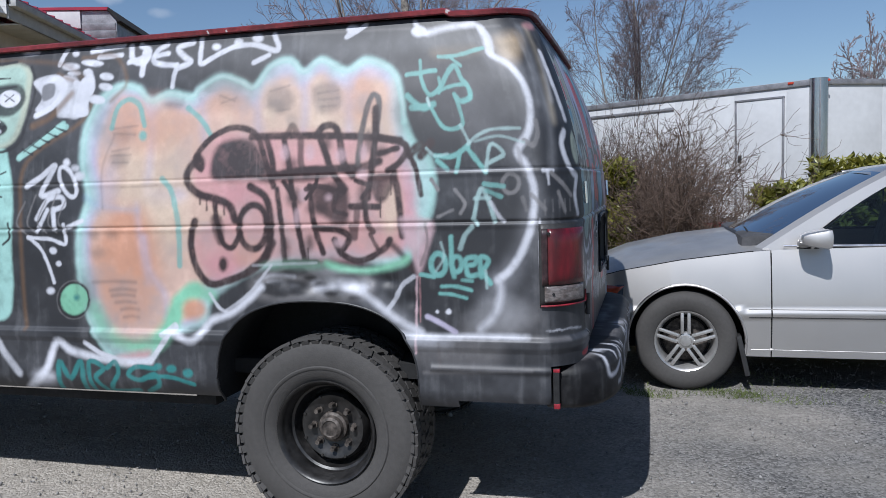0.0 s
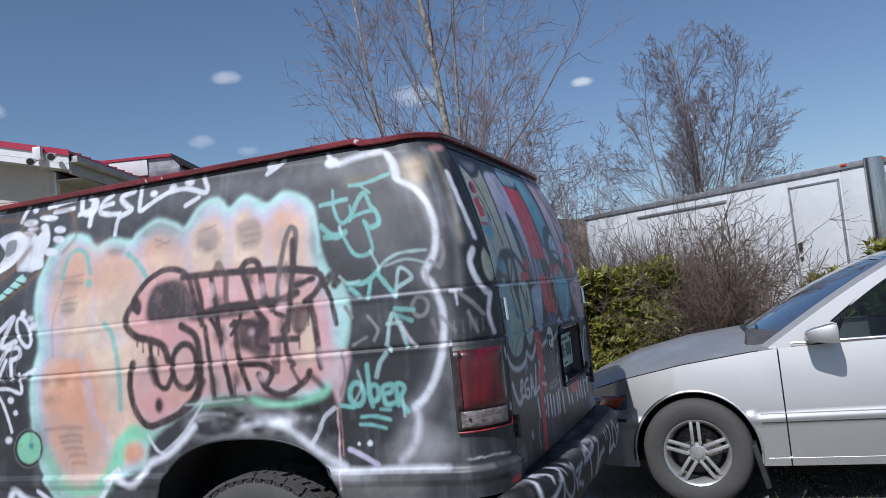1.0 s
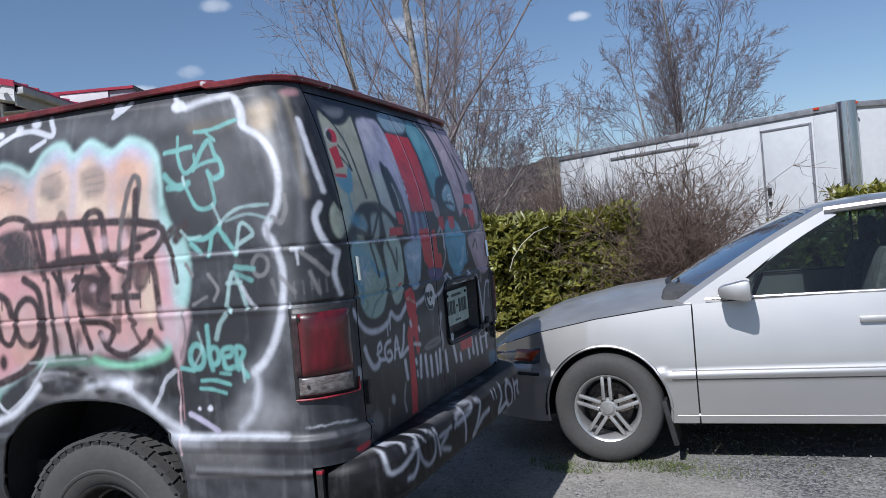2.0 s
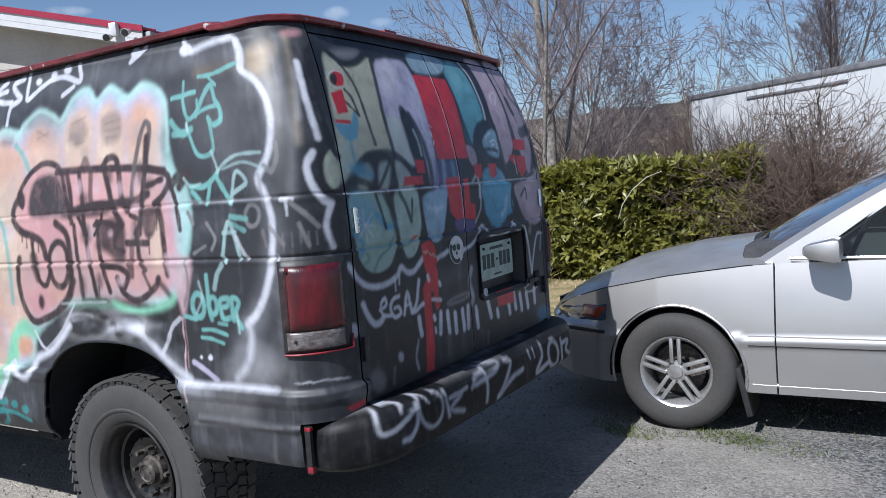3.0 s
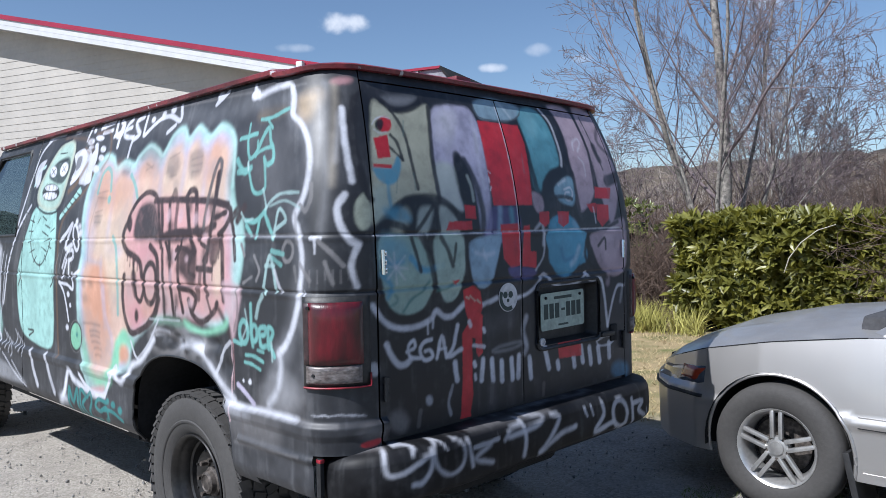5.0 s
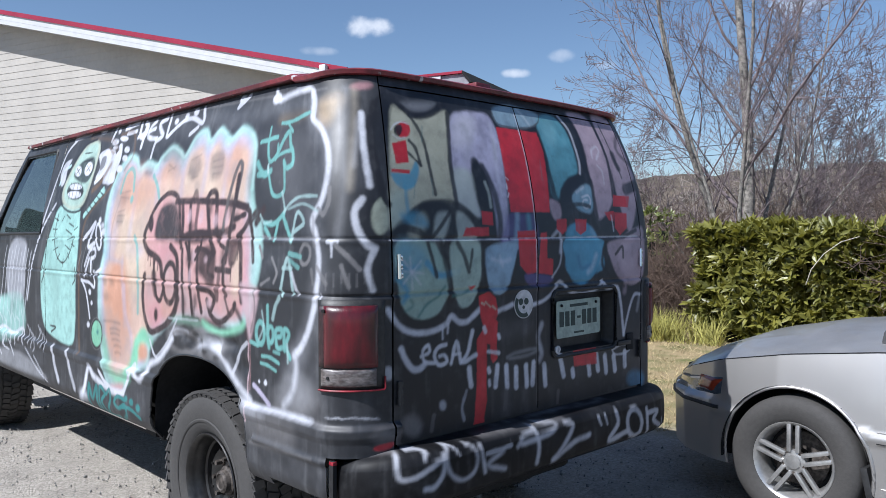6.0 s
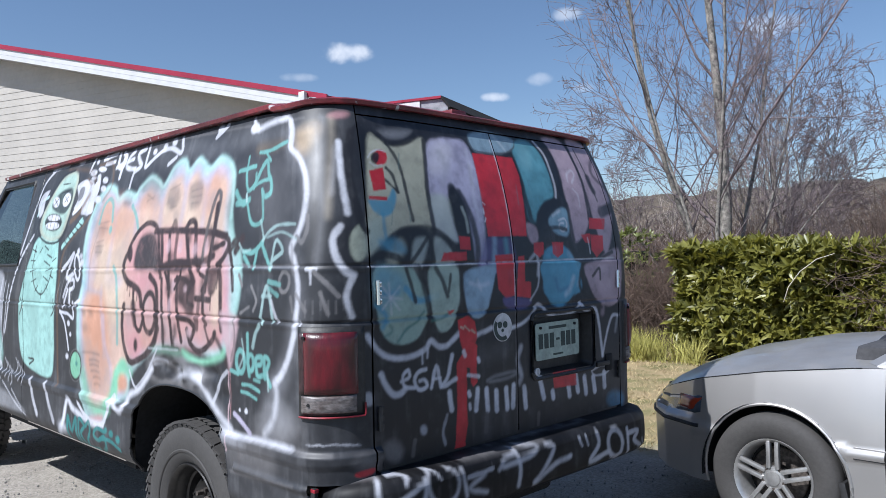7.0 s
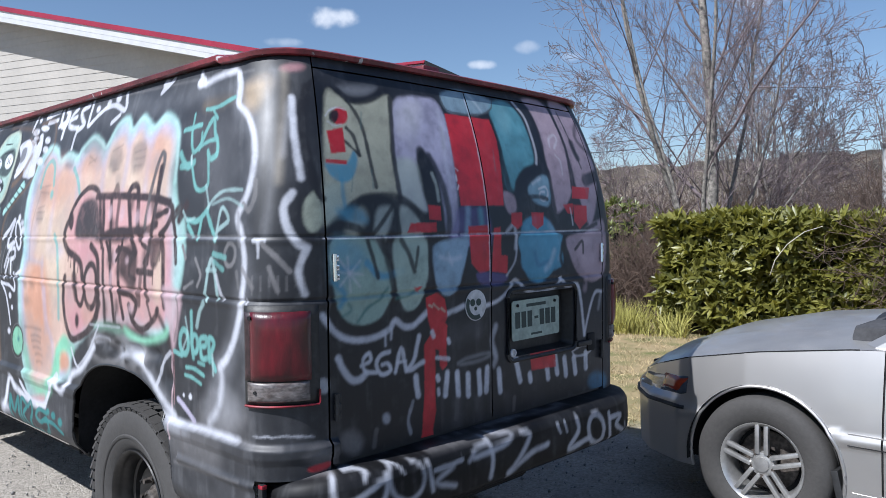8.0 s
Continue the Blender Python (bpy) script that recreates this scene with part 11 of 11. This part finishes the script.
def tangled_bush(name, label, at, height, reach, stems, seed, mat):
    """A leafless rounded bush: crooked stems from one root, forking and bending over at the ends."""
    r = np.random.RandomState(seed)
    L = Limbs(3)

    def grow(start, heading, length, radius, level):
        n = (7, 5, 4)[level]
        pts = limb(np.array(start), heading, length, (0.16, 0.26, 0.32)[level], n, (-0.045, -0.02, 0.0)[level], r)
        radii = np.linspace(radius, max(radius * 0.4, 0.0022), n + 1)
        L.add(pts, radii, (4, 3, 3)[level])
        if level == 2:
            return
        for i in range((9, 6)[level]):
            t = 0.25 + 0.75 * r.rand()
            j = min(int(t * n), n - 1)
            d = pts[j + 1] - pts[j]
            d = d / np.linalg.norm(d) + r.normal(0, 0.60, 3)
            grow(pts[j], d / np.linalg.norm(d), length * (0.42, 0.50)[level] * r.uniform(0.5, 1.2), max(radius * 0.5, 0.0034), level + 1)

    for _ in range(stems):
        a, out = r.uniform(0, 6.283), r.rand() ** 0.7
        p = (0.42 * reach * out * math.cos(a), 0.42 * reach * out * math.sin(a), -0.02)
        grow(p, (0.62 * out * math.cos(a), 0.62 * out * math.sin(a), 1), height * r.uniform(0.6, 1.12) * (1.05 - 0.2 * out), 0.0105, 0)
    ob = tagged(part(name, L.mesh(), mat), label, "bush", kind="stuff")
    ob.location = at
    return ob


def thicket(name, label, x0, x1, y0, y1, height, stems, seed, mat=M_BRAMBLE, thick=0.006, twigs=5, arch=0.30, bend=0.16, droop=-0.03):
    r = np.random.RandomState(seed)
    L = Limbs(3)
    cx, cy = (x0 + x1) / 2, (y0 + y1) / 2
    for _ in range(stems):
        p = np.array((r.uniform(x0, x1) - cx, r.uniform(y0, y1) - cy, -0.02))
        h = height * r.uniform(0.55, 1.1) * (0.85 + 0.25 * math.sin((p[0] + cx) * 1.3 + seed))
        a = r.uniform(0, 6.28)
        pts = limb(p, (arch * math.cos(a), arch * math.sin(a), 1), h, bend, 6, droop, r)
        L.add(pts, np.linspace(thick, thick * 0.4, 7))
        for i in range(twigs):
            j = r.randint(2, 6)
            d = pts[j] - pts[j - 1]
            d = d / np.linalg.norm(d) + r.normal(0, 0.55, 3)
            q = limb(pts[j], d / np.linalg.norm(d), h * r.uniform(0.14, 0.36), 0.2, 3, 0.0, r)
            L.add(q, np.linspace(thick * 0.5, thick * 0.28, 4))
    ob = tagged(part(name, L.mesh(), mat), label, "thicket", kind="stuff")
    ob.location = (cx, cy, 0)
    return ob


tangled_bush("bare_bush", "leafless reddish-brown bush beside the hedge", (0.70, 8.30, 0), 2.10, 1.0, 78, 31, M_BRAMBLE)
thicket("bare_bush", "dark leafless stems at the end of the hedge", -4.4, -3.15, 8.5, 9.6, 1.35, 420, 38, M_BRAMBLE, 0.006, 7)
thicket("bramble_band", "brown leafless brush behind the hedge", -2.6, 0.6, 9.6, 11.0, 2.2, 1300, 33, M_BRAMBLE, 0.006, 9, 0.4, 0.25, -0.07)
thicket("bramble_band", "brown leafless brush behind the tree", -9.0, -1.2, 13.5, 16.0, 2.5, 1750, 34, M_BRAMBLE, 0.009, 7, 0.5, 0.28, -0.07)
thicket("bramble_band", "dense brown brush along the field edge", -16.0, -1.0, 19.0, 23.0, 2.9, 1500, 35, M_BRAMBLE, 0.014, 7, 0.5, 0.28, -0.06)
thicket("bramble_band", "pale brush along the field edge", -16.0, 0.0, 24.0, 28.0, 3.6, 800, 36, M_PALE_TWIG, 0.016, 6)
thicket("bramble_band", "brown brush past the trailer's end", -3.2, -0.8, 16.5, 18.5, 2.6, 500, 37, M_BRAMBLE, 0.010, 6)

# a low wooded rise far off
M_RISE = material("far_woods", (0.105, 0.082, 0.06), 0.95, vary=0.4, scale=0.25, fine=2.5, bump=0.4, bump_scale=1.2)
xs, vs = np.linspace(-190, 150, 341), np.linspace(0, 1, 7)
P = np.array([[(x, 64 + 30 * v, (9.2 - 0.012 * x + 0.7 * math.sin(x * 0.05 + 1) + 0.30 * math.sin(x * 0.6) + 0.25 * math.sin(x * 1.7 + 2)) * math.sin(v * math.pi / 2) ) for v in vs] for x in xs])
me = grid_mesh(P)[0]
me.flip_normals()
tagged(part("far_rise", me, M_RISE), "low brown wooded rise far off", "hill", kind="structure")

# ---- white box trailer ----
M_TRAILER = material("white_trailer_sheet", (0.504, 0.511, 0.526), 0.42, vary=0.05, scale=1.2, fine=9)
M_ALU = material("polished_aluminium", (0.527, 0.535, 0.552), 0.22, metal=1.0, vary=0.1, scale=5, stretch=(1, 1, 0.1))
M_GREYTRIM = material("grey_trim", (0.28, 0.28, 0.30), 0.5, metal=0.5, vary=0.2)
M_LAMP_RED = material("red_lamp", (0.5, 0.05, 0.02), 0.3)


def build_trailer():
    corner, along, back = Vector((3.05, 11.86, 0)), Vector((-0.83, 0.56, 0)).normalized(), Vector((0.56, 0.83, 0)).normalized()
    t = empty("box_trailer", corner, "white enclosed box trailer with a side door and bright corner post", "trailer")
    m = Matrix((( along.x, back.x, 0, 0), (along.y, back.y, 0, 0), (0, 0, 1, 0), (0, 0, 0, 1)))
    L, W, lo, hi = 6.40, 2.4, 0.48, 2.88
    seam = [0.0, 0.42, 1.40, 2.62, 3.88, 5.14, L]

    def put(name, bm, mat, parent=t, label=""):
        bmesh.ops.transform(bm, matrix=m, verts=bm.verts)
        return part(name, bm, mat, parent, label)

    for a, b in zip(seam, seam[1:]):
        put("side_sheet", box((b - a - 0.004, 0.05, hi - lo), ((a + b) / 2, 0.025, (lo + hi) / 2), 0.002), M_TRAILER)
    put("roof", box((L, W, 0.05), (L / 2, W / 2, hi + 0.02), 0.01), M_TRAILER)
    put("top_rail", box((L + 0.02, 0.05, 0.10), (L / 2, -0.004, hi - 0.01), 0.01), M_GREYTRIM, label="grey top rail")
    put("bottom_rail", box((L, 0.05, 0.12), (L / 2, 0.0, lo + 0.0), 0.008), M_GREYTRIM)
    put("end_sheet", box((0.05, W, hi - lo), (L - 0.025, W / 2, (lo + hi) / 2)), M_TRAILER)
    put("back_sheet", box((L, 0.05, hi - lo), (L / 2, W, (lo + hi) / 2)), M_TRAILER)
    put("floor", box((L, W, 0.06), (L / 2, W / 2, lo - 0.03)), M_GREYTRIM)
    # side door with its frame
    door = put("side_door", box((0.85, 0.02, 2.14), (0.915, -0.012, 1.585), 0.004), M_TRAILER, label="white side door with grey frame")
    for x in (0.475, 1.355):
        put("door_frame", box((0.035, 0.035, 2.20), (x, -0.016, 1.585), 0.004), M_GREYTRIM, door)
    put("door_frame", box((0.92, 0.035, 0.035), (0.915, -0.016, 2.672), 0.004), M_GREYTRIM, door)
    put("door_frame", box((0.92, 0.035, 0.035), (0.915, -0.016, 0.50), 0.004), M_GREYTRIM, door)
    put("door_latch", box((0.06, 0.05, 0.14), (1.27, -0.04, 1.62), 0.01), M_TRIM, door, "black latch")
    put("door_latch", box((0.05, 0.05, 0.05), (1.27, -0.04, 1.42), 0.01), M_TRIM, door)
    # long vent rail high on the side
    put("side_rail", box((2.2, 0.03, 0.05), (3.75, -0.014, 2.66), 0.008), M_GREYTRIM)
    # rounded bright corner post
    bm = bmesh.new()
    rod((-0.10, 0.06, lo - 0.02), (-0.10, 0.06, hi + 0.05), 0.150, n=24, bm=bm)
    put("corner_post", bm, M_ALU, label="bright ribbed aluminium corner post")
    for a in (-0.55, 0.55):
        put("post_rib", rod((-0.10 + 0.15 * math.sin(a), 0.06 - 0.15 * math.cos(a), lo), (-0.10 + 0.15 * math.sin(a), 0.06 - 0.15 * math.cos(a), hi + 0.04), 0.012, n=8), M_GREYTRIM)
    for x in (0.34, -0.22):
        put("marker_lamp", box((0.10, 0.03, 0.04), (x, -0.03 if x > 0 else 0.10, hi + 0.01), 0.01), M_LAMP_RED, label="red clearance lamp")
    # wedge nose
    q = m.inverted() @ Matrix.Rotation(math.atan2(0.447, 0.894), 4, "Z")
    for k in range(2):
        bm = box((1.23, 0.05, hi - lo), (0.78 + 1.24 * k, 0.03, (lo + hi) / 2), 0.002)
        bmesh.ops.transform(bm, matrix=q, verts=bm.verts)
        put("nose_sheet", bm, M_TRAILER)
    bm = box((2.55, 0.06, 0.09), (1.4, 0.0, hi + 0.0), 0.01)
    bmesh.ops.transform(bm, matrix=q, verts=bm.verts)
    put("nose_rail", bm, M_GREYTRIM)
    for x in (3.4, 4.3):
        w = empty("wheel")
        w.parent = t
        w.matrix_local = m @ Matrix.Translation((x, 0.18, 0.36))
        part("tyre", lathe([(0.2, -0.09), (0.34, -0.1), (0.36, -0.06), (0.36, 0.06), (0.34, 0.1), (0.2, 0.09)], 32), M_RUBBER, w)
        part("rim", lathe([(0.2, -0.07), (0.18, -0.04), (0.06, -0.05), (0, -0.05)], 24), M_TRAILER, w)
    put("jack_leg", rod((0.8, 0.8, 0.0), (0.8, 0.8, lo), 0.05, n=10), M_GREYTRIM)
    put("underframe", box((L, 0.1, 0.14), (L / 2, 0.5, lo - 0.1)), M_GREYTRIM)
    # low red piece by the trailer, kind unknown; its legs are added
    put("red_step", box((0.9, 0.30, 0.06), (1.9, -0.16, 0.42), 0.01), M_REDPAINT, label="red fold-down step")
    for x in (1.55, 2.25):
        put("step_leg", box((0.04, 0.04, 0.42), (x, -0.18, 0.21), 0.004), M_REDPAINT)


build_trailer()

# ---- white house with a red metal roof ----
M_SIDING = material("cream_vinyl_siding", (0.415, 0.385, 0.345), 0.55, vary=0.06, scale=1.5, fine=14, per_piece=0.03)
M_FASCIA = material("white_fascia", (0.547, 0.547, 0.554), 0.45, vary=0.05)
M_SOFFIT = material("grey_white_soffit", (0.375, 0.375, 0.375), 0.6, vary=0.08)
M_REDMETAL = material("red_metal_roof", (0.32, 0.02, 0.048), 0.38, metal=0.1, vary=0.12, scale=2)


def build_house():
    """The gable end runs along a; its rake falls towards the yard's corner."""
    n0, a, b = Vector((-8.277, 5.915, 0)), Vector((0.942, 0.336, 0)).normalized(), Vector((-0.336, 0.942, 0)).normalized()
    house = empty("house", n0, "white house with cream lap siding and a red metal roof", "house")
    m = Matrix(((a.x, b.x, 0, 0), (a.y, b.y, 0, 0), (0, 0, 1, 0), (0, 0, 0, 1)))
    slope, ridge, eave_u = 0.237, -10.0, 0.42
    over = 0.42
    top0 = 4.115

    def top(u):
        return top0 - slope * u if u > ridge else top0 - slope * ridge + slope * (u - ridge)

    def put(name, bm, mat, parent=house, label=""):
        bmesh.ops.transform(bm, matrix=m, verts=bm.verts)
        return part(name, bm, mat, parent, label)

    def sheet(pts, thick, v0):
        """An outline in (u, z), thickened along the depth."""
        bm = bmesh.new()
        lo = [bm.verts.new((u, v0, z)) for u, z in pts]
        hi = [bm.verts.new((u, v0 + thick, z)) for u, z in pts]
        bm.faces.new(lo)
        bm.faces.new(hi[::-1])
        for i in range(len(pts)):
            j = (i + 1) % len(pts)
            bm.faces.new((lo[j], lo[i], hi[i], hi[j]))
        return bm

    u1, depth = -0.06, 9.0
    under = 0.285
    wall = put("gable_wall", sheet([(-20, -0.05), (u1 - 0.02, -0.05), (u1 - 0.02, top(u1) - under), (ridge, top(ridge) - under), (-20, top(-20) - under)], 0.14, over + 0.03), M_SOFFIT)
    # lap boards, each its own piece
    k, h = 0, 0.144
    while True:
        z0 = 0.15 + k * h
        if z0 > top(ridge) - under:
            break
        reach = (top0 - under + 0.035 - z0) / slope
        reach = min(u1, reach)
        left = -20 if z0 + h < top(-20) - under else 2 * ridge - reach
        if reach > left:
            bm = bmesh.new()
            v = [bm.verts.new(p) for p in ((left, over + 0.018, z0), (reach, over + 0.018, z0), (reach, over + 0.026, z0 + h + 0.004), (left, over + 0.026, z0 + h + 0.004), (left, over + 0.03, z0 + 0.002), (reach, over + 0.03, z0 + 0.002))]
            bm.faces.new((v[0], v[1], v[2], v[3]))
            bm.faces.new((v[4], v[5], v[1], v[0]))
            bmesh.ops.transform(bm, matrix=m, verts=bm.verts)
            part("siding_board", bm, M_SIDING, wall, smooth=False)
        k += 1
    put("corner_board", box((0.10, 0.10, top(u1) - under), (u1 - 0.02, over + 0.05, (top(u1) - under) / 2), 0.006), M_FASCIA)
    # flank wall under the eave
    flank = put("flank_wall", box((0.14, depth, top(u1) - under + 0.05), (u1 - 0.08, over + depth / 2, (top(u1) - under) / 2 - 0.02)), M_SIDING)
    # roof slabs, fascias and soffits
    for s, (ua, ub) in enumerate(((ridge, eave_u), (-20.5, ridge))):
        roof = put("roof_slope", sheet([(ua, top(ua) - 0.02), (ub, top(ub) - 0.02), (ub, top(ub) + 0.02), (ua, top(ua) + 0.02)], depth + over, -0.02), M_REDMETAL, label="red metal roof")
        for v in np.arange(0.3, depth, 0.30):
            put("roof_rib", sheet([(ua, top(ua) + 0.018), (ub, top(ub) + 0.018), (ub, top(ub) + 0.045), (ua, top(ua) + 0.045)], 0.03, float(v)), M_REDMETAL, roof)
        put("rake_trim", sheet([(ua, top(ua) - 0.055), (ub, top(ub) - 0.055), (ub, top(ub) + 0.035), (ua, top(ua) + 0.035)], 0.03, -0.05), M_REDMETAL, label="red rake trim")
        put("rake_fascia", sheet([(ua, top(ua) - 0.255), (ub - 0.02, top(ub) - 0.255), (ub - 0.02, top(ub) - 0.045), (ua, top(ua) - 0.045)], 0.03, -0.025), M_FASCIA, label="white rake fascia")
        put("fascia_lip", sheet([(ua, top(ua) - 0.165), (ub - 0.02, top(ub) - 0.165), (ub - 0.02, top(ub) - 0.152), (ua, top(ua) - 0.152)], 0.02, -0.029), M_FASCIA)
        put("rake_soffit", sheet([(ua, top(ua) - 0.255), (ub - 0.02, top(ub) - 0.255), (ub - 0.02, top(ub) - 0.240), (ua, top(ua) - 0.240)], over + 0.06, 0.0), M_SOFFIT)
    # eave along the flank: fascia, gutter and soffit
    ze = top(eave_u)
    put("eave_fascia", box((0.03, depth, 0.19), (eave_u - 0.02, depth / 2, ze - 0.215)), M_SOFFIT)
    put("eave_soffit", box((0.48, depth, 0.02), (0.17, over + depth / 2, ze - 0.30)), M_SOFFIT)
    put("gutter", box((0.10, depth, 0.10), (eave_u + 0.05, depth / 2, ze - 0.10), 0.02), M_SOFFIT)
    # flood lamp at the rake's foot
    lamp = put("flood_lamp", box((0.12, 0.09, 0.20), (0.0, -0.10, 4.02), 0.02), M_FASCIA, label="white twin flood lamp under the rake")
    for u, z in ((-0.06, 3.93), (0.24, 3.97)):
        bm = bmesh.new()
        rod((u, -0.10, z), (u + 0.03, -0.26, z - 0.05), 0.035, 0.060, 16, bm)
        put("lamp_head", bm, M_FASCIA, lamp)
        put("lamp_glass", rod((u + 0.03, -0.26, z - 0.05), (u + 0.032, -0.268, z - 0.052), 0.050, n=16), M_TRIM, lamp)
    # lower wing behind, with its own red roof
    wing = empty("house_wing", n0 + b * 4.8, "low wing with grey siding, white fascia and red roof", "house")
    mw = m

    def putw(name, bm, mat, label=""):
        bmesh.ops.transform(bm, matrix=mw, verts=bm.verts)
        return part(name, bm, mat, wing, label)

    putw("wall", box((5.2, 4.0, 4.72), (-3.04, 2.3, 2.34)), M_SOFFIT, "grey wall")
    # this wall and its boards take a darker grey in place of shade
    putw("end_wall", sheet([(-0.42, 3.6), (0.25, 3.6), (0.25, 4.72), (0.09, 4.905), (-0.42, 4.905)], 4.0, 0.16), M_GREYTRIM, "grey siding wall")
    for k in range(7):
        putw("siding_board", box((0.64, 0.02, 0.13), (-0.09, 0.155, 3.76 + 0.14 * k), 0.003, turn=Matrix.Rotation(radians(6), 4, "X")), M_GREYTRIM)
    putw("fascia", box((4.6, 0.05, 0.34), (-2.72, 0.145, 4.735), 0.004), M_FASCIA, "white fascia")
    putw("roof", sheet([(-5.6, 4.91), (0.10, 4.91), (0.12, 4.965), (-5.6, 4.965)], 4.3, 0.10), M_REDMETAL, "red metal roof")
    putw("roof_end", sheet([(0.104, 4.908), (0.30, 4.68), (0.34, 4.70), (0.124, 4.962)], 4.3, 0.10), M_DARK, "dark roof edge")
    wing.location = n0 + b * 4.8


build_house()

# ---- overhead cable ----
M_CABLE = material("black_cable", (0.02, 0.02, 0.02), 0.7)
pole_a, pole_b = Vector((-44, 30, 6.9)), Vector((-13.5, 38, 6.2))
for k in range(2):
    pts = [pole_a.lerp(pole_b, t) + Vector((0, 0, -0.6 * math.sin(math.pi * t) - 0.5 * k)) for t in np.linspace(0, 1, 20)]
    tagged(part("overhead_cable", tube(pts, 0.018, 5), M_CABLE), "thin black cable strung between far poles", "cable", "overhead cables")
for p in (pole_a, pole_b):
    bm = rod((p.x, p.y, -0.2), (p.x, p.y, p.z + 0.3), 0.13, 0.10, 10)
    ob = tagged(part("utility_pole", bm, M_BARK), "weathered wooden pole carrying two cables", "pole", "utility poles")
